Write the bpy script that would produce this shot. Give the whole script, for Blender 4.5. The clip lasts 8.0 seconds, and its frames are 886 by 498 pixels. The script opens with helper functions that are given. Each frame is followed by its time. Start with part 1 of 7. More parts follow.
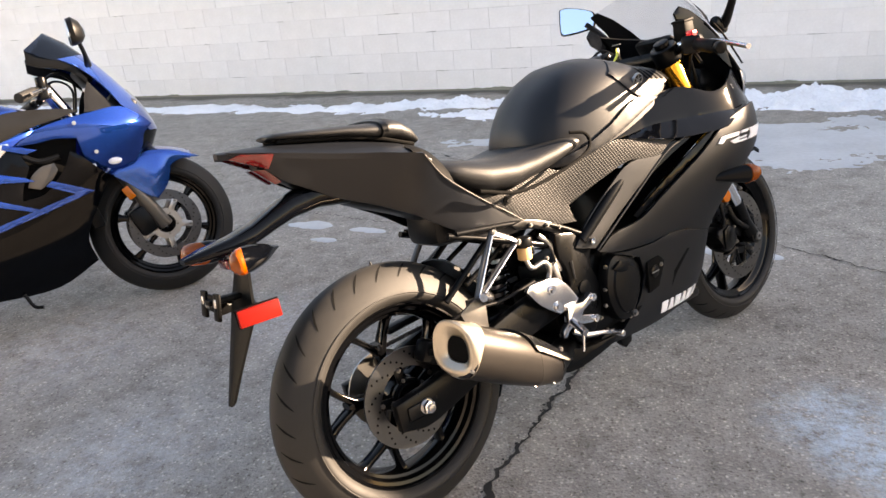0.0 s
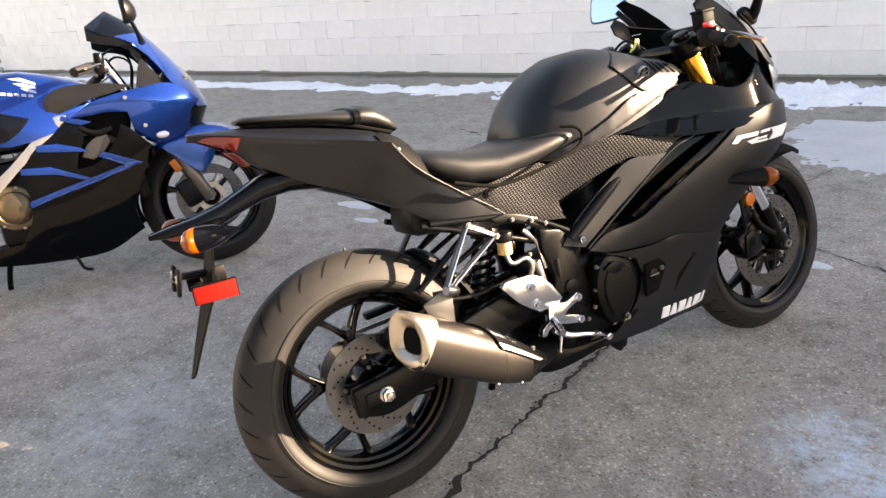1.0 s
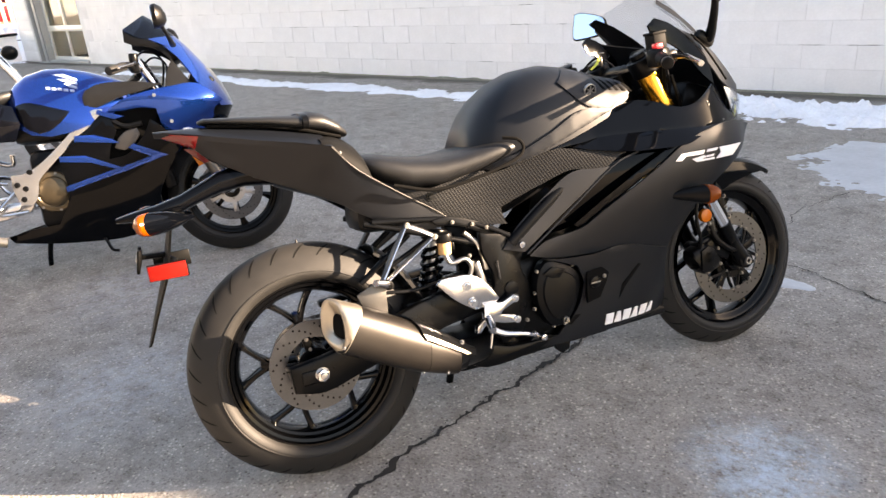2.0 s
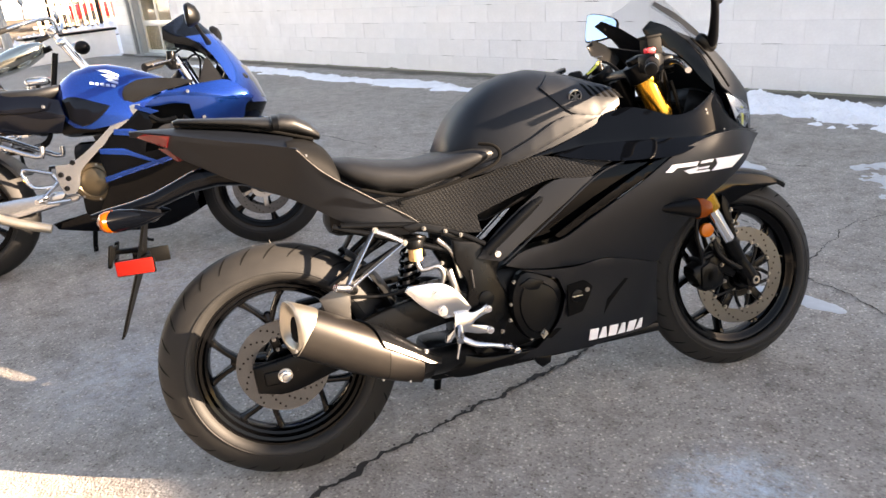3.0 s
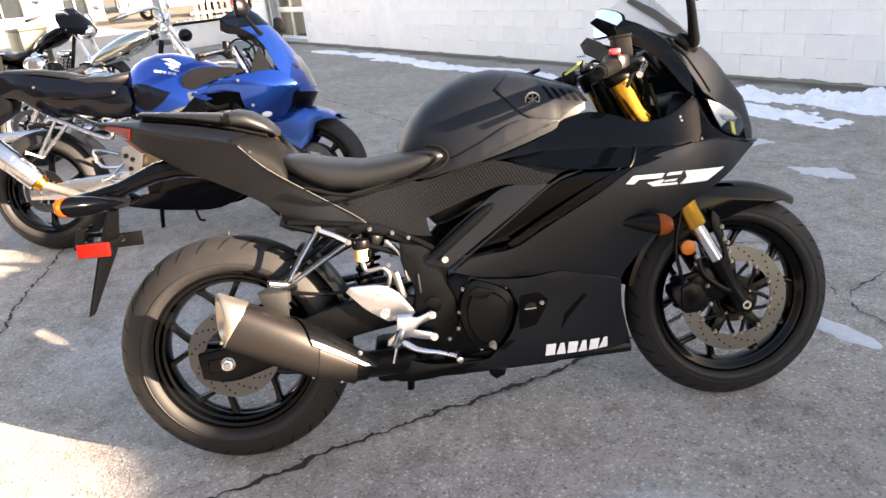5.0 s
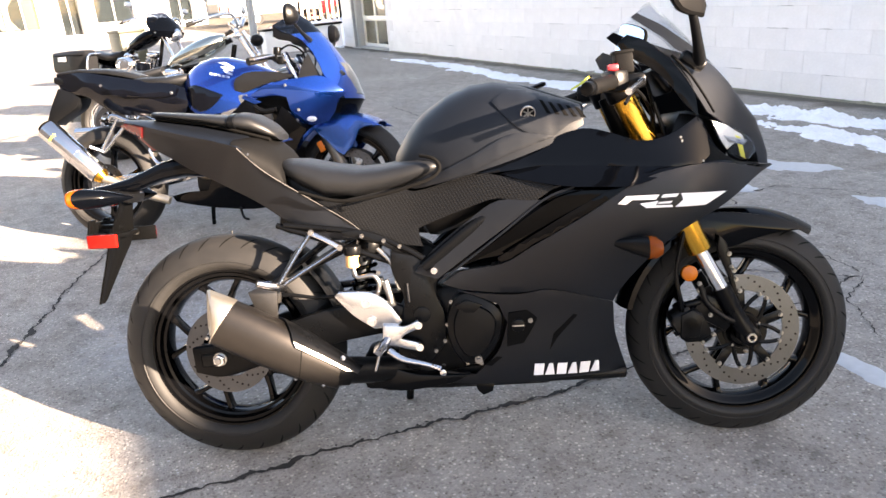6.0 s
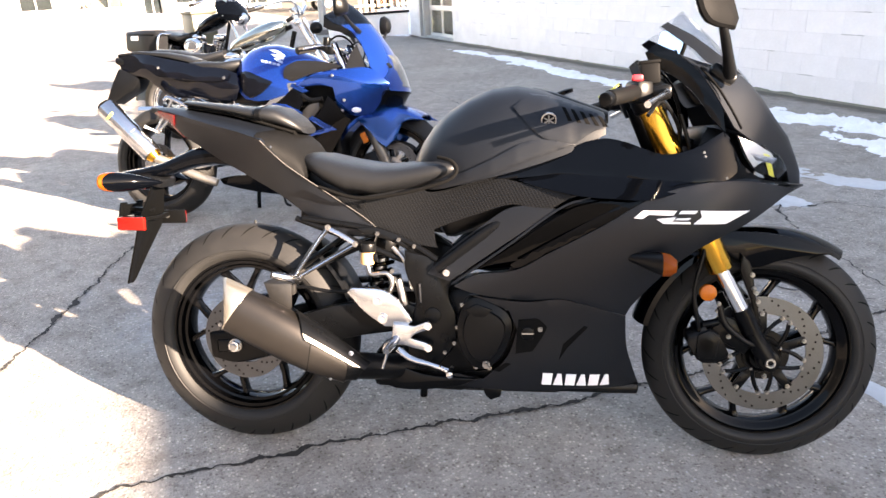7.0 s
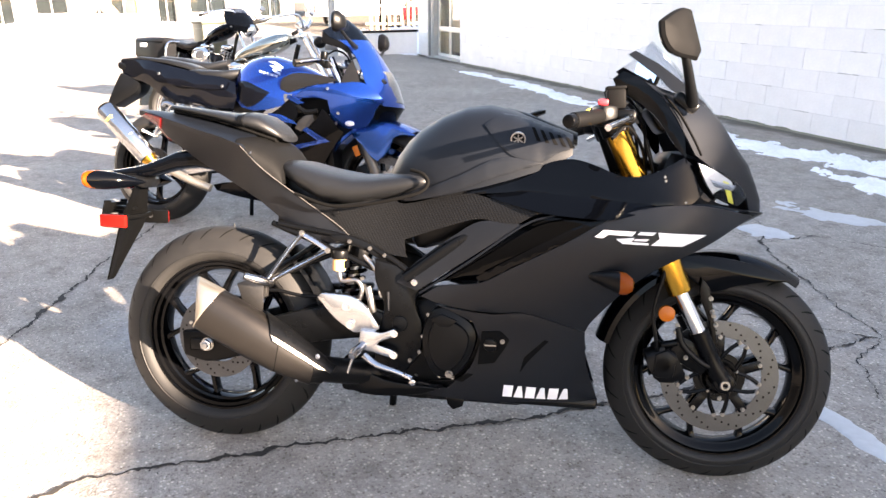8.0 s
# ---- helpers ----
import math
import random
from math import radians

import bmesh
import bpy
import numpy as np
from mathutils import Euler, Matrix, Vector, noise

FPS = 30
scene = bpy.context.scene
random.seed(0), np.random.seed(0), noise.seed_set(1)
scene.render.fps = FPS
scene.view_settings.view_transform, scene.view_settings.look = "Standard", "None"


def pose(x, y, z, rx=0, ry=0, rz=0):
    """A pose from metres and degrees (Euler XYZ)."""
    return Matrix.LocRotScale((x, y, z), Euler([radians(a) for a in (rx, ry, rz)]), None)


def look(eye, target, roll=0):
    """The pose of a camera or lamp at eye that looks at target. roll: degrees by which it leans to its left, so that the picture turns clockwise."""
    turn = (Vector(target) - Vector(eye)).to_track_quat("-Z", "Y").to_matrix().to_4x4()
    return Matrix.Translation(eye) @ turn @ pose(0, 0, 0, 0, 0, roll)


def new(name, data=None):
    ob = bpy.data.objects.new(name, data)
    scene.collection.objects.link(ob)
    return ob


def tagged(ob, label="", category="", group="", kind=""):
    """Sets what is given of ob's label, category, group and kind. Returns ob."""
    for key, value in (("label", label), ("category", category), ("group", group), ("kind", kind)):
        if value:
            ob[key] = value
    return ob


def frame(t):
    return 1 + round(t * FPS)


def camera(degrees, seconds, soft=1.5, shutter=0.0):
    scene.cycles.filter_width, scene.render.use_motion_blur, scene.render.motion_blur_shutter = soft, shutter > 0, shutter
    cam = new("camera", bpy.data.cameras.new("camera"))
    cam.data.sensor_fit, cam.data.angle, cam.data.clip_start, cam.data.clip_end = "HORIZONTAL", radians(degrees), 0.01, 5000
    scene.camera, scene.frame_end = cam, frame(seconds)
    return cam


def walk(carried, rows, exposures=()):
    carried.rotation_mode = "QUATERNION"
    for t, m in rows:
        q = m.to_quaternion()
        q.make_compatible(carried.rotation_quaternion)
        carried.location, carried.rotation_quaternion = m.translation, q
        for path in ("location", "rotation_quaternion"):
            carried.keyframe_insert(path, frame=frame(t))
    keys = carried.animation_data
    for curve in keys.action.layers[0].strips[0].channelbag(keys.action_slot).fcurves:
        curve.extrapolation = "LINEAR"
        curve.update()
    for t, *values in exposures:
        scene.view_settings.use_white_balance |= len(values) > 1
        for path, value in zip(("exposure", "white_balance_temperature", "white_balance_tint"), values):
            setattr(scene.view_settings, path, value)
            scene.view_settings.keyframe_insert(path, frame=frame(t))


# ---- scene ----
cam = camera(63.6, 8.0)
PATH = [
    (0, (0.629, -1.198, 1.254), (-0.143, 0.488, 0.505), -5.7),
    (0.5, (0.742, -1.095, 1.246), (-0.135, 0.531, 0.481), -5.2),
    (1, (0.878, -1.053, 1.244), (-0.129, 0.493, 0.472), -5.5),
    (1.5, (1.088, -1.047, 1.26), (-0.009, 0.446, 0.509), -4.9),
    (3, (1.412, -0.768, 1.253), (0.073, 0.52, 0.513), -4.9),
    (3.5, (1.576, -0.692, 1.247), (0.128, 0.485, 0.526), -5.0),
    (4, (1.627, -0.605, 1.243), (0.133, 0.492, 0.493), -5.2),
    (4.5, (1.635, -0.481, 1.245), (0.116, 0.561, 0.465), -5.1),
    (4.7, (1.64, -0.44, 1.242), (0.112, 0.6, 0.478), -5.4),
    (5.8, (1.799, -0.201, 1.226), (0.116, 0.622, 0.525), -4.8),
    (6, (1.786, -0.175, 1.219), (0.099, 0.64, 0.521), -4.7),
    (6.5, (1.771, -0.124, 1.226), (0.081, 0.647, 0.485), -4.4),
    (7, (1.82, -0.069, 1.238), (0.074, 0.596, 0.526), -2.9),
    (7.5, (1.871, -0.042, 1.242), (0.096, 0.602, 0.582), -1.4),
    (8, (1.903, -0.012, 1.234), (0.139, 0.657, 0.573), -0.2),
]
EXPOSURES = [(0.0, 3.36, 9350, 21), (4.5, 3.38, 8700, 21), (6.5, 3.56, 8300, 21), (8.0, 3.62, 8150, 21)]
walk(cam, [(t, look(eye, target, roll)) for t, eye, target, roll in PATH], EXPOSURES)

# ---- light ----
SUN_AZ, SUN_EL = math.atan2(0.52, 0.854), radians(17.5)
world = bpy.data.worlds.new("sky")
scene.world = world
world.use_nodes = True
wn = world.node_tree.nodes
sky = wn.new("ShaderNodeTexSky")
sky.sky_type, sky.sun_disc = "NISHITA", False
sky.sun_elevation, sky.sun_rotation = SUN_EL, math.pi / 2 - SUN_AZ
sky.air_density, sky.dust_density, sky.ozone_density = 1.0, 0.7, 1.3
world.node_tree.links.new(sky.outputs[0], wn["Background"].inputs[0])
wn["Background"].inputs[1].default_value = 0.066
sun = new("sun", bpy.data.lights.new("sun", "SUN"))
sun.data.energy, sun.data.angle, sun.data.color = 4.6, radians(0.6), (1.0, 0.92, 0.81)
sun_dir = Vector((math.cos(SUN_AZ) * math.cos(SUN_EL), math.sin(SUN_AZ) * math.cos(SUN_EL), math.sin(SUN_EL)))
sun.matrix_world = look(sun_dir * 30, (0, 0, 0))


# ---- materials ----
def material(name, color, rough=0.5, metal=0.0, coat=0.0, grain=0.0, scale=60.0, bump=0.0, spread=0.0, dirt=0.0, trans=0.0, emit=0.0, spec=0.5):
    """A surface with colour variation at two scales, fine relief and uneven gloss."""
    m = bpy.data.materials.new(name)
    m.use_nodes = True
    nt = m.node_tree
    n, link = nt.nodes, nt.links.new
    b = n["Principled BSDF"]
    b.inputs["Base Color"].default_value = (*color, 1)
    b.inputs["Roughness"].default_value = rough
    b.inputs["Metallic"].default_value = metal
    b.inputs["Specular IOR Level"].default_value = spec
    b.inputs["Coat Weight"].default_value = coat
    b.inputs["Coat Roughness"].default_value = 0.05
    b.inputs["Transmission Weight"].default_value = trans
    if emit:
        b.inputs["Emission Color"].default_value = (*color, 1)
        b.inputs["Emission Strength"].default_value = emit
    if grain or bump or dirt or spread:
        co = n.new("ShaderNodeTexCoord")
        fine = n.new("ShaderNodeTexNoise")
        fine.inputs["Scale"].default_value, fine.inputs["Detail"].default_value = scale, 5
        wide = n.new("ShaderNodeTexNoise")
        wide.inputs["Scale"].default_value, wide.inputs["Detail"].default_value = scale * 0.07, 4
        link(co.outputs["Object"], fine.inputs["Vector"])
        link(co.outputs["Object"], wide.inputs["Vector"])
        hsv = n.new("ShaderNodeHueSaturation")
        hsv.inputs["Color"].default_value = (*color, 1)
        total = n.new("ShaderNodeMath")
        total.operation = "MULTIPLY_ADD"
        link(fine.outputs[0], total.inputs[0])
        total.inputs[1].default_value = 2 * grain
        add = n.new("ShaderNodeMath")
        add.operation = "MULTIPLY_ADD"
        link(wide.outputs[0], add.inputs[0])
        add.inputs[1].default_value = 2 * dirt
        add.inputs[2].default_value = 1 - grain - dirt
        last = add.outputs[0]
        if spread:
            info = n.new("ShaderNodeObjectInfo")
            sp = n.new("ShaderNodeMath")
            sp.operation = "MULTIPLY_ADD"
            link(info.outputs["Random"], sp.inputs[0])
            sp.inputs[1].default_value = spread
            link(last, sp.inputs[2])
            last = sp.outputs[0]
        link(last, total.inputs[2])
        link(total.outputs[0], hsv.inputs["Value"])
        link(hsv.outputs[0], b.inputs["Base Color"])
        rr = n.new("ShaderNodeMath")
        rr.operation = "MULTIPLY_ADD"
        link(wide.outputs[0], rr.inputs[0])
        rr.inputs[1].default_value = 0.8 * dirt * rough
        rr.inputs[2].default_value = (1 - 0.4 * dirt) * rough
        link(rr.outputs[0], b.inputs["Roughness"])
        if bump:
            bp = n.new("ShaderNodeBump")
            bp.inputs["Strength"].default_value, bp.inputs["Distance"].default_value = 1.0, bump
            link(fine.outputs[0], bp.inputs["Height"])
            link(bp.outputs[0], b.inputs["Normal"])
    return m


M_MATTE = material("matte_black_paint", (0.0030, 0.0043, 0.0068), 0.43, 0.0, spec=0.31, grain=0.10, scale=900, dirt=0.03, bump=0.00003)
M_GLOSS = material("gloss_black_paint", (0.0008, 0.0011, 0.0018), 0.06, spec=0.13, coat=0.0, grain=0.05, scale=300, dirt=0.1)
M_PLASTIC = material("black_plastic", (0.0034, 0.0037, 0.0042), 0.34, spec=0.15, grain=0.15, scale=600, dirt=0.15, bump=0.00008)
M_FRAME = material("satin_black_steel", (0.0024, 0.0027, 0.0032), 0.28, 0.0, spec=0.12, grain=0.1, scale=400, dirt=0.2, bump=0.00004)
M_ENGINE = material("black_cast_metal", (0.0030, 0.0033, 0.0038), 0.32, 0.0, spec=0.13, grain=0.2, scale=500, dirt=0.25, bump=0.00015)
M_RUBBER = material("tyre_rubber", (0.0120, 0.0118, 0.0116), 0.62, spec=0.32, grain=0.18, scale=420, dirt=0.35, bump=0.0001)
M_GROOVE = material("groove_shade_rubber", (0.005, 0.005, 0.005), 0.9, spec=0.10)
M_WHEEL = material("gloss_black_wheel", (0.0014, 0.0015, 0.0018), 0.10, spec=0.14, coat=0.0, grain=0.05, scale=300, dirt=0.1)
M_SEAT = material("black_vinyl", (0.0060, 0.0066, 0.0076), 0.46, spec=0.40, grain=0.1, scale=700, dirt=0.15, bump=0.00025)
M_STEEL = material("brushed_steel", (0.38, 0.375, 0.37), 0.3, 1.0, grain=0.1, scale=300, dirt=0.12)
M_CHROME = material("chrome", (0.75, 0.75, 0.76), 0.08, 1.0, grain=0.03, scale=200, dirt=0.05)
M_ALU = material("cast_aluminium", (0.52, 0.53, 0.55), 0.20, 1.0, grain=0.08, scale=400, dirt=0.1, bump=0.0001)
M_DISC = material("brake_disc_steel", (0.080, 0.084, 0.092), 0.33, 1.0, grain=0.12, scale=260, dirt=0.2)
M_GOLD = material("gold_anodised", (0.85, 0.43, 0.06), 0.25, 1.0, grain=0.06, scale=300, dirt=0.08)
M_MUFFLER = material("dark_titanium_muffler", (0.031, 0.028, 0.026), 0.37, 0.85, grain=0.08, scale=500, dirt=0.08)
M_TIP = material("pale_muffler_cap", (0.42, 0.38, 0.32), 0.36, 0.9, grain=0.08, scale=300, dirt=0.12)
M_AMBER = material("amber_lens", (0.18, 0.036, 0.002), 0.2, spec=0.25, grain=0.1, scale=200)
M_AMBERREF = material("amber_reflector", (0.42, 0.10, 0.005), 0.25, spec=0.3, grain=0.1, scale=200)
M_RED = material("red_lens", (0.13, 0.004, 0.005), 0.12, coat=0.3, grain=0.2, scale=120)
M_REFLECT = material("red_reflector", (0.17, 0.007, 0.005), 0.3, spec=0.12, grain=0.3, scale=260)
M_REDPLASTIC = material("red_plastic", (0.75, 0.03, 0.04), 0.35)
M_REDDARK = material("dark_red_lens", (0.10, 0.006, 0.008), 0.2, coat=0.3)
M_EDGE = material("pale_panel_edge", (0.055, 0.053, 0.05), 0.45, grain=0.1, scale=200)
M_BOLT = material("dull_zinc_bolt", (0.22, 0.215, 0.21), 0.4, 1.0, grain=0.1, scale=200)
M_NAVY = material("navy_black_paint", (0.0015, 0.002, 0.004), 0.08, spec=0.26, coat=0.0, grain=0.05, scale=300, dirt=0.08)
M_FORKGREY = material("grey_brown_alloy", (0.11, 0.10, 0.088), 0.4, 0.7, grain=0.1, scale=300, dirt=0.15)
M_BRONZE = material("bronze_engine_cover", (0.085, 0.066, 0.042), 0.34, 0.8, grain=0.1, scale=300, dirt=0.2)
M_GREYMETAL = material("grey_forged_metal", (0.095, 0.092, 0.09), 0.38, 0.9, grain=0.1, scale=300, dirt=0.15)
M_WHITE = material("white_decal", (0.80, 0.80, 0.82), 0.4)
M_MARK = material("pale_blue_decal", (0.30, 0.36, 0.50), 0.3)
M_CREAM = material("cream_plastic", (0.70, 0.40, 0.17), 0.35, grain=0.1, scale=100, dirt=0.2)
M_YELLOW = material("yellow_strap", (0.62, 0.60, 0.08), 0.7)
M_LENS = material("headlight_lens", (0.75, 0.76, 0.72), 0.08, 0.6, coat=0.8)
# Near-black: paints in the shade of holes and gaps, also seams and welt.
M_DARK = material("gap_shade_and_trim_black", (0.003, 0.003, 0.003), 0.9, spec=0.08)
M_COVER = material("dull_black_cover", (0.0042, 0.0043, 0.0045), 0.6, spec=0.06, grain=0.1, scale=500, dirt=0.1)
M_BLADE = material("hard_black_plastic", (0.0020, 0.0021, 0.0022), 0.40, spec=0.05, grain=0.1, scale=500, dirt=0.02)
M_LAMP = material("smoky_lamp_glass", (0.22, 0.225, 0.22), 0.12, 0.8, coat=0.6, grain=0.2, scale=60)
M_BOWL = material("lamp_bowl", (0.74, 0.75, 0.76), 0.18, 0.25, coat=0.5, grain=0.25, scale=90)
# Blue of the reflected sky is put into the mirror's colour.
M_MIRROR = material("sky_reflection_mirror_glass", (0.62, 0.78, 0.95), 0.02, 1.0)
M_BLUE = material("metallic_blue_paint", (0.002, 0.050, 0.29), 0.12, 0.82, coat=0.6, grain=0.12, scale=1400, dirt=0.08)
M_BLUEL = material("light_blue_fender_paint", (0.003, 0.072, 0.33), 0.18, 0.7, coat=0.5, grain=0.05, scale=900, dirt=0.1)
M_SILVER = material("silver_paint", (0.46, 0.46, 0.40), 0.13, 1.0, coat=0.5, grain=0.05, scale=700, dirt=0.08)
M_CARBON = material("grey_tank_panel", (0.009, 0.0095, 0.0105), 0.32, 0.0, spec=0.16, grain=0.1, scale=300, dirt=0.2)


def texture_knee():
    """Matte plastic with rows of small raised scales."""
    m = material("scale_textured_plastic", (0.0040, 0.0043, 0.0048), 0.38, 0.0, spec=0.20, grain=0.08, scale=500)
    nt = m.node_tree
    n, link = nt.nodes, nt.links.new
    co = n.new("ShaderNodeTexCoord")
    mp = n.new("ShaderNodeMapping")
    mp.inputs["Scale"].default_value = (1.0, 0.05, 1.5)
    mp.inputs["Rotation"].default_value = (0, radians(20), 0)
    link(co.outputs["Object"], mp.inputs["Vector"])
    v = n.new("ShaderNodeTexVoronoi")
    v.inputs["Scale"].default_value, v.inputs["Randomness"].default_value = 125, 0.1
    link(mp.outputs[0], v.inputs["Vector"])
    bp = n.new("ShaderNodeBump")
    bp.inputs["Strength"].default_value, bp.inputs["Distance"].default_value = 1.0, 0.0015
    link(v.outputs["Distance"], bp.inputs["Height"])
    link(bp.outputs[0], n["Principled BSDF"].inputs["Normal"])
    return m


def glass(name, color, rough=0.02, ior=1.3):
    m = bpy.data.materials.new(name)
    m.use_nodes = True
    nt = m.node_tree
    n, link = nt.nodes, nt.links.new
    tr = n.new("ShaderNodeBsdfTransparent")
    tr.inputs[0].default_value = (*color, 1)
    gl = n.new("ShaderNodeBsdfGlossy")
    gl.inputs["Roughness"].default_value = rough
    lw = n.new("ShaderNodeLayerWeight")
    lw.inputs["Blend"].default_value = 0.5
    steep = n.new("ShaderNodeMath")
    steep.operation = "POWER"
    link(lw.outputs["Facing"], steep.inputs[0])
    steep.inputs[1].default_value = 4.0
    share = n.new("ShaderNodeMath")
    share.operation = "MULTIPLY_ADD"
    link(steep.outputs[0], share.inputs[0])
    share.inputs[1].default_value, share.inputs[2].default_value = 0.6, ((ior - 1) / (ior + 1)) ** 2
    mix = n.new("ShaderNodeMixShader")
    link(share.outputs[0], mix.inputs[0])
    link(tr.outputs[0], mix.inputs[1])
    link(gl.outputs[0], mix.inputs[2])
    link(mix.outputs[0], n["Material Output"].inputs[0])
    return m


M_KNEE = texture_knee()
M_SCREEN = glass("smoked_screen", (0.94, 0.945, 0.955), 0.04, 1.55)
M_SCREEN_D = glass("dark_screen", (0.16, 0.19, 0.24), 0.05, 1.6)
M_CLEAR = glass("clear_lens", (0.93, 0.94, 0.95), 0.01, 1.3)
M_PANE = glass("window_pane", (0.70, 0.76, 0.78), 0.01, 1.45)


# ---- shape helpers ----
def part(name, bm, mat, parent=None, label="", sharp=38):
    bmesh.ops.recalc_face_normals(bm, faces=bm.faces)
    lim = radians(sharp)
    for f in bm.faces:
        f.smooth = True
    for e in bm.edges:
        if len(e.link_faces) == 2 and e.calc_face_angle(0) > lim:
            e.smooth = False
    me = bpy.data.meshes.new(name)
    bm.to_mesh(me)
    bm.free()
    me.materials.append(mat)
    ob = new(name, me)
    if parent:
        ob.parent = parent
    if label:
        tagged(ob, label)
    return ob


def box(size, m=Matrix(), bevel=0.0, bm=None):
    bm = bm or bmesh.new()
    r = bmesh.ops.create_cube(bm, size=1, matrix=m @ Matrix.Diagonal((*size, 1)))
    if bevel:
        es = list({e for v in r["verts"] for e in v.link_edges})
        bmesh.ops.bevel(bm, geom=es, offset=bevel, segments=2, profile=0.5, affect="EDGES")
    return bm


def between(p, q):
    p, q = Vector(p), Vector(q)
    return Matrix.Translation((p + q) / 2) @ (q - p).to_track_quat("Z", "Y").to_matrix().to_4x4(), (q - p).length


def rod(p, q, r, r2=None, n=20, bm=None, bevel=0.0):
    bm = bm or bmesh.new()
    m, length = between(p, q)
    res = bmesh.ops.create_cone(bm, cap_ends=True, segments=n, radius1=r, radius2=r if r2 is None else r2, depth=length, matrix=m)
    if bevel:
        caps = {e for v in res["verts"] for f in v.link_faces if len(f.verts) > 4 for e in f.edges}
        bmesh.ops.bevel(bm, geom=list(caps), offset=bevel, segments=2, profile=0.5, affect="EDGES")
    return bm


def catmull(pts, steps=6):
    P = [Vector(p) for p in pts]
    P = [2 * P[0] - P[1]] + P + [2 * P[-1] - P[-2]]
    out = []
    for i in range(1, len(P) - 2):
        a, b, c, d = P[i - 1:i + 3]
        for k in range(steps):
            t = k / steps
            out.append(0.5 * (2 * b + (c - a) * t + (2 * a - 5 * b + 4 * c - d) * t * t + (3 * b - a - 3 * c + d) * t ** 3))
    return out + [P[-2]]


def tube(pts, r, n=10, steps=6, bm=None, flat=1.0):
    """A bent tube through the points; r may be a list of radii."""
    bm = bm or bmesh.new()
    line = catmull(pts, steps) if len(pts) > 2 else [Vector(p) for p in pts]
    rings = []
    last = None
    for i, p in enumerate(line):
        d = (line[min(i + 1, len(line) - 1)] - line[max(i - 1, 0)]).normalized()
        side = (last - d * last.dot(d)).normalized() if last else d.orthogonal().normalized()
        last = side
        up = d.cross(side)
        if isinstance(r, (list, tuple)):
            k = i / (len(line) - 1) * (len(r) - 1)
            j = min(int(k), len(r) - 2)
            rad = r[j] + (r[j + 1] - r[j]) * (k - j)
        else:
            rad = r
        rings.append([bm.verts.new(p + rad * (math.cos(a) * side + flat * math.sin(a) * up)) for a in (2 * math.pi * k / n for k in range(n))])
    skin_rings(bm, rings)
    return bm


def skin_rings(bm, rings, caps=True):
    for a, b in zip(rings, rings[1:]):
        n = len(a)
        for k in range(n):
            bm.faces.new((a[k], a[(k + 1) % n], b[(k + 1) % n], b[k]))
    if caps:
        bm.faces.new(list(reversed(rings[0])))
        bm.faces.new(rings[-1])


def loft(rings, caps=True, bm=None):
    bm = bm or bmesh.new()
    skin_rings(bm, [[bm.verts.new(p) for p in ring] for ring in rings], caps)
    return bm


def lathe(profile, n=64, center=(0, 0, 0), closed=True, bm=None, a0=0.0, a1=360.0):
    """Turns a profile of (y, r) about the y axis."""
    bm = bm or bmesh.new()
    full = abs(a1 - a0) >= 360
    count = n if full else n + 1
    cols = []
    for k in range(count):
        a = radians(a0 + (a1 - a0) * k / n)
        cols.append([bm.verts.new((center[0] + r * math.cos(a), center[1] + y, center[2] + r * math.sin(a))) for y, r in profile])
    for k in range(n):
        a, b = cols[k], cols[(k + 1) % count]
        for j in range(len(profile) if closed else len(profile) - 1):
            i = (j + 1) % len(profile)
            bm.faces.new((a[j], a[i], b[i], b[j]))
    if not full and closed:
        bm.faces.new(cols[0])
        bm.faces.new(list(reversed(cols[-1])))
    return bm


def outline(pts, steps=4, corner=38):
    """Rounds a closed outline of (x, z), but keeps its sharp corners."""
    n = len(pts)
    P = [Vector(p) for p in pts]
    tan = []
    for i in range(n):
        a, b = (P[i] - P[i - 1]), (P[(i + 1) % n] - P[i])
        tan.append(None if a.angle(b, 0) > radians(corner) else (P[(i + 1) % n] - P[i - 1]).normalized())
    out = []
    for i in range(n):
        p, q = P[i], P[(i + 1) % n]
        d = (q - p)
        ta, tb = tan[i], tan[(i + 1) % n]
        if ta is None and tb is None:
            out.append(p)
            continue
        ta = (d if ta is None else ta * d.length)
        tb = (d if tb is None else tb * d.length)
        for k in range(steps):
            t = k / steps
            out.append((2 * t ** 3 - 3 * t * t + 1) * p + (t ** 3 - 2 * t * t + t) * ta + (3 * t * t - 2 * t ** 3) * q + (t ** 3 - t * t) * tb)
    return out


def plate(pts, y0, y1, bevel=0.002, round_it=True, bm=None):
    """An outline of (x, z), thick from y0 to y1."""
    bm = bm or bmesh.new()
    pts = outline(pts) if round_it else pts
    f = bm.faces.new([bm.verts.new((p[0], y0, p[1])) for p in pts])
    r = bmesh.ops.extrude_face_region(bm, geom=[f])
    vs = [v for v in r["geom"] if isinstance(v, bmesh.types.BMVert)]
    bmesh.ops.translate(bm, verts=vs, vec=(0, y1 - y0, 0))
    if bevel:
        es = [e for f in r["geom"] if isinstance(f, bmesh.types.BMFace) for e in f.edges] + list(f.edges)
        bmesh.ops.bevel(bm, geom=list(set(es)), offset=bevel, segments=2, profile=0.5, affect="EDGES", clamp_overlap=True)
    return bm


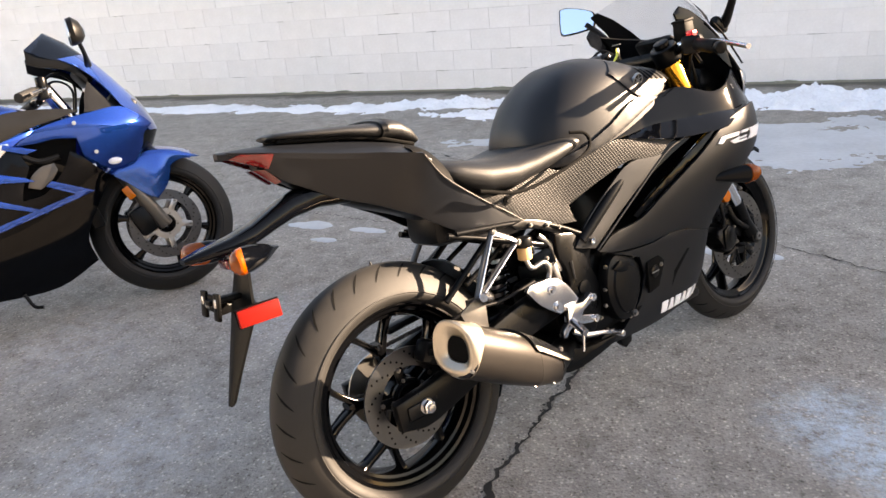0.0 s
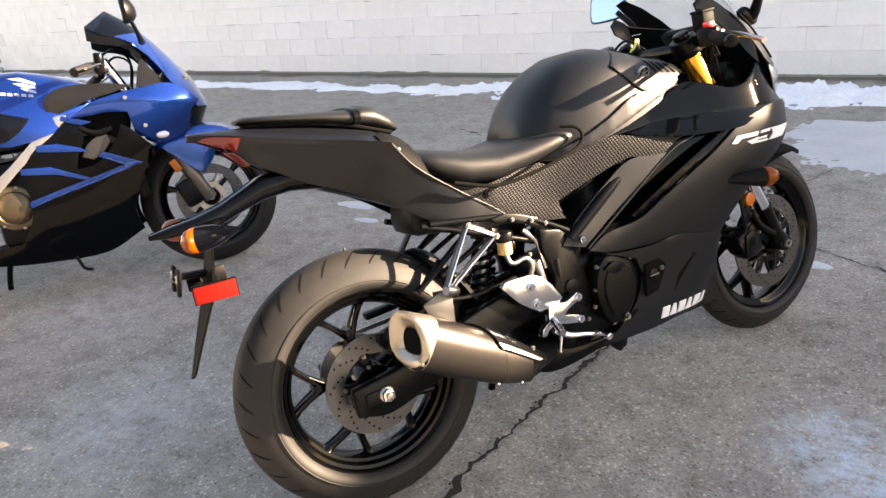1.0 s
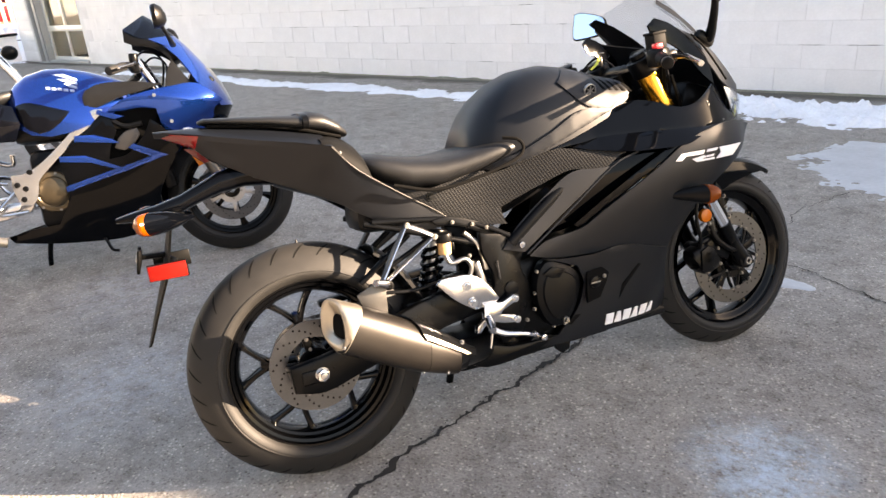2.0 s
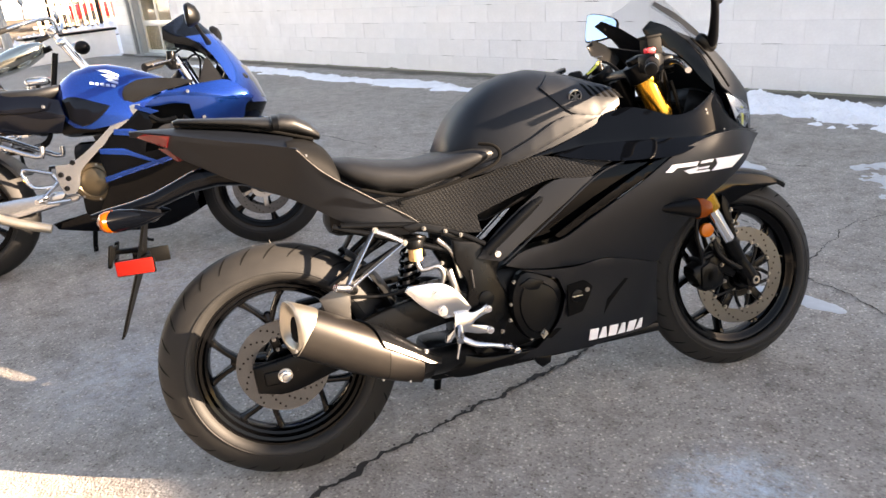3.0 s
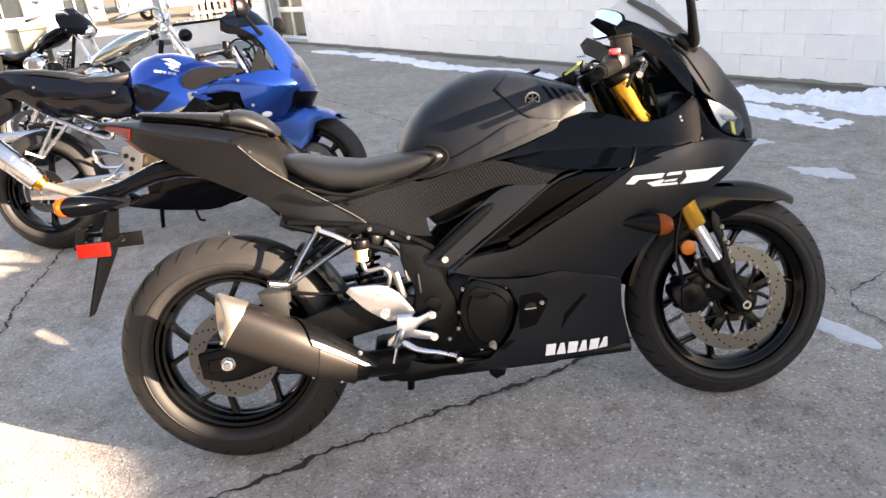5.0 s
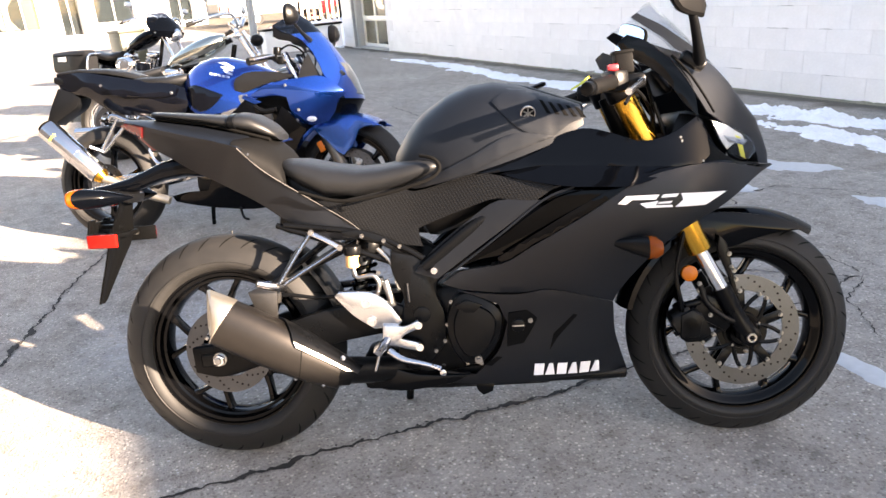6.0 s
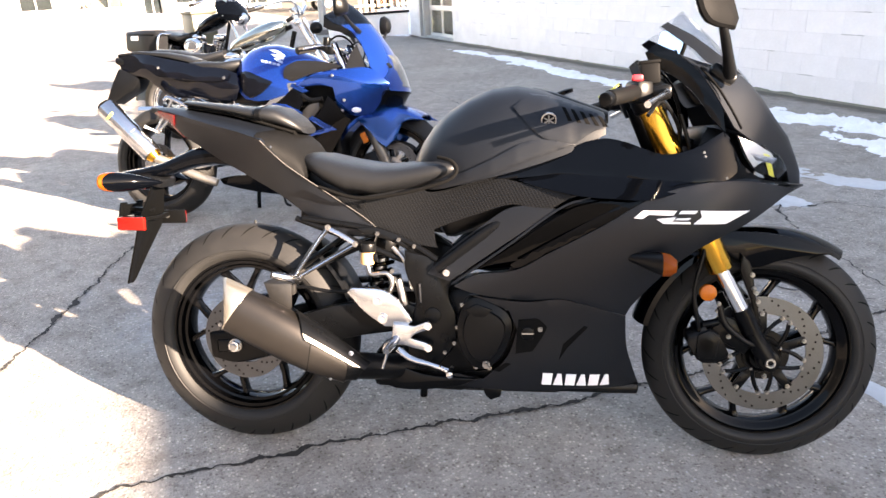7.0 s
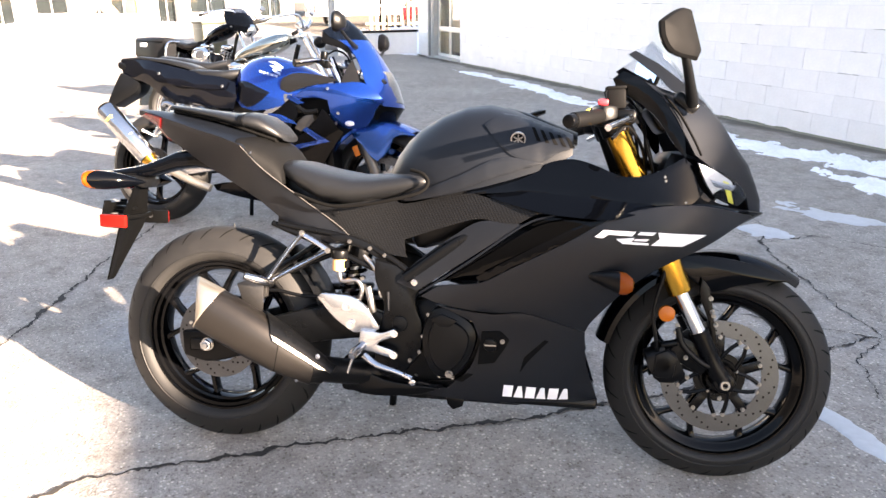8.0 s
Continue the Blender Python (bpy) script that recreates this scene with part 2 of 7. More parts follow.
def shell(pts, width, side=-1, thick=0.004, step=0.022, lift=0.0, rim_drop=0.0010, round_it=True):
    """A body panel: an outline of (x, z) laid on the surface y = side * width(x, z), with a turned-in edge."""
    bm = bmesh.new()
    pts = outline(pts) if round_it else [Vector(p) for p in pts]
    bm.faces.new([bm.verts.new((p[0], 0, p[1])) for p in pts])
    xs, zs = [p[0] for p in pts], [p[1] for p in pts]
    for axis, lo, hi in ((0, min(xs), max(xs)), (2, min(zs), max(zs))):
        no = Vector((axis == 0, 0, axis == 2))
        k = math.floor(lo / step) + 1
        while k * step < hi:
            bmesh.ops.bisect_plane(bm, geom=bm.verts[:] + bm.edges[:] + bm.faces[:], plane_co=no * k * step, plane_no=no)
            k += 1
    rim = {v for e in bm.edges if len(e.link_faces) == 1 for v in e.verts}
    for v in bm.verts:
        w = width(v.co.x, v.co.z) + lift
        v.co.y = side * (w - (rim_drop if v in rim else 0.0))
    faces = bm.faces[:]
    r = bmesh.ops.extrude_face_region(bm, geom=faces)
    vs = [v for v in r["geom"] if isinstance(v, bmesh.types.BMVert)]
    bmesh.ops.translate(bm, verts=vs, vec=(0, -side * thick, 0))
    return bm


def blob(center, size, n=20, m=12, bm=None, power=2.0):
    """A rounded body (superellipsoid)."""
    def sp(v, e):
        return math.copysign(abs(v) ** e, v)
    rings = []
    e = 2.0 / power
    for j in range(1, m):
        a = -math.pi / 2 + math.pi * j / m
        rings.append([Vector(center) + Vector((size[0] * sp(math.cos(a), e) * sp(math.cos(b), e), size[1] * sp(math.cos(a), e) * sp(math.sin(b), e), size[2] * sp(math.sin(a), e))) for b in (2 * math.pi * k / n for k in range(n))])
    return loft(rings, True, bm)


def arch(x, zt, zb, w, p=2.6, n=28, belly=0.0):
    """A cross-section: flat below, an arch of half-width w above."""
    ring = []
    for k in range(n + 1):
        a = math.pi * k / n
        c, s = math.cos(a), math.sin(a)
        ring.append(Vector((x, math.copysign(abs(c) ** (2 / p), c) * w, zb + (zt - zb) * abs(s) ** (2 / p))))
    return ring


def section(x, y, z, w, h, p=2.4, n=24, tilt=0.0):
    """A closed cross-section about (x, y, z)."""
    ring = []
    for k in range(n):
        a = 2 * math.pi * k / n
        c, s = math.cos(a), math.sin(a)
        dz = math.copysign(abs(s) ** (2 / p), s) * h
        ring.append(Vector((x - dz * math.tan(radians(tilt)), y + math.copysign(abs(c) ** (2 / p), c) * w, z + dz)))
    return ring


def bolt(p, r, axis=(0, -1, 0), h=0.006, bm=None):
    p, a = Vector(p), Vector(axis).normalized()
    bm = rod(p - a * 0.004, p + a * h * 0.4, r, n=14, bm=bm)
    return rod(p + a * h * 0.4, p + a * h, r * 0.72, r * 0.6, n=6, bm=bm)


class Spread:
    """A smooth surface through a few (x, z, value) points."""

    def __init__(self, pts, lam=1e-3):
        self.p = np.array(pts)
        n = len(pts)
        r = np.hypot(self.p[:, None, 0] - self.p[None, :, 0], self.p[:, None, 1] - self.p[None, :, 1])
        q = np.c_[np.ones(n), self.p[:, :2]]
        m = np.block([[self.phi(r) + lam * np.eye(n), q], [q.T, np.zeros((3, 3))]])
        self.c = np.linalg.solve(m, np.r_[self.p[:, 2], 0, 0, 0])

    @staticmethod
    def phi(r):
        return np.where(r > 0, r * r * np.log(r + 1e-9), 0)

    def __call__(self, x, z):
        r = np.hypot(x - self.p[:, 0], z - self.p[:, 1])
        return float(self.phi(r) @ self.c[:-3] + self.c[-3] + self.c[-2] * x + self.c[-1] * z)


def thing(name, label, category, m=Matrix(), group="", kind=""):
    ob = new(name)
    ob.matrix_world = m
    return tagged(ob, label, category, group, kind)


# ---- ground ----
def ground_material():
    m = bpy.data.materials.new("worn_concrete")
    m.use_nodes = True
    nt = m.node_tree
    n, link = nt.nodes, nt.links.new
    b = n["Principled BSDF"]
    co = n.new("ShaderNodeTexCoord").outputs["Object"]

    def noise_of(scale, detail=4, rough=0.6):
        t = n.new("ShaderNodeTexNoise")
        t.inputs["Scale"].default_value, t.inputs["Detail"].default_value, t.inputs["Roughness"].default_value = scale, detail, rough
        link(co, t.inputs["Vector"])
        return t.outputs[0]

    def ramp(value, stops):
        r = n.new("ShaderNodeValToRGB")
        link(value, r.inputs[0])
        while len(r.color_ramp.elements) < len(stops):
            r.color_ramp.elements.new(0.5)
        for e, (at, c) in zip(r.color_ramp.elements, stops):
            e.position, e.color = at, (*c, 1) if len(c) == 3 else c
        return r.outputs[0]

    def mix(a, c, f, blend="MIX"):
        x = n.new("ShaderNodeMix")
        x.data_type, x.blend_type = "RGBA", blend
        for s, v in ((x.inputs["A"], a), (x.inputs["B"], c), (x.inputs["Factor"], f)):
            if isinstance(v, (int, float)):
                s.default_value = v
            elif isinstance(v, tuple):
                s.default_value = (*v, 1)
            else:
                link(v, s)
        return x.outputs["Result"]

    base = ramp(noise_of(1.1, 6, 0.65), [(0.30, (0.262, 0.240, 0.216)), (0.50, (0.312, 0.288, 0.262)), (0.72, (0.362, 0.338, 0.310))])
    vor = n.new("ShaderNodeTexVoronoi")
    vor.inputs["Scale"].default_value = 150
    link(co, vor.inputs["Vector"])
    stone = ramp(vor.outputs["Color"], [(0.10, (0.55, 0.54, 0.53)), (0.45, (0.90, 0.89, 0.88)), (0.80, (1.08, 1.07, 1.05)), (0.97, (1.75, 1.72, 1.68))])
    col = mix(base, stone, 0.5, "MULTIPLY")
    grit = n.new("ShaderNodeTexVoronoi")
    grit.inputs["Scale"].default_value = 104
    link(co, grit.inputs["Vector"])
    col = mix(col, ramp(grit.outputs["Color"], [(0.20, (0.55, 0.53, 0.51)), (0.27, (1, 1, 1)), (0.72, (1, 1, 1)), (0.80, (1.8, 1.76, 1.7))]), ramp(grit.outputs["Distance"], [(0.30, (0.9, 0.9, 0.9)), (0.55, (0, 0, 0))]), "MULTIPLY")
    pits = ramp(noise_of(46, 3, 0.7), [(0.30, (0.45, 0.44, 0.42)), (0.42, (1, 1, 1))])
    col = mix(col, pits, 0.8, "MULTIPLY")
    blotch = ramp(noise_of(9, 5, 0.7), [(0.34, (0.72, 0.71, 0.70)), (0.5, (1, 1, 1)), (0.70, (1.22, 1.21, 1.20))])
    col = mix(col, blotch, 0.9, "MULTIPLY")
    fleck = n.new("ShaderNodeTexVoronoi")
    fleck.inputs["Scale"].default_value = 70
    link(co, fleck.inputs["Vector"])
    rare = ramp(fleck.outputs["Color"], [(0.74, (0, 0, 0)), (0.80, (1, 1, 1))])
    small = ramp(fleck.outputs["Distance"], [(0.16, (1, 1, 1)), (0.34, (0, 0, 0))])
    where = ramp(noise_of(2.2, 4, 0.7), [(0.44, (0.12, 0.12, 0.12)), (0.62, (0.75, 0.75, 0.75))])
    col = mix(col, (0.62, 0.62, 0.61), mix(mix(rare, small, 1.0, "MULTIPLY"), where, 1.0, "MULTIPLY"))
    # dried road salt, in drifts and specks
    drift = ramp(noise_of(0.75, 5, 0.7), [(0.56, (0, 0, 0)), (0.72, (1, 1, 1))])
    speck = ramp(noise_of(28, 4, 0.75), [(0.47, (0, 0, 0)), (0.62, (1, 1, 1))])
    salt = n.new("ShaderNodeMath")
    salt.operation = "MULTIPLY"
    link(drift, salt.inputs[0])
    link(speck, salt.inputs[1])
    part_salt = n.new("ShaderNodeMath")
    part_salt.operation = "MULTIPLY"
    link(salt.outputs[0], part_salt.inputs[0])
    part_salt.inputs[1].default_value = 0.32
    col = mix(col, (0.50, 0.52, 0.55), part_salt.outputs[0])
    # salt patches that dried where the puddles stood
    for x, y, r, tone, most in ((0.90, 0.66, 0.24, (0.47, 0.58, 0.67), 0.95), (0.98, 0.50, 0.18, (0.47, 0.58, 0.67), 0.95), (-1.0, -0.05, 0.42, (0.48, 0.50, 0.53), 0.55), (-1.75, 0.45, 0.45, (0.48, 0.50, 0.53), 0.5), (-0.95, 0.9, 0.32, (0.48, 0.50, 0.53), 0.5)):
        d = n.new("ShaderNodeVectorMath")
        d.operation = "DISTANCE"
        link(co, d.inputs[0])
        d.inputs[1].default_value = (x, y, 0)
        edge = n.new("ShaderNodeMapRange")
        link(d.outputs["Value"], edge.inputs["Value"])
        edge.inputs["From Min"].default_value, edge.inputs["From Max"].default_value = r, r * 0.25
        w = n.new("ShaderNodeMath")
        w.operation = "MULTIPLY"
        link(edge.outputs[0], w.inputs[0])
        link(ramp(noise_of(17, 6, 0.8), [(0.40, (0, 0, 0)), (0.62, (most, most, most))]), w.inputs[1])
        col = mix(col, tone, w.outputs[0])
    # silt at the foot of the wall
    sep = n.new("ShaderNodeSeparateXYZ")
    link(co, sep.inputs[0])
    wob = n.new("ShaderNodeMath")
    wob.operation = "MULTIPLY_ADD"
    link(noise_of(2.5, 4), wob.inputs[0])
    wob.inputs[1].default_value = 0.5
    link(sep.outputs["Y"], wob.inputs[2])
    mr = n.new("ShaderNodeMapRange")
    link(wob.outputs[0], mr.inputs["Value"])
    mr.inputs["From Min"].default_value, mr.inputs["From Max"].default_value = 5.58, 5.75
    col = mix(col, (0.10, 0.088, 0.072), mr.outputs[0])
    link(col, b.inputs["Base Color"])
    b.inputs["Roughness"].default_value = 0.85
    b.inputs["Specular IOR Level"].default_value = 0.3
    bp = n.new("ShaderNodeBump")
    bp.inputs["Strength"].default_value, bp.inputs["Distance"].default_value = 0.7, 0.004
    h = n.new("ShaderNodeMath")
    h.operation = "ADD"
    link(vor.outputs["Distance"], h.inputs[0])
    link(noise_of(60, 4), h.inputs[1])
    link(h.outputs[0], bp.inputs["Height"])
    link(bp.outputs[0], b.inputs["Normal"])
    return m


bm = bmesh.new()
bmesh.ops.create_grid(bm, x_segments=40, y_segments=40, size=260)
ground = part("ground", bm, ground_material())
tagged(ground, "worn grey concrete yard with salt stains", "ground", kind="structure")

M_CRACK = material("crack_filling", (0.022, 0.020, 0.018), 0.95, grain=0.3, scale=120)
M_CHIP = material("broken_concrete", (0.16, 0.155, 0.15), 0.9, grain=0.3, scale=160, bump=0.001)


def crack(points, width, seed, wander=0.02):
    """An open crack: a ragged dark seam through the points."""
    rnd = random.Random(seed)
    line = []
    for (x0, y0), (x1, y1) in zip(points, points[1:]):
        n = max(2, int(math.hypot(x1 - x0, y1 - y0) / 0.012))
        for k in range(n):
            line.append((x0 + (x1 - x0) * k / n, y0 + (y1 - y0) * k / n))
    line.append(points[-1])
    bm = bmesh.new()
    left, right = [], []
    off = 0.0
    for i, (x, y) in enumerate(line):
        a, b = line[max(0, i - 1)], line[min(len(line) - 1, i + 1)]
        d = Vector((b[0] - a[0], b[1] - a[1])).normalized()
        nrm = Vector((-d.y, d.x))
        off = 0.86 * off + rnd.uniform(-wander, wander) * 0.42
        w = width * (0.22 + 3.2 * noise.noise((i * 0.09, seed, 0)) ** 2 + rnd.uniform(0, 0.6) ** 2 * 1.6) * min(1, (i + 1) / 5, (len(line) - i) / 5)
        p = Vector((x, y)) + nrm * off
        q, s = p + nrm * w, p - nrm * w * rnd.uniform(0.6, 1.2)
        left.append(bm.verts.new((q.x, q.y, 0.0035)))
        right.append(bm.verts.new((s.x, s.y, 0.0035)))
    for i in range(len(line) - 1):
        bm.faces.new((left[i], left[i + 1], right[i + 1], right[i]))
    for k in range(int(len(line) * 0.30)):
        i = rnd.randrange(len(line))
        p = Vector(line[i]) + Vector((rnd.gauss(0, 0.012), rnd.gauss(0, 0.012)))
        r, a0 = width * rnd.uniform(0.15, 0.55), rnd.uniform(0, 6)
        bm.faces.new([bm.verts.new((p.x + r * rnd.uniform(0.5, 1.3) * math.cos(a0 + q * 1.26), p.y + r * rnd.uniform(0.5, 1.3) * math.sin(a0 + q * 1.26), 0.0032)) for q in range(5)])
    return tagged(part("pavement_crack", bm, M_CRACK), "ragged dark crack across the concrete", "crack", "cracks in the yard", "structure")


crack([(0.10, -0.62), (0.045, -0.34), (0.05, -0.10), (0.07, 0.12), (0.10, 0.40), (0.15, 0.66), (0.205, 0.95), (0.225, 1.17), (0.23, 1.62), (0.18, 2.4)], 0.0115, 3)
crack([(0.9, -1.55), (0.25, -1.15), (-0.30, -0.95), (-0.98, -0.72), (-1.45, -0.52), (-1.80, -0.41), (-2.3, -0.2), (-2.9, 0.1)], 0.011, 5)
crack([(0.19, 2.43), (-0.30, 2.60), (-0.86, 2.86), (-1.3, 3.2), (-1.9, 3.5)], 0.006, 7)
crack([(0.54, 2.02), (0.30, 2.20), (0.19, 2.43)], 0.005, 9)
crack([(0.54, 2.02), (0.83, 1.88), (1.6, 1.4)], 0.005, 11)
crack([(0.70, 3.05), (0.52, 2.6), (0.54, 2.02)], 0.004, 12)
crack([(-1.75, 2.0), (-0.9, 1.9), (-0.2, 2.05), (0.19, 2.43)], 0.004, 13)
crack([(-6.5, 2.9), (-4.2, 2.75), (-2.6, 2.6), (-0.9, 2.86)], 0.005, 15)

crack([(-0.86, 2.86), (-0.84, 3.19), (-0.56, 3.39), (0.1, 3.5)], 0.004, 17)

M_SNOW = material("old_snow", (0.80, 0.82, 0.86), 0.6, grain=0.12, scale=60, dirt=0.2, bump=0.006)
M_ICE = material("thin_ice", (0.45, 0.475, 0.50), 0.4, grain=0.15, scale=40, dirt=0.3, bump=0.002)


def snow(cx, cy, rx, ry, turn, height, seed, mat=M_SNOW, name="snow_patch", label="thin patch of old snow on concrete"):
    """A low, ragged drift: a height field that ends where it meets the ground."""
    reach = 1.45
    cell = max(0.011, 2 * reach * max(rx, ry) / 190, 2 * reach * min(rx, ry) / 60 if min(rx, ry) > .6 else 0)
    nx, ny = int(2 * reach * rx / cell), int(2 * reach * ry / cell) + 2
    c, s = math.cos(radians(turn)), math.sin(radians(turn))
    lumps = min(1.0, 0.30 / min(rx, ry))
    verts, heights = [], []
    for j in range(ny + 1):
        for i in range(nx + 1):
            x, y = -reach * rx + i * cell, -reach * ry + j * cell
            d = math.hypot(x / rx, y / ry)
            e = 0.82 - d ** 1.5 + 0.80 * noise.noise((x * 3.1 * lumps, y * 4.2 * lumps, seed)) + 0.60 * noise.noise((x * 8.3 * lumps, y * 14 * lumps, seed + 5.5)) + 0.34 * noise.noise((x * 24, y * 28, seed + 2.2))
            h = min(e, 0.14) / 0.14 * 0.004 + height * max(0.0, min(1.0, e)) ** 0.8 * (0.55 + 0.5 * noise.noise((x * 7, y * 7, seed + 9)) + 0.45 * abs(noise.noise((x * 19, y * 19, seed + 3))))
            heights.append(e)
            verts.append((cx + c * x - s * y, cy + s * x + c * y, max(h, -0.004)))
    faces = []
    for j in range(ny):
        for i in range(nx):
            k = j * (nx + 1) + i
            four = (k, k + 1, k + nx + 2, k + nx + 1)
            if max(heights[q] for q in four) > 0:
                faces.append(four)
    bm = bmesh.new()
    made = {}
    for f in faces:
        bm.faces.new([made.setdefault(q, bm.verts.new(verts[q])) if q not in made else made[q] for q in f])
    return tagged(part(name, bm, mat, sharp=80), label, "snow", "snow by the wall", "stuff")


for i, (x, y, rx, ry, turn, h) in enumerate([
        (-9.6, 5.0, 0.9, 0.13, 3, 0.03), (-7.9, 5.0, 1.0, 0.20, -4, 0.04), (-6.2, 4.85, 1.0, 0.18, -2, 0.04), (-4.6, 4.85, 1.1, 0.20, 0, 0.04),
        (-3.0, 4.75, 0.9, 0.20, 2, 0.04), (-1.9, 4.95, 0.9, 0.20, -4, 0.08), (-1.3, 4.45, 0.7, 0.18, -8, 0.05), (-0.7, 5.05, 0.8, 0.32, -4, 0.10), (0.3, 4.85, 0.7, 0.34, 4, 0.10), (1.2, 4.85, 0.8, 0.36, -6, 0.12),
        (2.3, 4.6, 1.1, 0.35, -8, 0.12), (3.9, 4.6, 1.0, 0.4, 3, 0.1)]):
    snow(x, y, rx, ry, turn, h, 20 + 3 * i)
for i, (x, y, rx, ry, turn, h) in enumerate([
        (-1.12, 3.62, 0.33, 0.12, 25, 0.008), (-0.98, 3.0, 0.14, 0.10, 10, 0.006), (1.0, 3.65, 0.80, 0.58, 6, 0.012), (2.3, 3.6, 0.6, 0.4, 10, 0.012), (0.62, 1.79, 0.20, 0.045, -5, 0.004),
        (-0.55, 2.3, 0.2, 0.06, 0, 0.005), (-1.57, 1.81, 0.16, 0.05, 5, 0.004), (-1.17, 1.79, 0.12, 0.04, 0, 0.004), (-1.33, 1.63, 0.08, 0.03, 0, 0.004), (-0.3, 3.35, 0.16, 0.10, 0, 0.006)]):
    snow(x, y, rx, ry, turn, h, 60 + 3 * i, M_ICE, "ice_patch", "thin grey ice film on concrete")

# ---- the white block building ----
WALL_Y, WALL_TOP, BLOCK_L, BLOCK_H = 5.645, 3.42, 0.404, 0.193
M_BLOCK = material("white_painted_block", (0.80, 0.79, 0.79), 0.62, grain=0.06, scale=70, dirt=0.12, spread=0.05, bump=0.0016)
M_JOINT = material("painted_mortar", (0.76, 0.75, 0.75), 0.75, grain=0.12, scale=60, dirt=0.2, bump=0.001)
M_PLINTH = material("mossy_wall_foot", (0.20, 0.19, 0.145), 0.9, grain=0.4, scale=60, dirt=0.4, bump=0.003)
M_GREYPAINT = material("grey_painted_steel", (0.36, 0.37, 0.37), 0.45, grain=0.1, scale=60, dirt=0.2)

wall_north = part("wall_north", box((40.0, 0.2, WALL_TOP), pose(8.0, WALL_Y + 0.1, WALL_TOP / 2)), M_JOINT)
tagged(wall_north, "white-painted concrete block wall", "wall", kind="structure")
roof = part("roof", box((42.0, 14.0, 0.2), pose(6.0, WALL_Y + 7.0, WALL_TOP + 0.1), 0.01), M_GREYPAINT)
tagged(roof, "flat grey roof with a metal edge", "roof", kind="structure")
bm = bmesh.new()
rows = []
for k in range(900):
    x = -11.9 + 0.0222 * k * 1.0
    top = 0.012 + 0.022 * noise.noise((x * 0.9, 3, 0)) + 0.020 * noise.noise((x * 5.0, 7, 0)) + 0.012 * noise.noise((x * 23.0, 1, 0))
    rows.append([bm.verts.new((x, WALL_Y - d, z)) for d, z in ((0.030, 0.0), (0.020, max(0.010, top * 0.6)), (0.006, max(0.014, top)))])
for a, b in zip(rows, rows[1:]):
    for k in range(2):
        bm.faces.new((a[k], b[k], b[k + 1], a[k + 1]))
plinth = part("wall_base", bm, M_PLINTH)
tagged(plinth, "dark mossy band at the foot of the wall", "wall base", kind="structure")


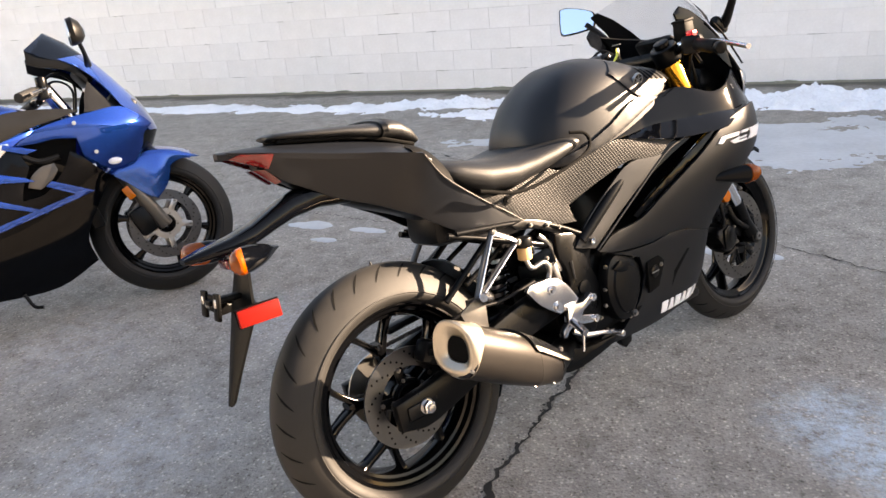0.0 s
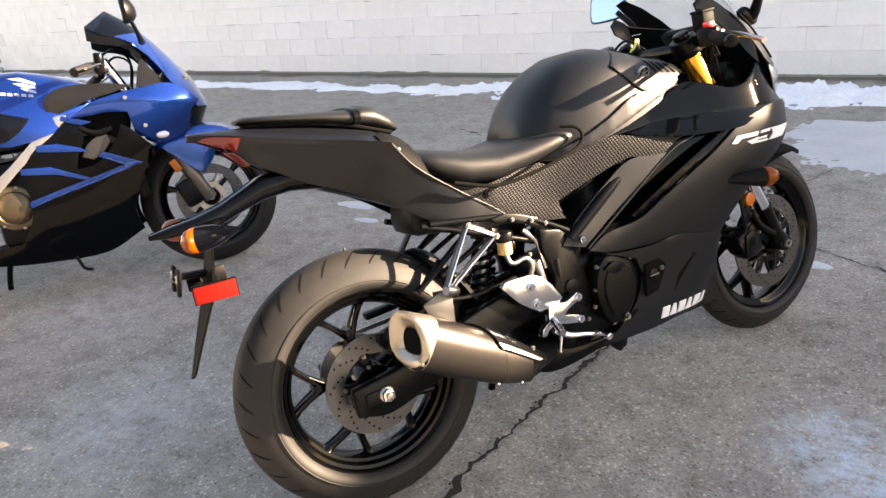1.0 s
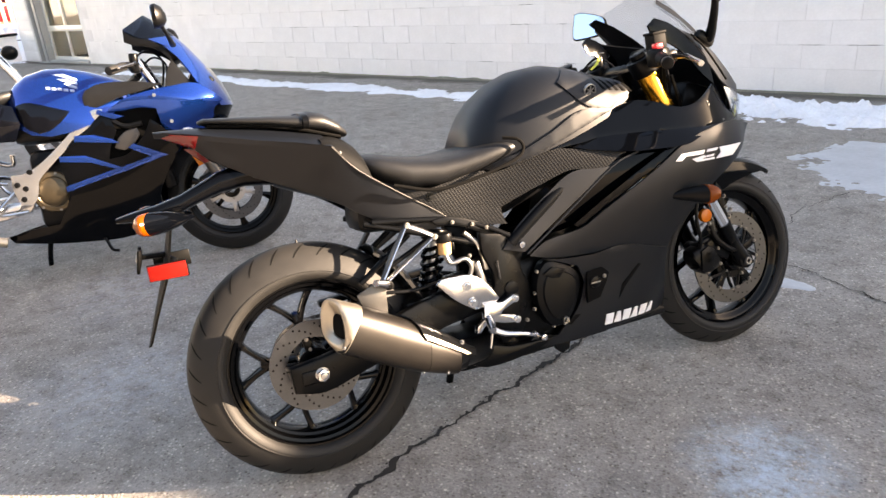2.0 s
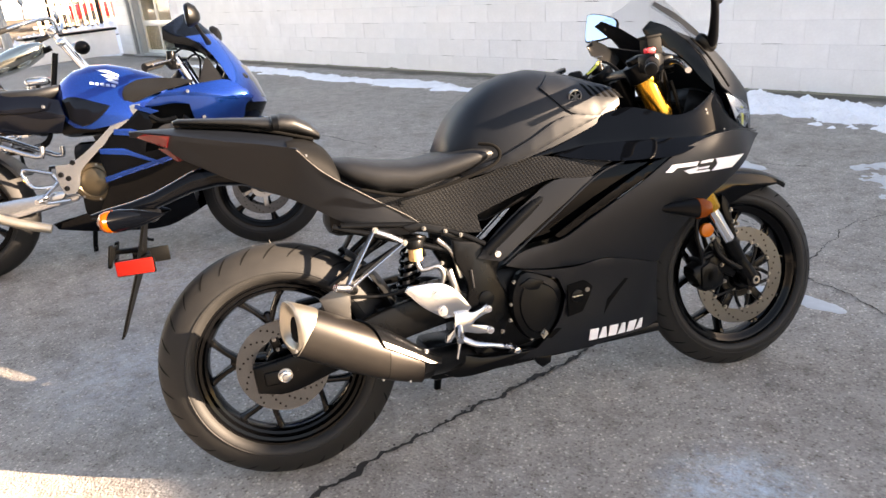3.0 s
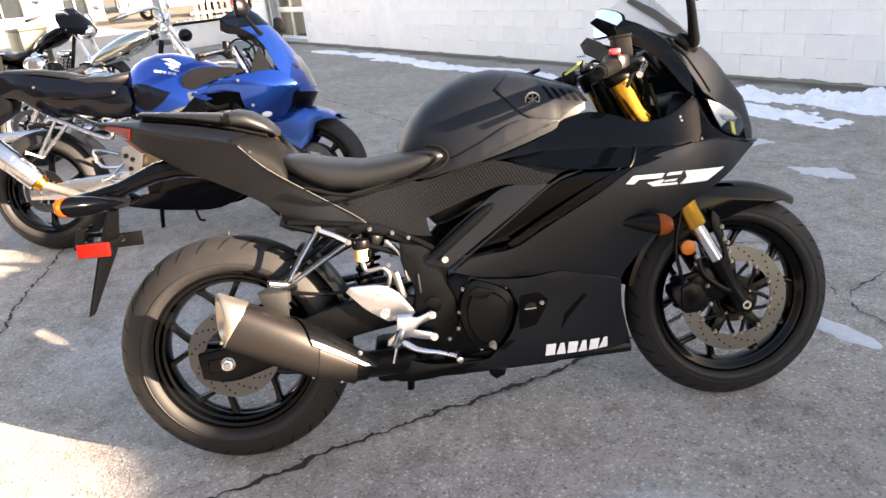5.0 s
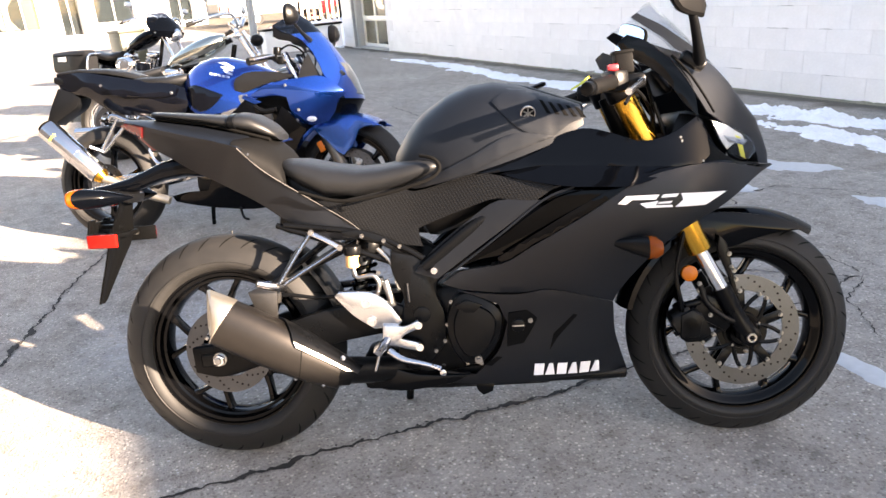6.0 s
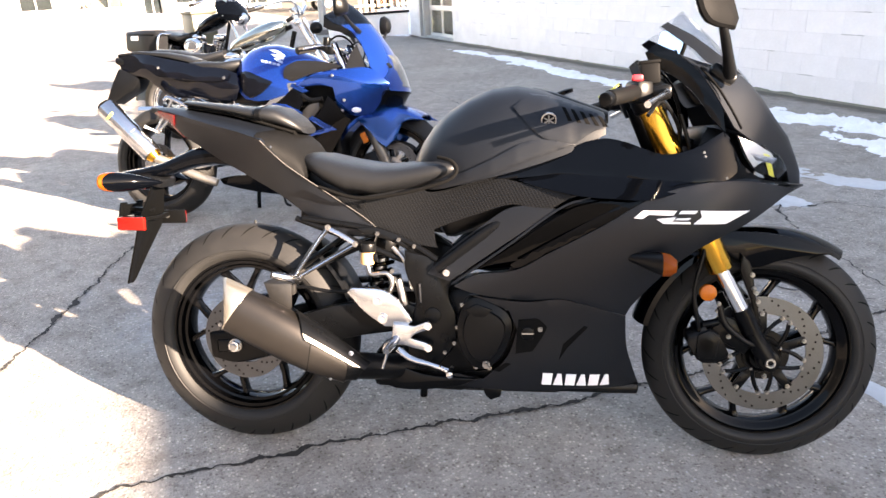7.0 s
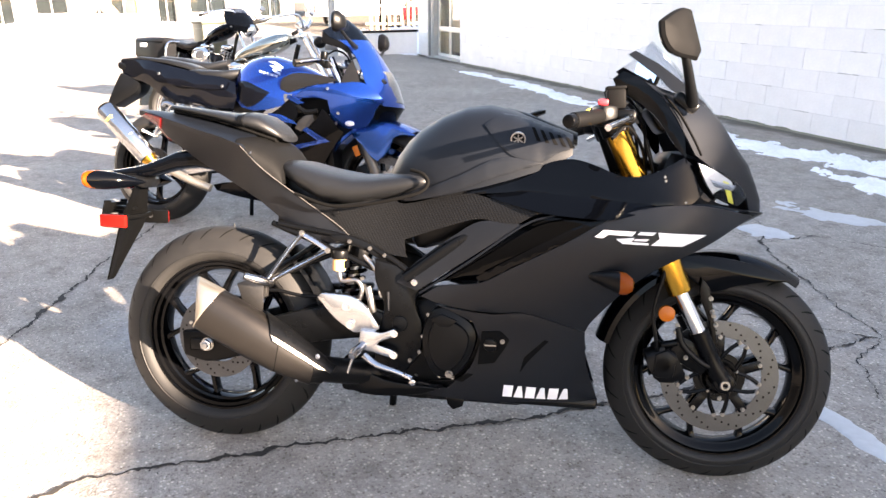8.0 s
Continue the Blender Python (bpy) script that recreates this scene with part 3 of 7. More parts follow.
# ---- wheels ----
def wheel(name, center, tyre_r, tyre_w, rim_r, parent, spokes=10, disc_r=0.149, disc_y=-0.06, both=False, mat=None, rotor_bolts=5, twist=0.0, carrier=M_FRAME, tyre_label="black road tyre", grooves=True, spoke_w=0.017, forked=None):
    """Hub with tyre, rim, spokes and brake disc; the axle lies along y."""
    mat = mat or M_WHEEL
    cx, cy, cz = center
    hub = part(name, lathe([(-0.075, 0.016), (-0.075, 0.036), (-0.05, 0.048), (0.05, 0.048), (0.075, 0.036), (0.075, 0.016)], 40, center), mat, parent)
    h = tyre_w / 2
    prof = []
    for k in range(25):
        a = math.pi * k / 24
        y, r = -h * math.cos(a), math.sin(a)
        crown = tyre_r - 0.052 * (abs(y) / h) ** 2.3
        low = rim_r + 0.004
        prof.append((y * (0.90 + 0.10 * r ** 0.4), low + (crown - low) * r ** 0.55))
    prof = [(-h * 0.70, rim_r - 0.004)] + prof[1:-1] + [(h * 0.70, rim_r - 0.004)]
    tyre = part("tyre", lathe(prof, 120, center), M_RUBBER, hub, tyre_label, sharp=60)
    # thin moulded ring, and tread grooves as flat strips with shade in their colour
    part("sidewall_ring", lathe([(-h * 0.93, rim_r + 0.022), (-h * 0.955, rim_r + 0.0235), (-h * 0.95, rim_r + 0.025), (-h * 0.93, rim_r + 0.025)], 96, center), M_RUBBER, tyre)
    if grooves:
        bm = bmesh.new()
        for k in range(30):
            for sgn in (-1, 1):
                a0 = 2 * math.pi * (k + (0.5 if sgn > 0 else 0)) / 30
                cells = []
                for j in range(6):
                    u = j / 5
                    y = sgn * h * (0.26 + 0.42 * u)
                    a = a0 + 0.115 * u
                    r = tyre_r - 0.052 * (abs(y) / h) ** 2.3
                    r = rim_r + 0.004 + (r - rim_r - 0.004) * (1 - (abs(y) / h) ** 2) ** 0.275 + 0.0005
                    w = 0.0034 * math.sin(math.pi * (0.1 + 0.8 * u)) / r
                    cells.append([bm.verts.new((cx + r * math.cos(a + d), cy + y, cz + r * math.sin(a + d))) for d in (-w, w)])
                for p, q in zip(cells, cells[1:]):
                    bm.faces.new((p[0], p[1], q[1], q[0]))
        g = part("tread_groove", bm, M_GROOVE, tyre)
        g["kind"] = "stuff"
    rw = h * 0.74
    part("rim", lathe([(-rw, rim_r + 0.008), (-rw + 0.004, rim_r + 0.009), (-rw + 0.010, rim_r - 0.004), (-rw * 0.45, rim_r - 0.022), (rw * 0.45, rim_r - 0.022), (rw - 0.010, rim_r - 0.004), (rw - 0.004, rim_r + 0.009), (rw, rim_r + 0.008),
                       (rw - 0.001, rim_r - 0.006), (rw - 0.007, rim_r - 0.010), (rw - 0.009, rim_r - 0.018), (rw * 0.62, rim_r - 0.024), (rw * 0.58, rim_r - 0.031), (rw * 0.3, rim_r - 0.036),
                       (-rw * 0.3, rim_r - 0.036), (-rw * 0.58, rim_r - 0.031), (-rw * 0.62, rim_r - 0.024), (-rw + 0.009, rim_r - 0.018), (-rw + 0.007, rim_r - 0.010), (-rw + 0.001, rim_r - 0.006)], 96, center), mat, hub)
    def spoke_ring(r, ang, w, d):
        out = []
        for j in range(12):
            t = 2 * math.pi * j / 12
            off = math.copysign(abs(math.cos(t)) ** 0.6, math.cos(t)) * w
            out.append(Vector((cx + r * math.cos(ang) - off * math.sin(ang), cy + d * math.copysign(abs(math.sin(t)) ** 0.6, math.sin(t)), cz + r * math.sin(ang) + off * math.cos(ang))))
        return out
    if forked is not None:
        # five arms, each parting into two branches on the way to the rim
        node, tip = 0.122, rim_r - 0.026
        for k in range(5):
            mid = radians(forked + 72 * k)
            bm = loft([spoke_ring(r, mid, w, d) for r, w, d in ((0.036, 0.021, 0.034), (0.062, 0.016, 0.030), (0.095, 0.013, 0.024), (node, 0.012, 0.021), (node + 0.012, 0.007, 0.018))])
            for way in (-1, 1):
                rows = []
                for u, w, d in ((0.0, 0.0100, 0.021), (0.18, 0.0096, 0.020), (0.45, 0.0088, 0.018), (0.75, 0.0090, 0.017), (0.92, 0.0112, 0.018), (1.0, 0.0180, 0.021)):
                    ang = mid + way * radians(1.2 + 17.2 * u ** 0.85)
                    rows.append(spoke_ring(node - 0.014 + (tip - node + 0.014) * u, ang, w, d))
                loft(rows, bm=bm)
            part("spoke", bm, mat, hub)
    for k in range(0 if forked is not None else spokes):
        a = twist + 2 * math.pi * k / spokes + (0.07 if k % 2 else -0.07)
        b = twist + 2 * math.pi * k / spokes
        rings = []
        for u in (0, 0.25, 0.55, 0.82, 1.0):
            w = spoke_w * (0.75 - 0.30 * math.sin(math.pi * u) + 0.35 * u ** 4)
            rings.append(spoke_ring(0.040 + (rim_r - 0.070) * u, a + (b - a) * u, w * 0.75, 0.030 - 0.014 * u))
        part("spoke", loft(rings), mat, hub)
    for sgn in ((-1, 1) if both else (math.copysign(1, disc_y),)):
        dy = sgn * abs(disc_y)
        ri = disc_r * (0.71 if disc_r > 0.12 else 0.62)
        c = (cx, cy + dy, cz)
        disc = part("brake_disc", lathe([(-0.0025, ri), (-0.0025, disc_r), (0.0025, disc_r), (0.0025, ri)], 96, c), M_DISC, hub)
        holes = bmesh.new()
        for k in range(48):
            a = 2 * math.pi * k / 48
            r = ri + (disc_r - ri) * (0.22 + 0.19 * (k % 4))
            p = Vector((c[0] + r * math.cos(a), c[1], c[2] + r * math.sin(a)))
            rod(p + Vector((0, -0.0031, 0)), p + Vector((0, 0.0031, 0)), 0.0029, n=8, bm=holes)
        ho = part("drilled_hole", holes, M_DARK, disc)
        ho["kind"] = "stuff"
        arms = bmesh.new()
        lathe([(-0.004, 0.034), (-0.004, ri * 0.62), (0.004, ri * 0.62), (0.004, 0.034)], 48, c, bm=arms)
        for k in range(rotor_bolts):
            a = twist + 0.3 + 2 * math.pi * k / rotor_bolts
            m = Matrix.Translation(c) @ Matrix.Rotation(-a, 4, "Y") @ Matrix.Translation((ri * 0.80, 0, 0))
            box((ri * 0.50, 0.007, 0.024), m, 0.002, arms)
        part("disc_carrier", arms, carrier, disc)
        for k in range(rotor_bolts):
            a = twist + 0.3 + 2 * math.pi * k / rotor_bolts
            for rr, sz in ((ri * 1.0, 0.0056), (0.046, 0.0048)):
                p = (c[0] + rr * math.cos(a), c[1] + sgn * 0.004, c[2] + rr * math.sin(a))
                part("disc_bolt", bolt(p, sz, (0, sgn, 0)), M_BOLT, disc)
    return hub


# ---- the black sport motorcycle ----
BLACK = thing("motorcycle", "matte black sport motorcycle with gold fork, leaning on its stand", "motorcycle", Matrix.Translation((-0.0571, 0.0412, 0.0)) @ pose(0, 0, 0, 0, 0, 60.6) @ pose(0, 0, 0, -12.4))
SIDE_WIDTH = Spread([(-.30, .86, .025), (-.1, .88, .05), (.157, .875, .068), (.364, .692, .097), (.20, .62, .08), (.45, .60, .105), (.545, .618, .115), (.585, .525, .143), (.59, .767, .115),
                   (.75, .80, .15), (.819, .383, .161), (.6, .25, .12), (.81, .247, .142), (.987, .254, .144), (1.08, .19, .068), (1.05, .25, .115), (.8, .6, .185), (1.034, .673, .249), (1.18, .686, .262),
                   (1.02, .45, .20), (1.1, .55, .235), (1.25, .80, .215), (1.0, .82, .20), (1.3, .7, .215), (1.38, .72, .15)])
TAIL_WIDTH = Spread([(-.26, .955, .02), (-.17, .928, .062), (-.05, .905, .10), (.04, .884, .14), (.123, .857, .182), (-.13, .88, .055), (0, .80, .075), (.13, .72, .09), (.25, .64, .105), (.36, .69, .12), (.41, .612, .122), (.27, .72, .128), (.2, .79, .153), (.30, .615, .11)])
HEADLAMP = Spread([(1.256, .846, .216), (1.296, .834, .203), (1.372, .795, .150), (1.398, .766, .117), (1.372, .738, .130), (1.303, .768, .190), (1.275, .80, .212)])
SIDES = (-1, 1)
FLASH = ([(1.029, .673), (1.048, .690), (1.120, .690), (1.112, .679), (1.060, .681), (1.046, .671)], [(1.077, .671), (1.118, .676), (1.112, .667), (1.090, .662)], [(1.130, .690), (1.165, .690), (1.158, .683), (1.124, .683)],
         [(1.120, .673), (1.150, .674), (1.145, .669), (1.116, .669)], [(1.095, .666), (1.149, .665), (1.150, .660), (1.090, .661)], [(1.170, .690), (1.285, .684), (1.228, .658), (1.156, .660), (1.174, .675)])


def black_running_gear():
    # rear
    rear = wheel("rear_wheel", (0, 0, .314), .314, .142, .222, BLACK, disc_r=.120, disc_y=-.062, twist=.2, forked=171)
    part("sprocket", lathe([(.055, .05), (.055, .095), (.061, .095), (.061, .05)], 44, (0, 0, .314)), M_STEEL, rear)
    wheel("front_wheel", (1.38, 0, .293), .293, .112, .222, BLACK, disc_r=.149, disc_y=-.052, twist=.05, forked=22)
    for s in SIDES:
        arm = plate([(-.075, .345), (-.072, .278), (.0, .262), (.10, .285), (.30, .335), (.50, .365), (.52, .42), (.42, .445), (.28, .425), (.14, .385), (.04, .36)], s * .088, s * .116, .006)
        part("swingarm", arm, M_FRAME, BLACK)
    part("swingarm_bridge", box((.09, .18, .07), pose(.30, 0, .385), .012), M_FRAME, BLACK)
    nut = part("axle_nut", rod((0, -.116, .314), (0, -.134, .314), .016, n=6, bevel=.002), M_CHROME, BLACK)
    part("axle_end", rod((0, -.134, .314), (0, -.142, .314), .009, n=16, bevel=.001), M_STEEL, nut)
    part("axle_washer", rod((0, -.117, .314), (0, -.121, .314), .018, n=24), M_STEEL, nut)
    part("adjuster_plate", box((.06, .004, .034), pose(-.02, -.118, .312), .004), M_PLASTIC, BLACK)
    # rear caliper, its bracket and hose
    cal = part("rear_caliper", box((.075, .05, .055), pose(.075, -.070, .405, 0, 30), .012), M_ENGINE, BLACK)
    part("caliper_pin", rod((.05, -.10, .42), (.10, -.10, .395), .008, n=12), M_FRAME, cal)
    part("rear_brake_hose", tube([(.08, -.075, .44), (.18, -.09, .47), (.28, -.10, .46), (.40, -.10, .47)], .005), M_PLASTIC, BLACK)
    # chain and guard on the far side
    for z0, z1 in ((.405, .43), (.225, .35)):
        ch = bmesh.new()
        n = 34
        for k in range(n):
            u = (k + .5) / n
            box((.013, .009, .011), pose(.0 + .5 * u, .06, z0 + (z1 - z0) * u), 0, ch)
        part("chain", ch, M_STEEL, BLACK)
    part("chain_guard", box((.36, .03, .02), pose(.24, .065, .45, 0, -4), .006), M_PLASTIC, BLACK)
    # hugger over the tyre
    hug = lathe([(-.074, .318), (-.072, .328), (-.03, .339), (.03, .339), (.072, .328), (.074, .318), (.07, .326), (.03, .335), (-.03, .335), (-.07, .326)], 20, (0, 0, .314), a0=18, a1=52)
    part("rear_hugger", hug, M_PLASTIC, BLACK)
    part("valve_cap", rod((-.02, -.02, .532), (-.028, -.026, .51), .004, n=8), M_FRAME, BLACK)
    part("tyre_nib", rod((.02, 0, .626), (.02, 0, .636), .003, .0015, n=6), M_RUBBER, BLACK)
    # shock absorber
    sh = part("shock_absorber", rod((.40, 0, .58), (.345, 0, .36), .016, bevel=.002), M_STEEL, BLACK)
    pts = []
    for k in range(80):
        a = k / 80 * 2 * math.pi * 7
        u = .12 + .68 * k / 79
        c = Vector((.40, 0, .58)).lerp(Vector((.345, 0, .36)), u)
        pts.append(c + Vector((.030 * math.cos(a), .030 * math.sin(a), .008 * math.cos(a))))
    part("spring", tube(pts, .006, 8, 2), M_GLOSS, sh)
    part("spring_collar", rod((.402, 0, .585), (.393, 0, .555), .036, n=28, bevel=.003), M_PLASTIC, sh)


def black_exhaust():
    # axis from the open end to the joint
    a, b = Vector((.030, -.228, .463)), Vector((.209, -.204, .356))
    ax = (b - a).normalized()
    side = ax.cross(Vector((.40, 0, .916))).normalized()
    up = side.cross(ax).normalized()

    def size(u):
        at = (-.2, 0, .17, .5, .85, 1.15, 1.45, 1.8)
        return (float(np.interp(u, at, v)) for v in ((.046, .048, .051, .054, .054, .049, .040, .030), (.053, .055, .059, .060, .059, .055, .046, .034)))

    def point(u, t, off=0.0, k=1.0, slant=0.0, p=2.6, yaw=.75):
        w, h = size(u)
        cc, ss = math.cos(t), math.sin(t)
        dy = math.copysign(abs(cc) ** (2 / p), cc) * (w * k + off) * (1.0 - .14 * ss)
        dz = math.copysign(abs(ss) ** (2 / p), ss) * (h * k + off)
        return a + (b - a) * u + side * dy + up * dz + ax * (slant * dz - yaw * slant * dy)

    def ring(u, off=0.0, k=1.0, slant=0.0, n=40):
        return [point(u, 2 * math.pi * i / n, off, k, slant) for i in range(n)]
    can = part("muffler", loft([ring(.17, 0, 1, .10), ring(.35), ring(.6), ring(.85), ring(1.0, 0, 1, -.15), ring(1.12, 0, 1, -.35)]), M_MUFFLER, BLACK, "dark bronze-grey tapered muffler")
    cap = loft([ring(.185, .0008, 1, .10), ring(.17, .0016, 1, .09), ring(.10, .0016, 1, -.14), ring(.015, .001, 1, -.46), ring(-.012, -.003, 1, -.48), ring(-.016, -.008, 1, -.48), ring(.0, -.014, 1, -.47), ring(.05, 0, .50, -.46), ring(.13, 0, .44, -.45)], caps=False)
    part("end_cap", cap, M_TIP, can, "pale bare-metal end cap")
    part("outlet", loft([ring(.06, 0, .46, -.45), ring(.4, 0, .42)]), M_DARK, can)
    rivet = point(.10, radians(-35), .001)
    part("cap_rivet", bolt(rivet, .004, side), M_STEEL, can)
    part("band", loft([ring(1.115, -.001, 1, -.35), ring(1.135, -.001, 1, -.35)]), M_DARK, can)
    part("mid_pipe", loft([ring(1.13, -.001, 1, -.35), ring(1.3, 0, 1, -.3), ring(1.5, 0, 1, -.3), ring(1.64, 0, .98, -.3)]), M_MUFFLER, BLACK)
    part("link_pipe", loft([ring(1.63, -.003, 1, -.3), ring(1.75, -.003, .9), ring(1.84, 0, .6)]), M_ENGINE, BLACK)
    part("joint_pipe", tube([point(1.6, 0, 0, .1), (.42, -.12, .262), (.52, -.06, .248)], [.036, .034, .034], 16, 5), M_ENGINE, BLACK)

    def strip(t0, t1, begin, end, off, thick=.003):
        """A plate hugging the muffler between two angles; begin and end give its ends at the lower and upper edge."""
        bm = bmesh.new()
        rows = []
        for i in range(9):
            f = i / 8
            t = radians(t0 + (t1 - t0) * f)
            u0, u1 = begin[0] + (begin[1] - begin[0]) * f, end[0] + (end[1] - end[0]) * f
            rows.append([bm.verts.new(point(u0 + (u1 - u0) * j / 12, t, off)) for j in range(13)])
        for p, q in zip(rows, rows[1:]):
            for j in range(12):
                bm.faces.new((p[j], p[j + 1], q[j + 1], q[j]))
        bmesh.ops.recalc_face_normals(bm, faces=bm.faces)
        bmesh.ops.solidify(bm, geom=bm.faces[:], thickness=thick)
        return bm
    shield = part("heat_shield", strip(34, 125, (1.00, .72), (1.86, 1.90), .0065), M_FRAME, BLACK)
    part("shield_edge", strip(24, 35, (1.06, 1.0), (1.72, 1.80), .0075), M_TIP, shield)
    for u, t in ((1.22, -62), (1.55, -50)):
        part("shield_bolt", bolt(point(u, radians(t), .001), .005, side - up), M_STEEL, shield)
    part("shield_bolt", bolt(point(1.62, radians(62), .009), .006, side + up), M_STEEL, shield)
    part("collector_box", box((.26, .16, .10), pose(.50, -.02, .235, 0, 2), .02), M_ENGINE, BLACK)
    # hanger to the frame
    part("hanger", plate([(.13, .44), (.18, .425), (.185, .50), (.16, .52), (.11, .50)], -.165, -.16, .001), M_GREYMETAL, BLACK)


def black_rear_sets():
    # bare triangle that carries the rear peg
    br = bmesh.new()
    tube([(.278, -.118, .637), (.225, -.128, .570), (.172, -.140, .490)], .0062, 10, 5, br, 1.0)
    tube([(.348, -.118, .593), (.26, -.128, .545), (.185, -.140, .502)], .0062, 10, 5, br, 1.0)
    hang = part("passenger_peg_bracket", br, M_GREYMETAL, BLACK, "grey forged triangular peg bracket")
    part("top_link", tube([(.274, -.124, .637), (.312, -.124, .617), (.348, -.124, .594)], .0075, 10, 3, flat=.6), M_ALU, hang, "polished top link")
    for p, q in (((.278, -.126, .637), (.172, -.148, .490)), ((.348, -.126, .593), (.185, -.148, .502))):
        part("arm_edge", rod(p, q, .0026, n=8), M_ALU, hang)
    for p in ((.278, -.128, .637), (.348, -.128, .593), (.170, -.152, .482)):
        part("bracket_bolt", bolt(p, .0075), M_STEEL, hang)
    part("bracket_foot", plate([(.150, .515), (.19, .51), (.187, .465), (.165, .455), (.15, .48)], -.15, -.135, .003), M_GREYMETAL, hang)
    part("passenger_peg", tube([(.198, -.150, .503), (.182, -.185, .516), (.150, -.208, .530)], [.013, .012, .009], 14, 4), M_ALU, hang)
    br = bmesh.new()
    tube([(.278, .118, .637), (.172, .140, .490)], .0085, 10, 1, br)
    tube([(.348, .118, .593), (.185, .140, .502)], .0085, 10, 1, br)
    part("passenger_peg_bracket", br, M_GREYMETAL, BLACK)
    # heel plate, peg and brake pedal
    plate_hg = part("heel_plate", plate([(.325, .471), (.338, .483), (.375, .482), (.422, .476), (.46, .448), (.496, .396), (.476, .383), (.422, .380), (.368, .420)], -.150, -.138, .003), M_ALU, BLACK, "bare cast aluminium heel plate")
    for p in ((.406, -.151, .450), (.417, -.151, .402)):
        part("plate_bolt", bolt(p, .0125, h=.008), M_CHROME, plate_hg)
    br = plate([(.445, .390), (.475, .388), (.500, .385), (.535, .398), (.545, .388), (.538, .378), (.500, .362), (.490, .352), (.535, .338), (.545, .327), (.538, .318), (.50, .325), (.465, .335), (.44, .33), (.425, .315), (.413, .318), (.418, .335), (.44, .35)], -.158, -.140, .004)
    peg_br = part("footpeg_bracket", br, M_ALU, BLACK, "bare cast aluminium footpeg bracket")
    for p in ((.536, -.160, .386), (.535, -.160, .328)):
        part("bracket_bolt", bolt(p, .010, h=.008), M_CHROME, peg_br)
    part("footpeg", tube([(.452, -.155, .350), (.444, -.185, .342), (.436, -.212, .334)], [.011, .011, .009], 12, 4), M_ALU, peg_br)
    part("peg_feeler", rod((.438, -.203, .332), (.424, -.207, .288), .0050, .004, n=10), M_ALU, peg_br)
    ped = part("brake_pedal", tube([(.455, -.150, .322), (.49, -.160, .300), (.54, -.165, .287), (.590, -.165, .270)], [.011, .009, .007, .007], 12, 5, flat=.7), M_ALU, BLACK)
    part("pedal_tip", rod((.592, -.158, .268), (.592, -.195, .268), .009, n=14, bevel=.002), M_ALU, ped)
    for k in range(3):
        part("pedal_rib", rod((.565 + .008 * k, -.160, .281 - .004 * k), (.565 + .008 * k, -.178, .281 - .004 * k), .003, n=8), M_CHROME, ped)
    # brake fluid pot with its hose
    pot = part("rear_brake_reservoir", rod((.374, -.112, .538), (.376, -.112, .570), .018, n=24, bevel=.003), M_CREAM, BLACK, "cream translucent brake fluid pot with black lid")
    part("lid", rod((.376, -.112, .570), (.377, -.112, .594), .0225, n=12, bevel=.003), M_PLASTIC, pot)
    part("pot_clip", box((.010, .02, .02), pose(.396, -.112, .556), .003), M_FRAME, pot)
    part("pot_hose", tube([(.374, -.112, .538), (.385, -.118, .512), (.425, -.12, .515), (.44, -.12, .49), (.43, -.118, .46)], .0065, 10, 5), M_STEEL, pot)
    part("pedal_cylinder", rod((.455, -.118, .50), (.47, -.118, .43), .010, n=16, bevel=.002), M_STEEL, BLACK)


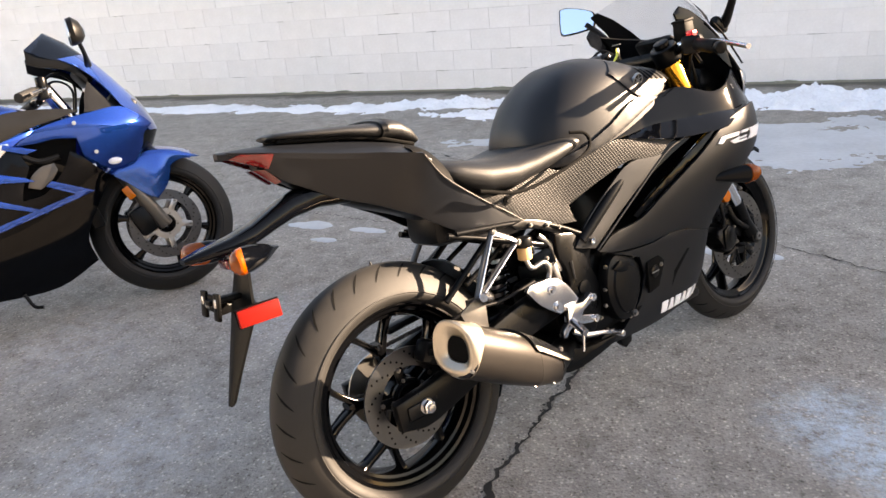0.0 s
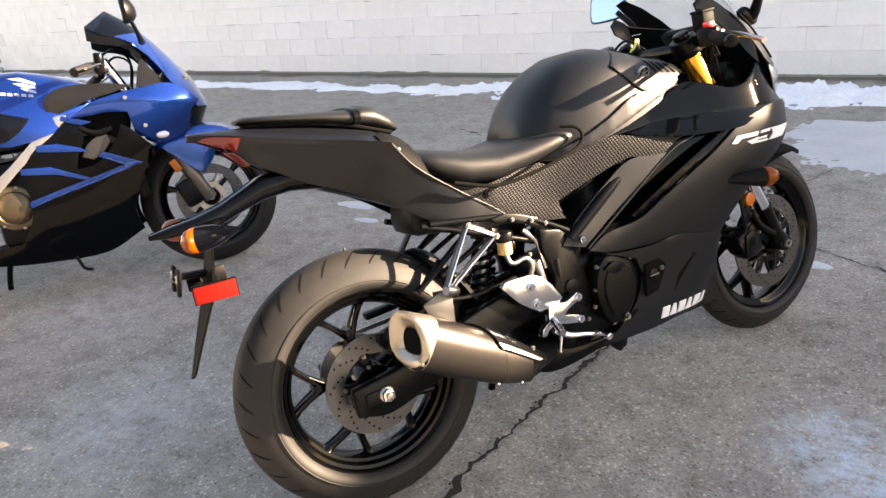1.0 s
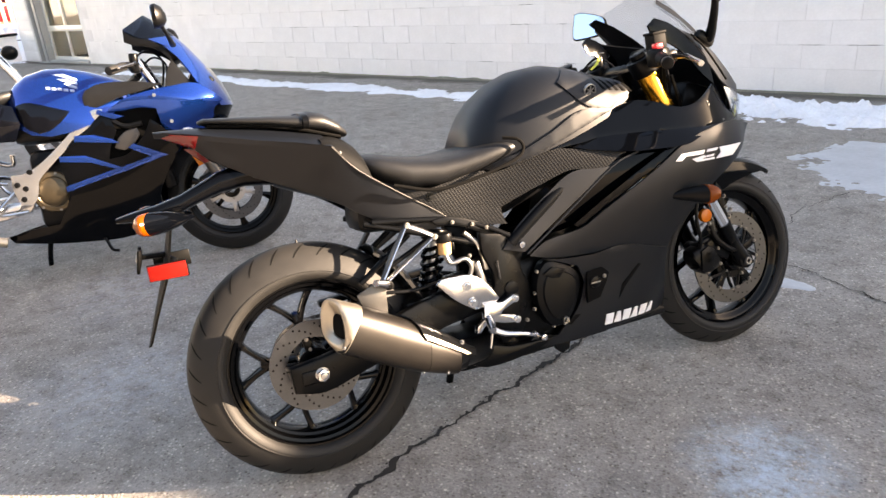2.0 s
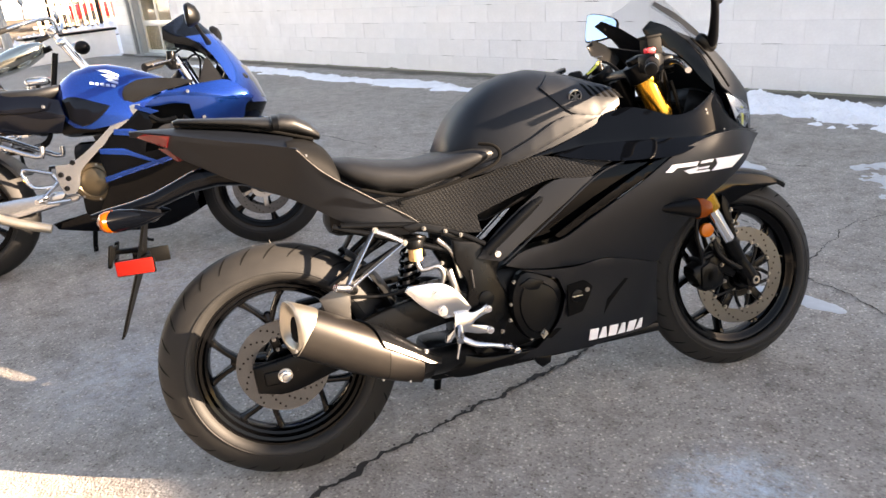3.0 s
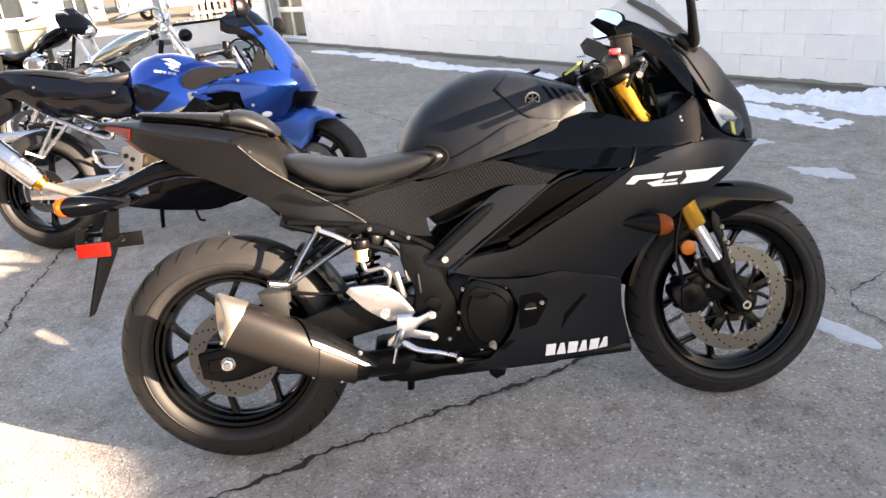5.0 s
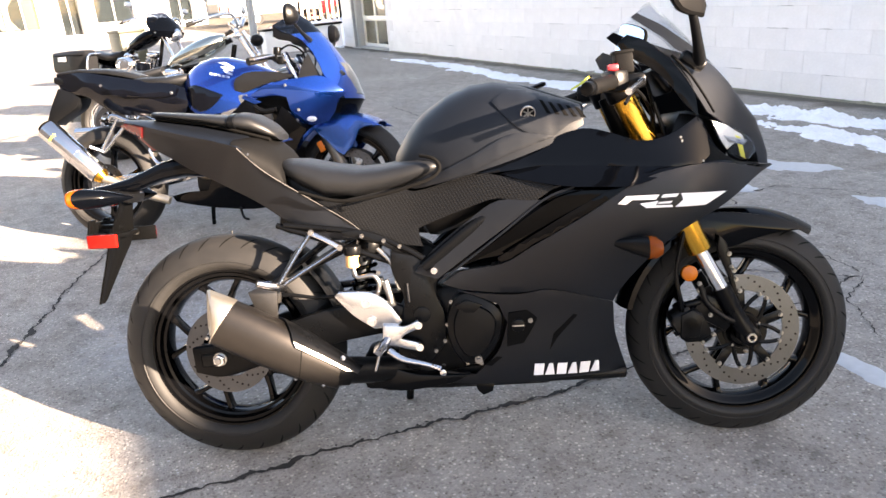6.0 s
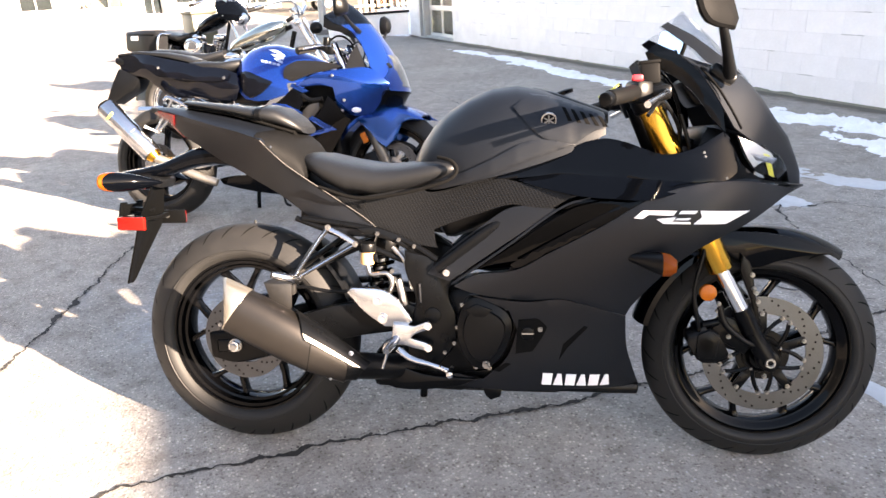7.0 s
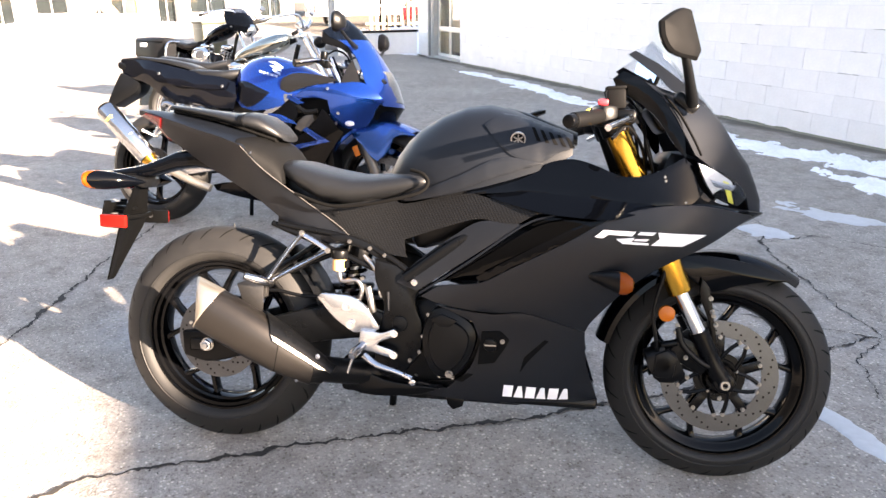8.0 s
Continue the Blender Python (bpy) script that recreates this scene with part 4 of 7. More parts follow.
def black_frame_engine():
    for s in SIDES:
        y = s * .105
        part("frame_rail", tube([(.20, s * .085, .655), (.40, s * .10, .625), (.50, s * .112, .585), (.56, s * .125, .55)], .008, 12, 5), M_FRAME, BLACK)
        part("frame_tube", tube([(.56, s * .128, .53), (.70, s * .145, .635), (.86, s * .13, .72), (1.0, s * .06, .80)], .016, 12, 5), M_FRAME, BLACK)
        part("frame_arm", plate([(.35, .632), (.40, .634), (.50, .594), (.578, .540), (.606, .500), (.570, .468), (.525, .540), (.44, .596), (.36, .618)], s * .104, s * .114, .004), M_FRAME, BLACK)
        part("subframe_stay", tube([(.48, s * .10, .54), (.33, s * .095, .60), (.18, s * .08, .655)], .008, 10, 4), M_FRAME, BLACK)
        part("tail_stay", rod((.30, s * .06, .60), (.15, s * .06, .50), .008, n=10), M_FRAME, BLACK)
        part("tail_stay", rod((.36, s * .06, .58), (.22, s * .06, .52), .007, n=10), M_FRAME, BLACK)
        pivot = plate([(.475, .575), (.56, .55), (.60, .505), (.585, .46), (.605, .40), (.60, .33), (.56, .27), (.505, .255), (.475, .30), (.485, .38), (.50, .45), (.475, .52)], s * .100, s * .126, .006)
        pv = part("pivot_plate", pivot, M_FRAME, BLACK)
        part("pivot_cap", rod((.545, s * .126, .405), (.545, s * .131, .405), .021, n=28, bevel=.002), M_PLASTIC, pv)
        part("frame_edge", rod((.512, s * .128, .49), (.514, s * .128, .44), .004, n=8), M_MATTE, pv)
        for x, z in ((.46, .602), (.405, .618), (.50, .585), (.44, .52), (.445, .50)):
            part("frame_bolt", bolt((x, s * .118, z), .0055, (0, s, 0)), M_BOLT, pv)
    part("crankcase", box((.34, .22, .24), pose(.70, 0, .36, 0, -6), .03), M_ENGINE, BLACK)
    part("cylinder_block", box((.16, .24, .24), pose(.83, 0, .53, 0, 18), .02), M_ENGINE, BLACK)
    part("air_box", box((.36, .18, .12), pose(.72, 0, .70, 0, -18), .03), M_PLASTIC, BLACK)
    part("battery_tray", box((.34, .14, .12), pose(.34, 0, .665, 0, 6), .03), M_PLASTIC, BLACK)
    part("gearbox_rear", box((.12, .18, .16), pose(.53, 0, .34), .03), M_ENGINE, BLACK)
    part("radiator", box((.05, .22, .26), pose(.98, 0, .47, 0, -14), .01), M_ENGINE, BLACK)
    part("oil_pan", box((.30, .18, .10), pose(.74, 0, .225), .03), M_ENGINE, BLACK)
    # clutch cover: a rounded triangular lid
    lid = bmesh.new()
    base = outline([(.606, .375), (.622, .435), (.650, .462), (.690, .452), (.735, .425), (.752, .392), (.742, .340), (.712, .290), (.680, .268), (.645, .275), (.618, .315)], 4, 60)
    cxz = Vector((.676, .362))
    rings = []
    for sc, y in ((1.0, -.118), (1.0, -.138), (.95, -.148), (.74, -.154), (.70, -.160), (.40, -.163), (.12, -.163)):
        rings.append([Vector((cxz.x + (p.x - cxz.x) * sc, y, cxz.y + (p.y - cxz.y) * sc)) for p in base])
    cov = part("clutch_cover", loft(rings, bm=lid), M_ENGINE, BLACK, sharp=25)
    part("cover_rib", plate([(.63, .43), (.66, .445), (.70, .43), (.67, .40)], -.162, -.155, .002), M_ENGINE, cov)
    for x, z in ((.608, .378), (.622, .437), (.600, .335), (.575, .31), (.592, .268), (.655, .272), (.690, .270), (.645, .300), (.735, .43)):
        part("cover_bolt", bolt((x, -.140, z), .0052), M_BOLT, cov)
    part("oil_filler", bolt((.683, -.162, .287), .010, h=.010), M_BOLT, cov)
    part("heat_pipe", tube([(.44, -.10, .58), (.475, -.105, .54), (.49, -.105, .47)], .007, 10, 4), M_STEEL, BLACK)
    # side stand on the far side
    st = part("side_stand", tube([(.50, .12, .27), (.46, .20, .12), (.44, .262, -.036)], .012, 12, 3), M_FRAME, BLACK)
    part("stand_foot", box((.07, .045, .012), pose(.435, .268, -.043, 10.5), .004), M_FRAME, st)
    # lower edge bits under the belly
    part("belly_pan", box((.50, .20, .03), pose(.82, 0, .205), .01), M_PLASTIC, BLACK)
    part("drain_bracket", plate([(.67, .205), (.72, .20), (.715, .18), (.69, .17), (.675, .185)], -.11, -.09, .002), M_FRAME, BLACK)
    part("lower_guard", plate([(.36, .255), (.44, .205), (.60, .213), (.66, .235), (.52, .245), (.45, .27), (.40, .285)], -.13, -.10, .004), M_FRAME, BLACK)


TANK = [(.497, .815, .735, .085), (.515, .847, .73, .105), (.541, .884, .728, .125), (.579, .920, .73, .147), (.64, .957, .742, .168), (.70, .978, .757, .181), (.76, .983, .772, .186), (.82, .971, .79, .185),
        (.88, .949, .81, .181), (.94, .926, .838, .171), (.972, .912, .855, .161)]


def tank_half(x, z):
    xs = [t[0] for t in TANK]
    zt, zb, w = (float(np.interp(x, xs, [t[k] for t in TANK])) for k in (1, 2, 3))
    u = min(max((z - zb) / (zt - zb), 0), .985)
    return w * (1 - u ** 2.9) ** (1 / 2.9)


def black_body():
    tank = part("fuel_tank", loft([arch(*t, p=2.9, n=84) for t in TANK]), M_MATTE, BLACK, "matte black fuel tank", sharp=60)
    cap = part("tank_top", loft([arch(x, zt + .004, zt - .03, w, 3.5) for x, zt, w in ((.80, .975, .05), (.85, .962, .08), (.92, .936, .09), (.985, .912, .07))]), M_PLASTIC, tank)
    part("filler_cap", lathe([(-.004, .001), (-.004, .034), (.004, .036), (.008, .030), (.008, .001)], 32, (0, 0, 0)), M_FRAME, tank).matrix_basis = pose(.868, 0, .959, 90, 0, 0) @ pose(0, 0, 0, 0, 0, 20)
    for s in SIDES:
        w = SIDE_WIDTH
        def cover_half(x, z):
            return tank_half(min(x, .90), z + .12 * max(0, x - .90))
        cover = part("tank_cover", shell([(.792, .958), (.752, .925), (.778, .893), (.808, .861), (.852, .838), (.894, .831), (.942, .862), (.964, .868), (.968, .884), (.952, .905), (.912, .924), (.850, .948)], cover_half, s, .010, .010, .006), M_MATTE, BLACK)
        # Slots are black patches on the cover, their inner shade given by colour.
        for k in range(5):
            x = .868 + .021 * k
            part("vent_slot", shell([(x, .923 - .006 * k), (x + .009, .921 - .006 * k), (x + .025, .887 - .004 * k), (x + .015, .888 - .004 * k)], cover_half, s, .003, .008, .0078, round_it=False), M_DARK, cover)
        at = pose(.838, s * (cover_half(.838, .891) + .0075), .891, s * -22)
        badge = part("badge", lathe([(-.003, .001), (-.003, .0165), (.003, .0165), (.003, .001)], 32), M_FRAME, cover)
        part("badge_ring", lathe([(-.003, .0155), (-.003, .0185), (.004, .0185), (.0045, .0165), (.004, .0155)] if s > 0 else [(.003, .0155), (.003, .0185), (-.004, .0185), (-.0045, .0165), (-.004, .0155)], 32), M_STEEL, badge)
        for turn in (30, 90, 150):
            part("badge_bar", box((.026, .0025, .0028), pose(0, s * .0035, 0, 0, turn), 0), M_STEEL, badge)
        badge.matrix_basis = at
        part("knee_wing", shell([(.505, .735), (.555, .726), (.655, .750), (.705, .766), (.80, .80), (.90, .833), (.80, .845), (.70, .80), (.61, .762), (.58, .755)], lambda x, z: max(cover_half(x, z), .10), s, .014, .008, .010), M_MATTE, BLACK)
        # tail: the side falls inwards below a sharp shoulder
        tw = TAIL_WIDTH
        tail = part("tail_side_panel", shell([(-.250, .953), (-.135, .923), (-.038, .896), (.045, .876), (.116, .856), (.174, .792), (.276, .716), (.368, .652), (.414, .612), (.368, .603), (.303, .611), (.202, .662), (.126, .715), (.030, .769), (-.045, .805), (-.100, .839), (-.154, .874), (-.194, .915)], tw, s, .006, .02), M_MATTE, BLACK, "matte black tail side panel")
        part("panel_edge", tube([(x, s * (tw(x, z) + .001), z) for x, z in ((.117, .856), (.174, .793), (.276, .717), (.368, .653), (.412, .614))], .0015, 8, 5), M_EDGE, tail)
        part("tail_lens", shell([(-.246, .938), (-.226, .943), (-.166, .929), (-.178, .902)], tw, s, .012, .01, .005, round_it=False), M_RED, tail, "red tail lamp lens")
        part("lens_fin", shell([(-.202, .905), (-.178, .901), (-.150, .868), (-.162, .866)], tw, s, .012, .01, -.010, round_it=False), M_REDDARK, tail)
        # side panels
        kn = part("knee_panel", shell([(.295, .710), (.37, .713), (.51, .734), (.548, .722), (.655, .748), (.703, .763), (.743, .755), (.906, .719), (.886, .713), (.832, .684), (.753, .696), (.673, .673), (.597, .646), (.551, .628), (.556, .592), (.561, .583), (.513, .589), (.41, .62)], w, s, .006, .02), M_KNEE, BLACK, "matte black side panel with scale texture")
        part("panel_bolt", bolt((.364, s * .098, .692), .011, (0, s, 0), .006), M_PLASTIC, kn)
        fp = part("frame_cover", shell([(.755, .690), (.859, .688), (.592, .500), (.534, .517), (.585, .572), (.681, .645)], w, s, .006, .02), M_MATTE, BLACK)
        part("panel_bolt", bolt((.585, s * .146, .522), .0085, (0, s, 0), .006), M_CHROME, fp)
        part("inner_fairing", shell([(.862, .688), (.939, .719), (1.049, .717), (1.072, .713), (.962, .650), (.829, .572), (.758, .533), (.656, .520), (.600, .495)], w, s, .006, .02, -.055), M_GLOSS, BLACK, "gloss black inner fairing panel")
        part("cover_seam", tube([(x, s * (w(x, z) + .000), z) for x, z in ((.598, .494), (.73, .588), (.862, .688), (.935, .716))], .003, 8, 5), M_MATTE, fp)
        def crease(x):
            return float(np.interp(x, (.75, .85, .95, 1.07, 1.17, 1.29, 1.40), (.762, .768, .765, .757, .750, .753, .735)))

        def recess(x, z):
            return w(x, crease(x)) - .28 * (z - crease(x)) - .018 * min(1, max(0, (x - .72) / .12)) * min(1, max(0, (1.40 - x) / .12))

        def ledge(x, z):
            return recess(x, crease(x)) + .95 * max(0, crease(x) - z)
        up = part("upper_fairing", shell([(.703, .757), (.822, .803), (.926, .842), (.974, .850), (1.024, .838), (1.094, .813), (1.159, .823), (1.230, .860), (1.250, .843), (1.276, .783), (1.343, .742), (1.40, .737), (1.29, .751), (1.17, .748), (1.07, .755), (.95, .763), (.85, .766), (.755, .758)], recess, s, .006, .010, .001), M_GLOSS, BLACK, "gloss black upper fairing with a long scoop")
        part("scoop_ledge", shell([(.765, .755), (.801, .743), (.908, .721), (.978, .716), (1.062, .714), (1.12, .728), (1.174, .744), (1.282, .748), (1.39, .733), (1.29, .753), (1.17, .750), (1.07, .757), (.95, .765), (.85, .768)], ledge, s, .010, .010, .001), M_GLOSS, up)
        lip = shell([(1.072, .716), (.962, .650), (.829, .572), (.758, .533), (.745, .545), (.82, .592), (.95, .670), (1.05, .722)], w, s, .006, .02, -.012)
        part("fairing_return", lip, M_GLOSS, up)
        for x, z in ((1.185, .815), (1.187, .806), (1.235, .757)):
            part("fairing_rivet", bolt((x, s * (recess(x, z) + .001), z), .0030, (0, s, 0), .003), M_BOLT, up)
        side = part("side_fairing", shell([(1.074, .721), (1.174, .748), (1.282, .749), (1.412, .722), (1.281, .653), (1.209, .620), (1.16, .591), (1.094, .529), (1.034, .454), (1.022, .428), (.875, .466), (.789, .458), (.657, .470), (.603, .487), (.656, .518), (.758, .534), (.829, .574), (.962, .651)], w, s, .007, .02), M_MATTE, BLACK, "matte black side fairing with a white flash")
        edge = shell([(1.412, .722), (1.281, .653), (1.209, .620), (1.16, .591), (1.094, .529), (1.034, .454), (1.025, .43), (1.00, .44), (1.06, .53), (1.13, .60), (1.2, .645), (1.29, .68)], w, s, .006, .02, -.012)
        part("fairing_lip", edge, M_PLASTIC, side)
        low = part("lower_fairing", shell([(.642, .468), (.687, .460), (.789, .453), (.875, .4638), (1.022, .4262), (1.029, .345), (1.048, .281), (1.072, .214), (.927, .217), (.810, .207), (.688, .206), (.595, .212), (.560, .222), (.60, .245), (.673, .234), (.735, .300), (.762, .375), (.742, .428), (.687, .452)], w, s, .007, .02), M_MATTE, BLACK, "matte black lower fairing with a row of small white marks")
        # recess with a drain plug, and a slash: black patches painting in their shade
        q = .163
        part("recess", plate([(.765, .405), (.835, .415), (.835, .385), (.80, .325), (.757, .318), (.76, .36)], s * (q - .006), s * (q + .0025), .001), M_DARK, low)
        plug = part("recess_plug", rod((.788, s * q, .372), (.788, s * (q + .006), .372), .017, n=24, bevel=.002), M_FRAME, low)
        part("plug_slot", box((.030, .002, .003), pose(.788, s * (q + .0065), .372), 0), M_STEEL, plug)
        part("recess_bolt", bolt((.819, s * (q + .003), .383), .006, (0, s, 0)), M_BOLT, low)
        part("slash_recess", shell([(.865, .300), (.885, .335), (.935, .395), (.925, .398), (.875, .345)], w, s, .004, .01, .0012, round_it=False), M_DARK, low)
        part("drain_slot", shell([(.695, .262), (.73, .285), (.745, .283), (.715, .258)], w, s, .004, .01, .0012, round_it=False), M_DARK, low)
    # inner tail body and belts below the seats
    part("tail_core", loft([section(x, 0, z, hw, hh, 3) for x, z, hw, hh in ((-.19, .915, .022, .010), (-.12, .880, .035, .030), (.0, .83, .055, .055), (.12, .785, .075, .065), (.25, .725, .085, .075), (.36, .675, .085, .055))]), M_PLASTIC, BLACK)
    deck = []
    for x, zc, ze, hw in ((-.262, .956, .952, .012), (-.20, .953, .941, .045), (-.135, .948, .924, .074), (-.038, .936, .898, .106), (.045, .917, .879, .140), (.118, .893, .858, .176), (.126, .880, .852, .170)):
        ring = [Vector((x, hw * u, zc + (ze - zc) * abs(u) ** 2.2)) for u in (k / 12 for k in range(-12, 13))]
        ring += [Vector((x, hw * u * .96, zc + (ze - zc) * abs(u) ** 2.2 - .012)) for u in (k / 12 for k in range(12, -13, -1))]
        deck.append(ring)
    part("tail_deck", loft(deck), M_MATTE, BLACK, "matte black tail deck", sharp=30)
    hump = part("seat_hump", loft([arch(x, zt, zb, hw, 2.7, 36) for x, zt, zb, hw in ((.098, .884, .862, .165), (.118, .886, .848, .172), (.145, .882, .818, .160), (.170, .872, .793, .148), (.190, .856, .776, .140), (.206, .832, .764, .134), (.214, .80, .758, .130))]), M_COVER, BLACK, "dull black panel behind the rider seat", sharp=50)
    for s in SIDES:
        part("hump_bolt", bolt((.138, s * .156, .838), .006, (.1, s, .3)), M_BOLT, hump)
    pil = part("pillion_seat", loft([section(x, 0, (zt + zb) / 2, hw, (zt - zb) / 2, 2.5, 32) for x, zt, zb, hw in ((-.158, .966, .958, .028), (-.145, .970, .953, .045), (-.08, .963, .941, .070), (0, .954, .925, .089), (.07, .946, .905, .100), (.088, .947, .901, .101), (.10, .952, .897, .101), (.13, .945, .889, .096), (.165, .921, .878, .082), (.188, .896, .873, .062))]), M_SEAT, BLACK, "black vinyl pillion seat with a strap", sharp=60)
    part("strap", loft([section(x, 0, .925, .1030 + d, .0235 + d, 2.5, 32) for x, d in ((.074, 0), (.076, .0025), (.090, .0025), (.092, 0))]), M_FRAME, pil)
    part("pillion_tray", loft([section(x, 0, z, hw, .006, 4, 20) for x, z, hw in ((-.14, .950, .040), (.0, .928, .078), (.08, .906, .090), (.17, .876, .070))]), M_DARK, pil)
    part("rider_seat", loft([section(x, 0, (zt + zb) / 2, hw, (zt - zb) / 2, 2.7, 28) for x, zt, zb, hw in ((.188, .816, .796, .080), (.20, .823, .780, .106), (.25, .820, .742, .128), (.32, .803, .708, .140), (.40, .790, .704, .146), (.46, .792, .715, .152), (.52, .800, .727, .158), (.56, .806, .738, .161), (.590, .806, .748, .160), (.606, .800, .756, .156), (.612, .788, .764, .150))]), M_SEAT, BLACK, "black vinyl rider seat", sharp=60)
    part("seat_welt", tube([(.26, -.131, .742), (.36, -.146, .714), (.46, -.156, .722), (.55, -.164, .742), (.602, -.163, .760), (.618, -.158, .782), (.604, -.155, .803), (.57, -.140, .812)], .0045, 8, 6), M_DARK, BLACK)
    # white marks on both sides
    for s in SIDES:
        w = SIDE_WIDTH
        for pts in FLASH:
            part("flash_bar", shell(pts, w, s, .003, .02, .0045, round_it=False), M_WHITE, BLACK)
        for k in range(6):
            x, lean = .822 + .0292 * k, .004
            wedge = .0075 if k % 2 else 0.0
            part("letter_block", shell([(x, .229), (x + .0245, .229), (x + .0245 - wedge + lean, .262), (x + wedge + lean, .262)], w, s, .003, .02, .004, round_it=False), M_WHITE, BLACK)


def black_front():
    def bend(u, at=.62, soft=.006):
        """Flat across the middle, then a straight run to the edge."""
        run = [abs(v) - at + math.sqrt((abs(v) - at) ** 2 + soft) for v in (u, 0, 1)]
        return (run[0] - run[1]) / (run[2] - run[1])

    def sheet(rows, n=36, thick=.004, pz=2.4):
        """A bowed sheet from rows of a middle point and a side point."""
        grid = []
        for (cx, cz), (sx, sy, sz) in rows:
            grid.append([Vector((cx + (sx - cx) * bend(u), sy * u, cz + (sz - cz) * abs(u) ** pz)) for u in (2 * k / n - 1 for k in range(n + 1))])
        bm = bmesh.new()
        vs = [[bm.verts.new(p) for p in row] for row in grid]
        for a, b in zip(vs, vs[1:]):
            for k in range(n):
                bm.faces.new((a[k], a[k + 1], b[k + 1], b[k]))
        bmesh.ops.recalc_face_normals(bm, faces=bm.faces)
        bmesh.ops.solidify(bm, geom=bm.faces[:], thickness=thick)
        return bm

    part("front_cowl", sheet([((1.295, .972), (1.125, .176, 1.036)), ((1.318, .953), (1.175, .187, .996)), ((1.340, .930), (1.208, .198, .946)), ((1.372, .887), (1.250, .214, .864)), ((1.402, .845), (1.296, .202, .832)), ((1.428, .795), (1.372, .146, .794)), ((1.446, .755), (1.398, .112, .765)), ((1.451, .718), (1.412, .095, .728))]), M_MATTE, BLACK, "matte black front cowl")
    for s in SIDES:
        seam = [(1.312, .957, 1.160, .183, 1.008), (1.333, .938, 1.197, .194, .963), (1.357, .908, 1.230, .205, .906), (1.372, .887, 1.250, .214, .864)]
        u = .965
        part("cowl_seam", tube([(a + (c - a) * bend(u) + .003, s * (d * u + .001), b + (e - b) * u ** 2.4) for a, b, c, d, e in seam], .0028, 8, 5), M_DARK, BLACK)
    part("nose_underside", sheet([((1.452, .722), (1.38, .150, .735)), ((1.40, .690), (1.36, .155, .715)), ((1.30, .680), (1.30, .12, .69))]), M_GLOSS, BLACK)
    pane_rows = [((1.312, .962), (1.190, .172, 1.012)), ((1.27, 1.02), (1.165, .168, 1.040)), ((1.215, 1.09), (1.125, .164, 1.070)), ((1.16, 1.151), (1.090, .158, 1.098))]
    scr = part("windscreen", sheet(pane_rows, 28, .003), M_SCREEN, BLACK, "lightly smoked clear windscreen")
    scr.visible_shadow = False
    for s in SIDES:
        band = bmesh.new()
        rows = []
        for ((cx, cz), (sx, sy, sz)), inner in zip(pane_rows, (.70, .76, .83, .92)):
            rows.append([band.verts.new((cx + (sx - cx) * bend(u) + .004, s * (sy * u + .005), cz + (sz - cz) * u ** 2.4 + .001)) for u in (inner + (1.015 - inner) * k / 6 for k in range(7))])
        for a, b in zip(rows, rows[1:]):
            for k in range(6):
                band.faces.new((a[k], a[k + 1], b[k + 1], b[k]) if s > 0 else (b[k], b[k + 1], a[k + 1], a[k]))
        bmesh.ops.solidify(band, geom=band.faces[:], thickness=.004)
        part("screen_trim", band, M_MATTE, BLACK, "matte black band along the screen edge")
        part("cockpit_side", shell([(1.058, 1.040), (1.080, 1.058), (1.128, 1.036), (1.195, .972), (1.222, .925), (1.232, .855), (1.205, .885), (1.165, .945), (1.12, .985), (1.07, 1.012)], Spread([(1.06, 1.04, .168), (1.12, 1.03, .176), (1.2, .97, .194), (1.23, .87, .208), (1.15, .96, .180)]), s, .006, .02), M_GLOSS, BLACK)
        lamp = [(1.256, .846), (1.296, .834), (1.340, .814), (1.374, .793), (1.397, .764), (1.370, .740), (1.303, .768), (1.275, .800)]
        lens = part("headlight", shell(lamp, HEADLAMP, s, .006, .012, -.003), M_GLOSS, BLACK, "clear headlight with a yellow-green strip")
        part("chrome_bowl", shell([(1.260, .843), (1.296, .831), (1.325, .815), (1.345, .804), (1.352, .790), (1.318, .784), (1.302, .773), (1.280, .801)], HEADLAMP, s, .003, .008, .001), M_BOWL, lens)
        part("bowl_fin", shell([(1.288, .808), (1.362, .792), (1.352, .780), (1.304, .790)], HEADLAMP, s, .003, .008, .003, round_it=False), M_CHROME, lens)
        pane = part("lens", shell(lamp, HEADLAMP, s, .002, .012, .006), M_CLEAR, lens)
        pane.visible_shadow = False
        part("headlight_reflector", shell([(1.322, .806), (1.340, .800), (1.362, .748), (1.346, .754)], HEADLAMP, s, .003, .008, .002, round_it=False), M_YELLOW, lens)
        # fork
        top, gold_end, tube_end, axle = Vector((1.062, s * .108, .955)), Vector((1.258, s * .110, .520)), Vector((1.320, s * .108, .402)), Vector((1.380, s * .104, .293))
        fork = part("fork_leg", rod(top, gold_end, .0300, n=32, bevel=.003), M_GOLD, BLACK, "gold anodised upper fork tube")
        part("fork_clamp", rod(top + Vector((-.002, 0, .004)), top.lerp(gold_end, .10), .0385, n=28, bevel=.005), M_FRAME, fork)
        part("fork_cap", rod(top, top + Vector((-.008, 0, .018)), .022, n=24, bevel=.003), M_FRAME, fork)
        part("fork_seal", rod(gold_end + Vector((-.010, 0, .024)), gold_end, .0295, n=32, bevel=.003), M_GOLD, fork)
        part("stanchion", rod(gold_end, tube_end, .0200, n=28), M_CHROME, fork)
        low = tube([tube_end + Vector((-.010, 0, .022)), Vector((1.345, s * .106, .352)), axle], [.024, .021, .025], 16, 4)
        part("fork_foot", low, M_FRAME, fork)
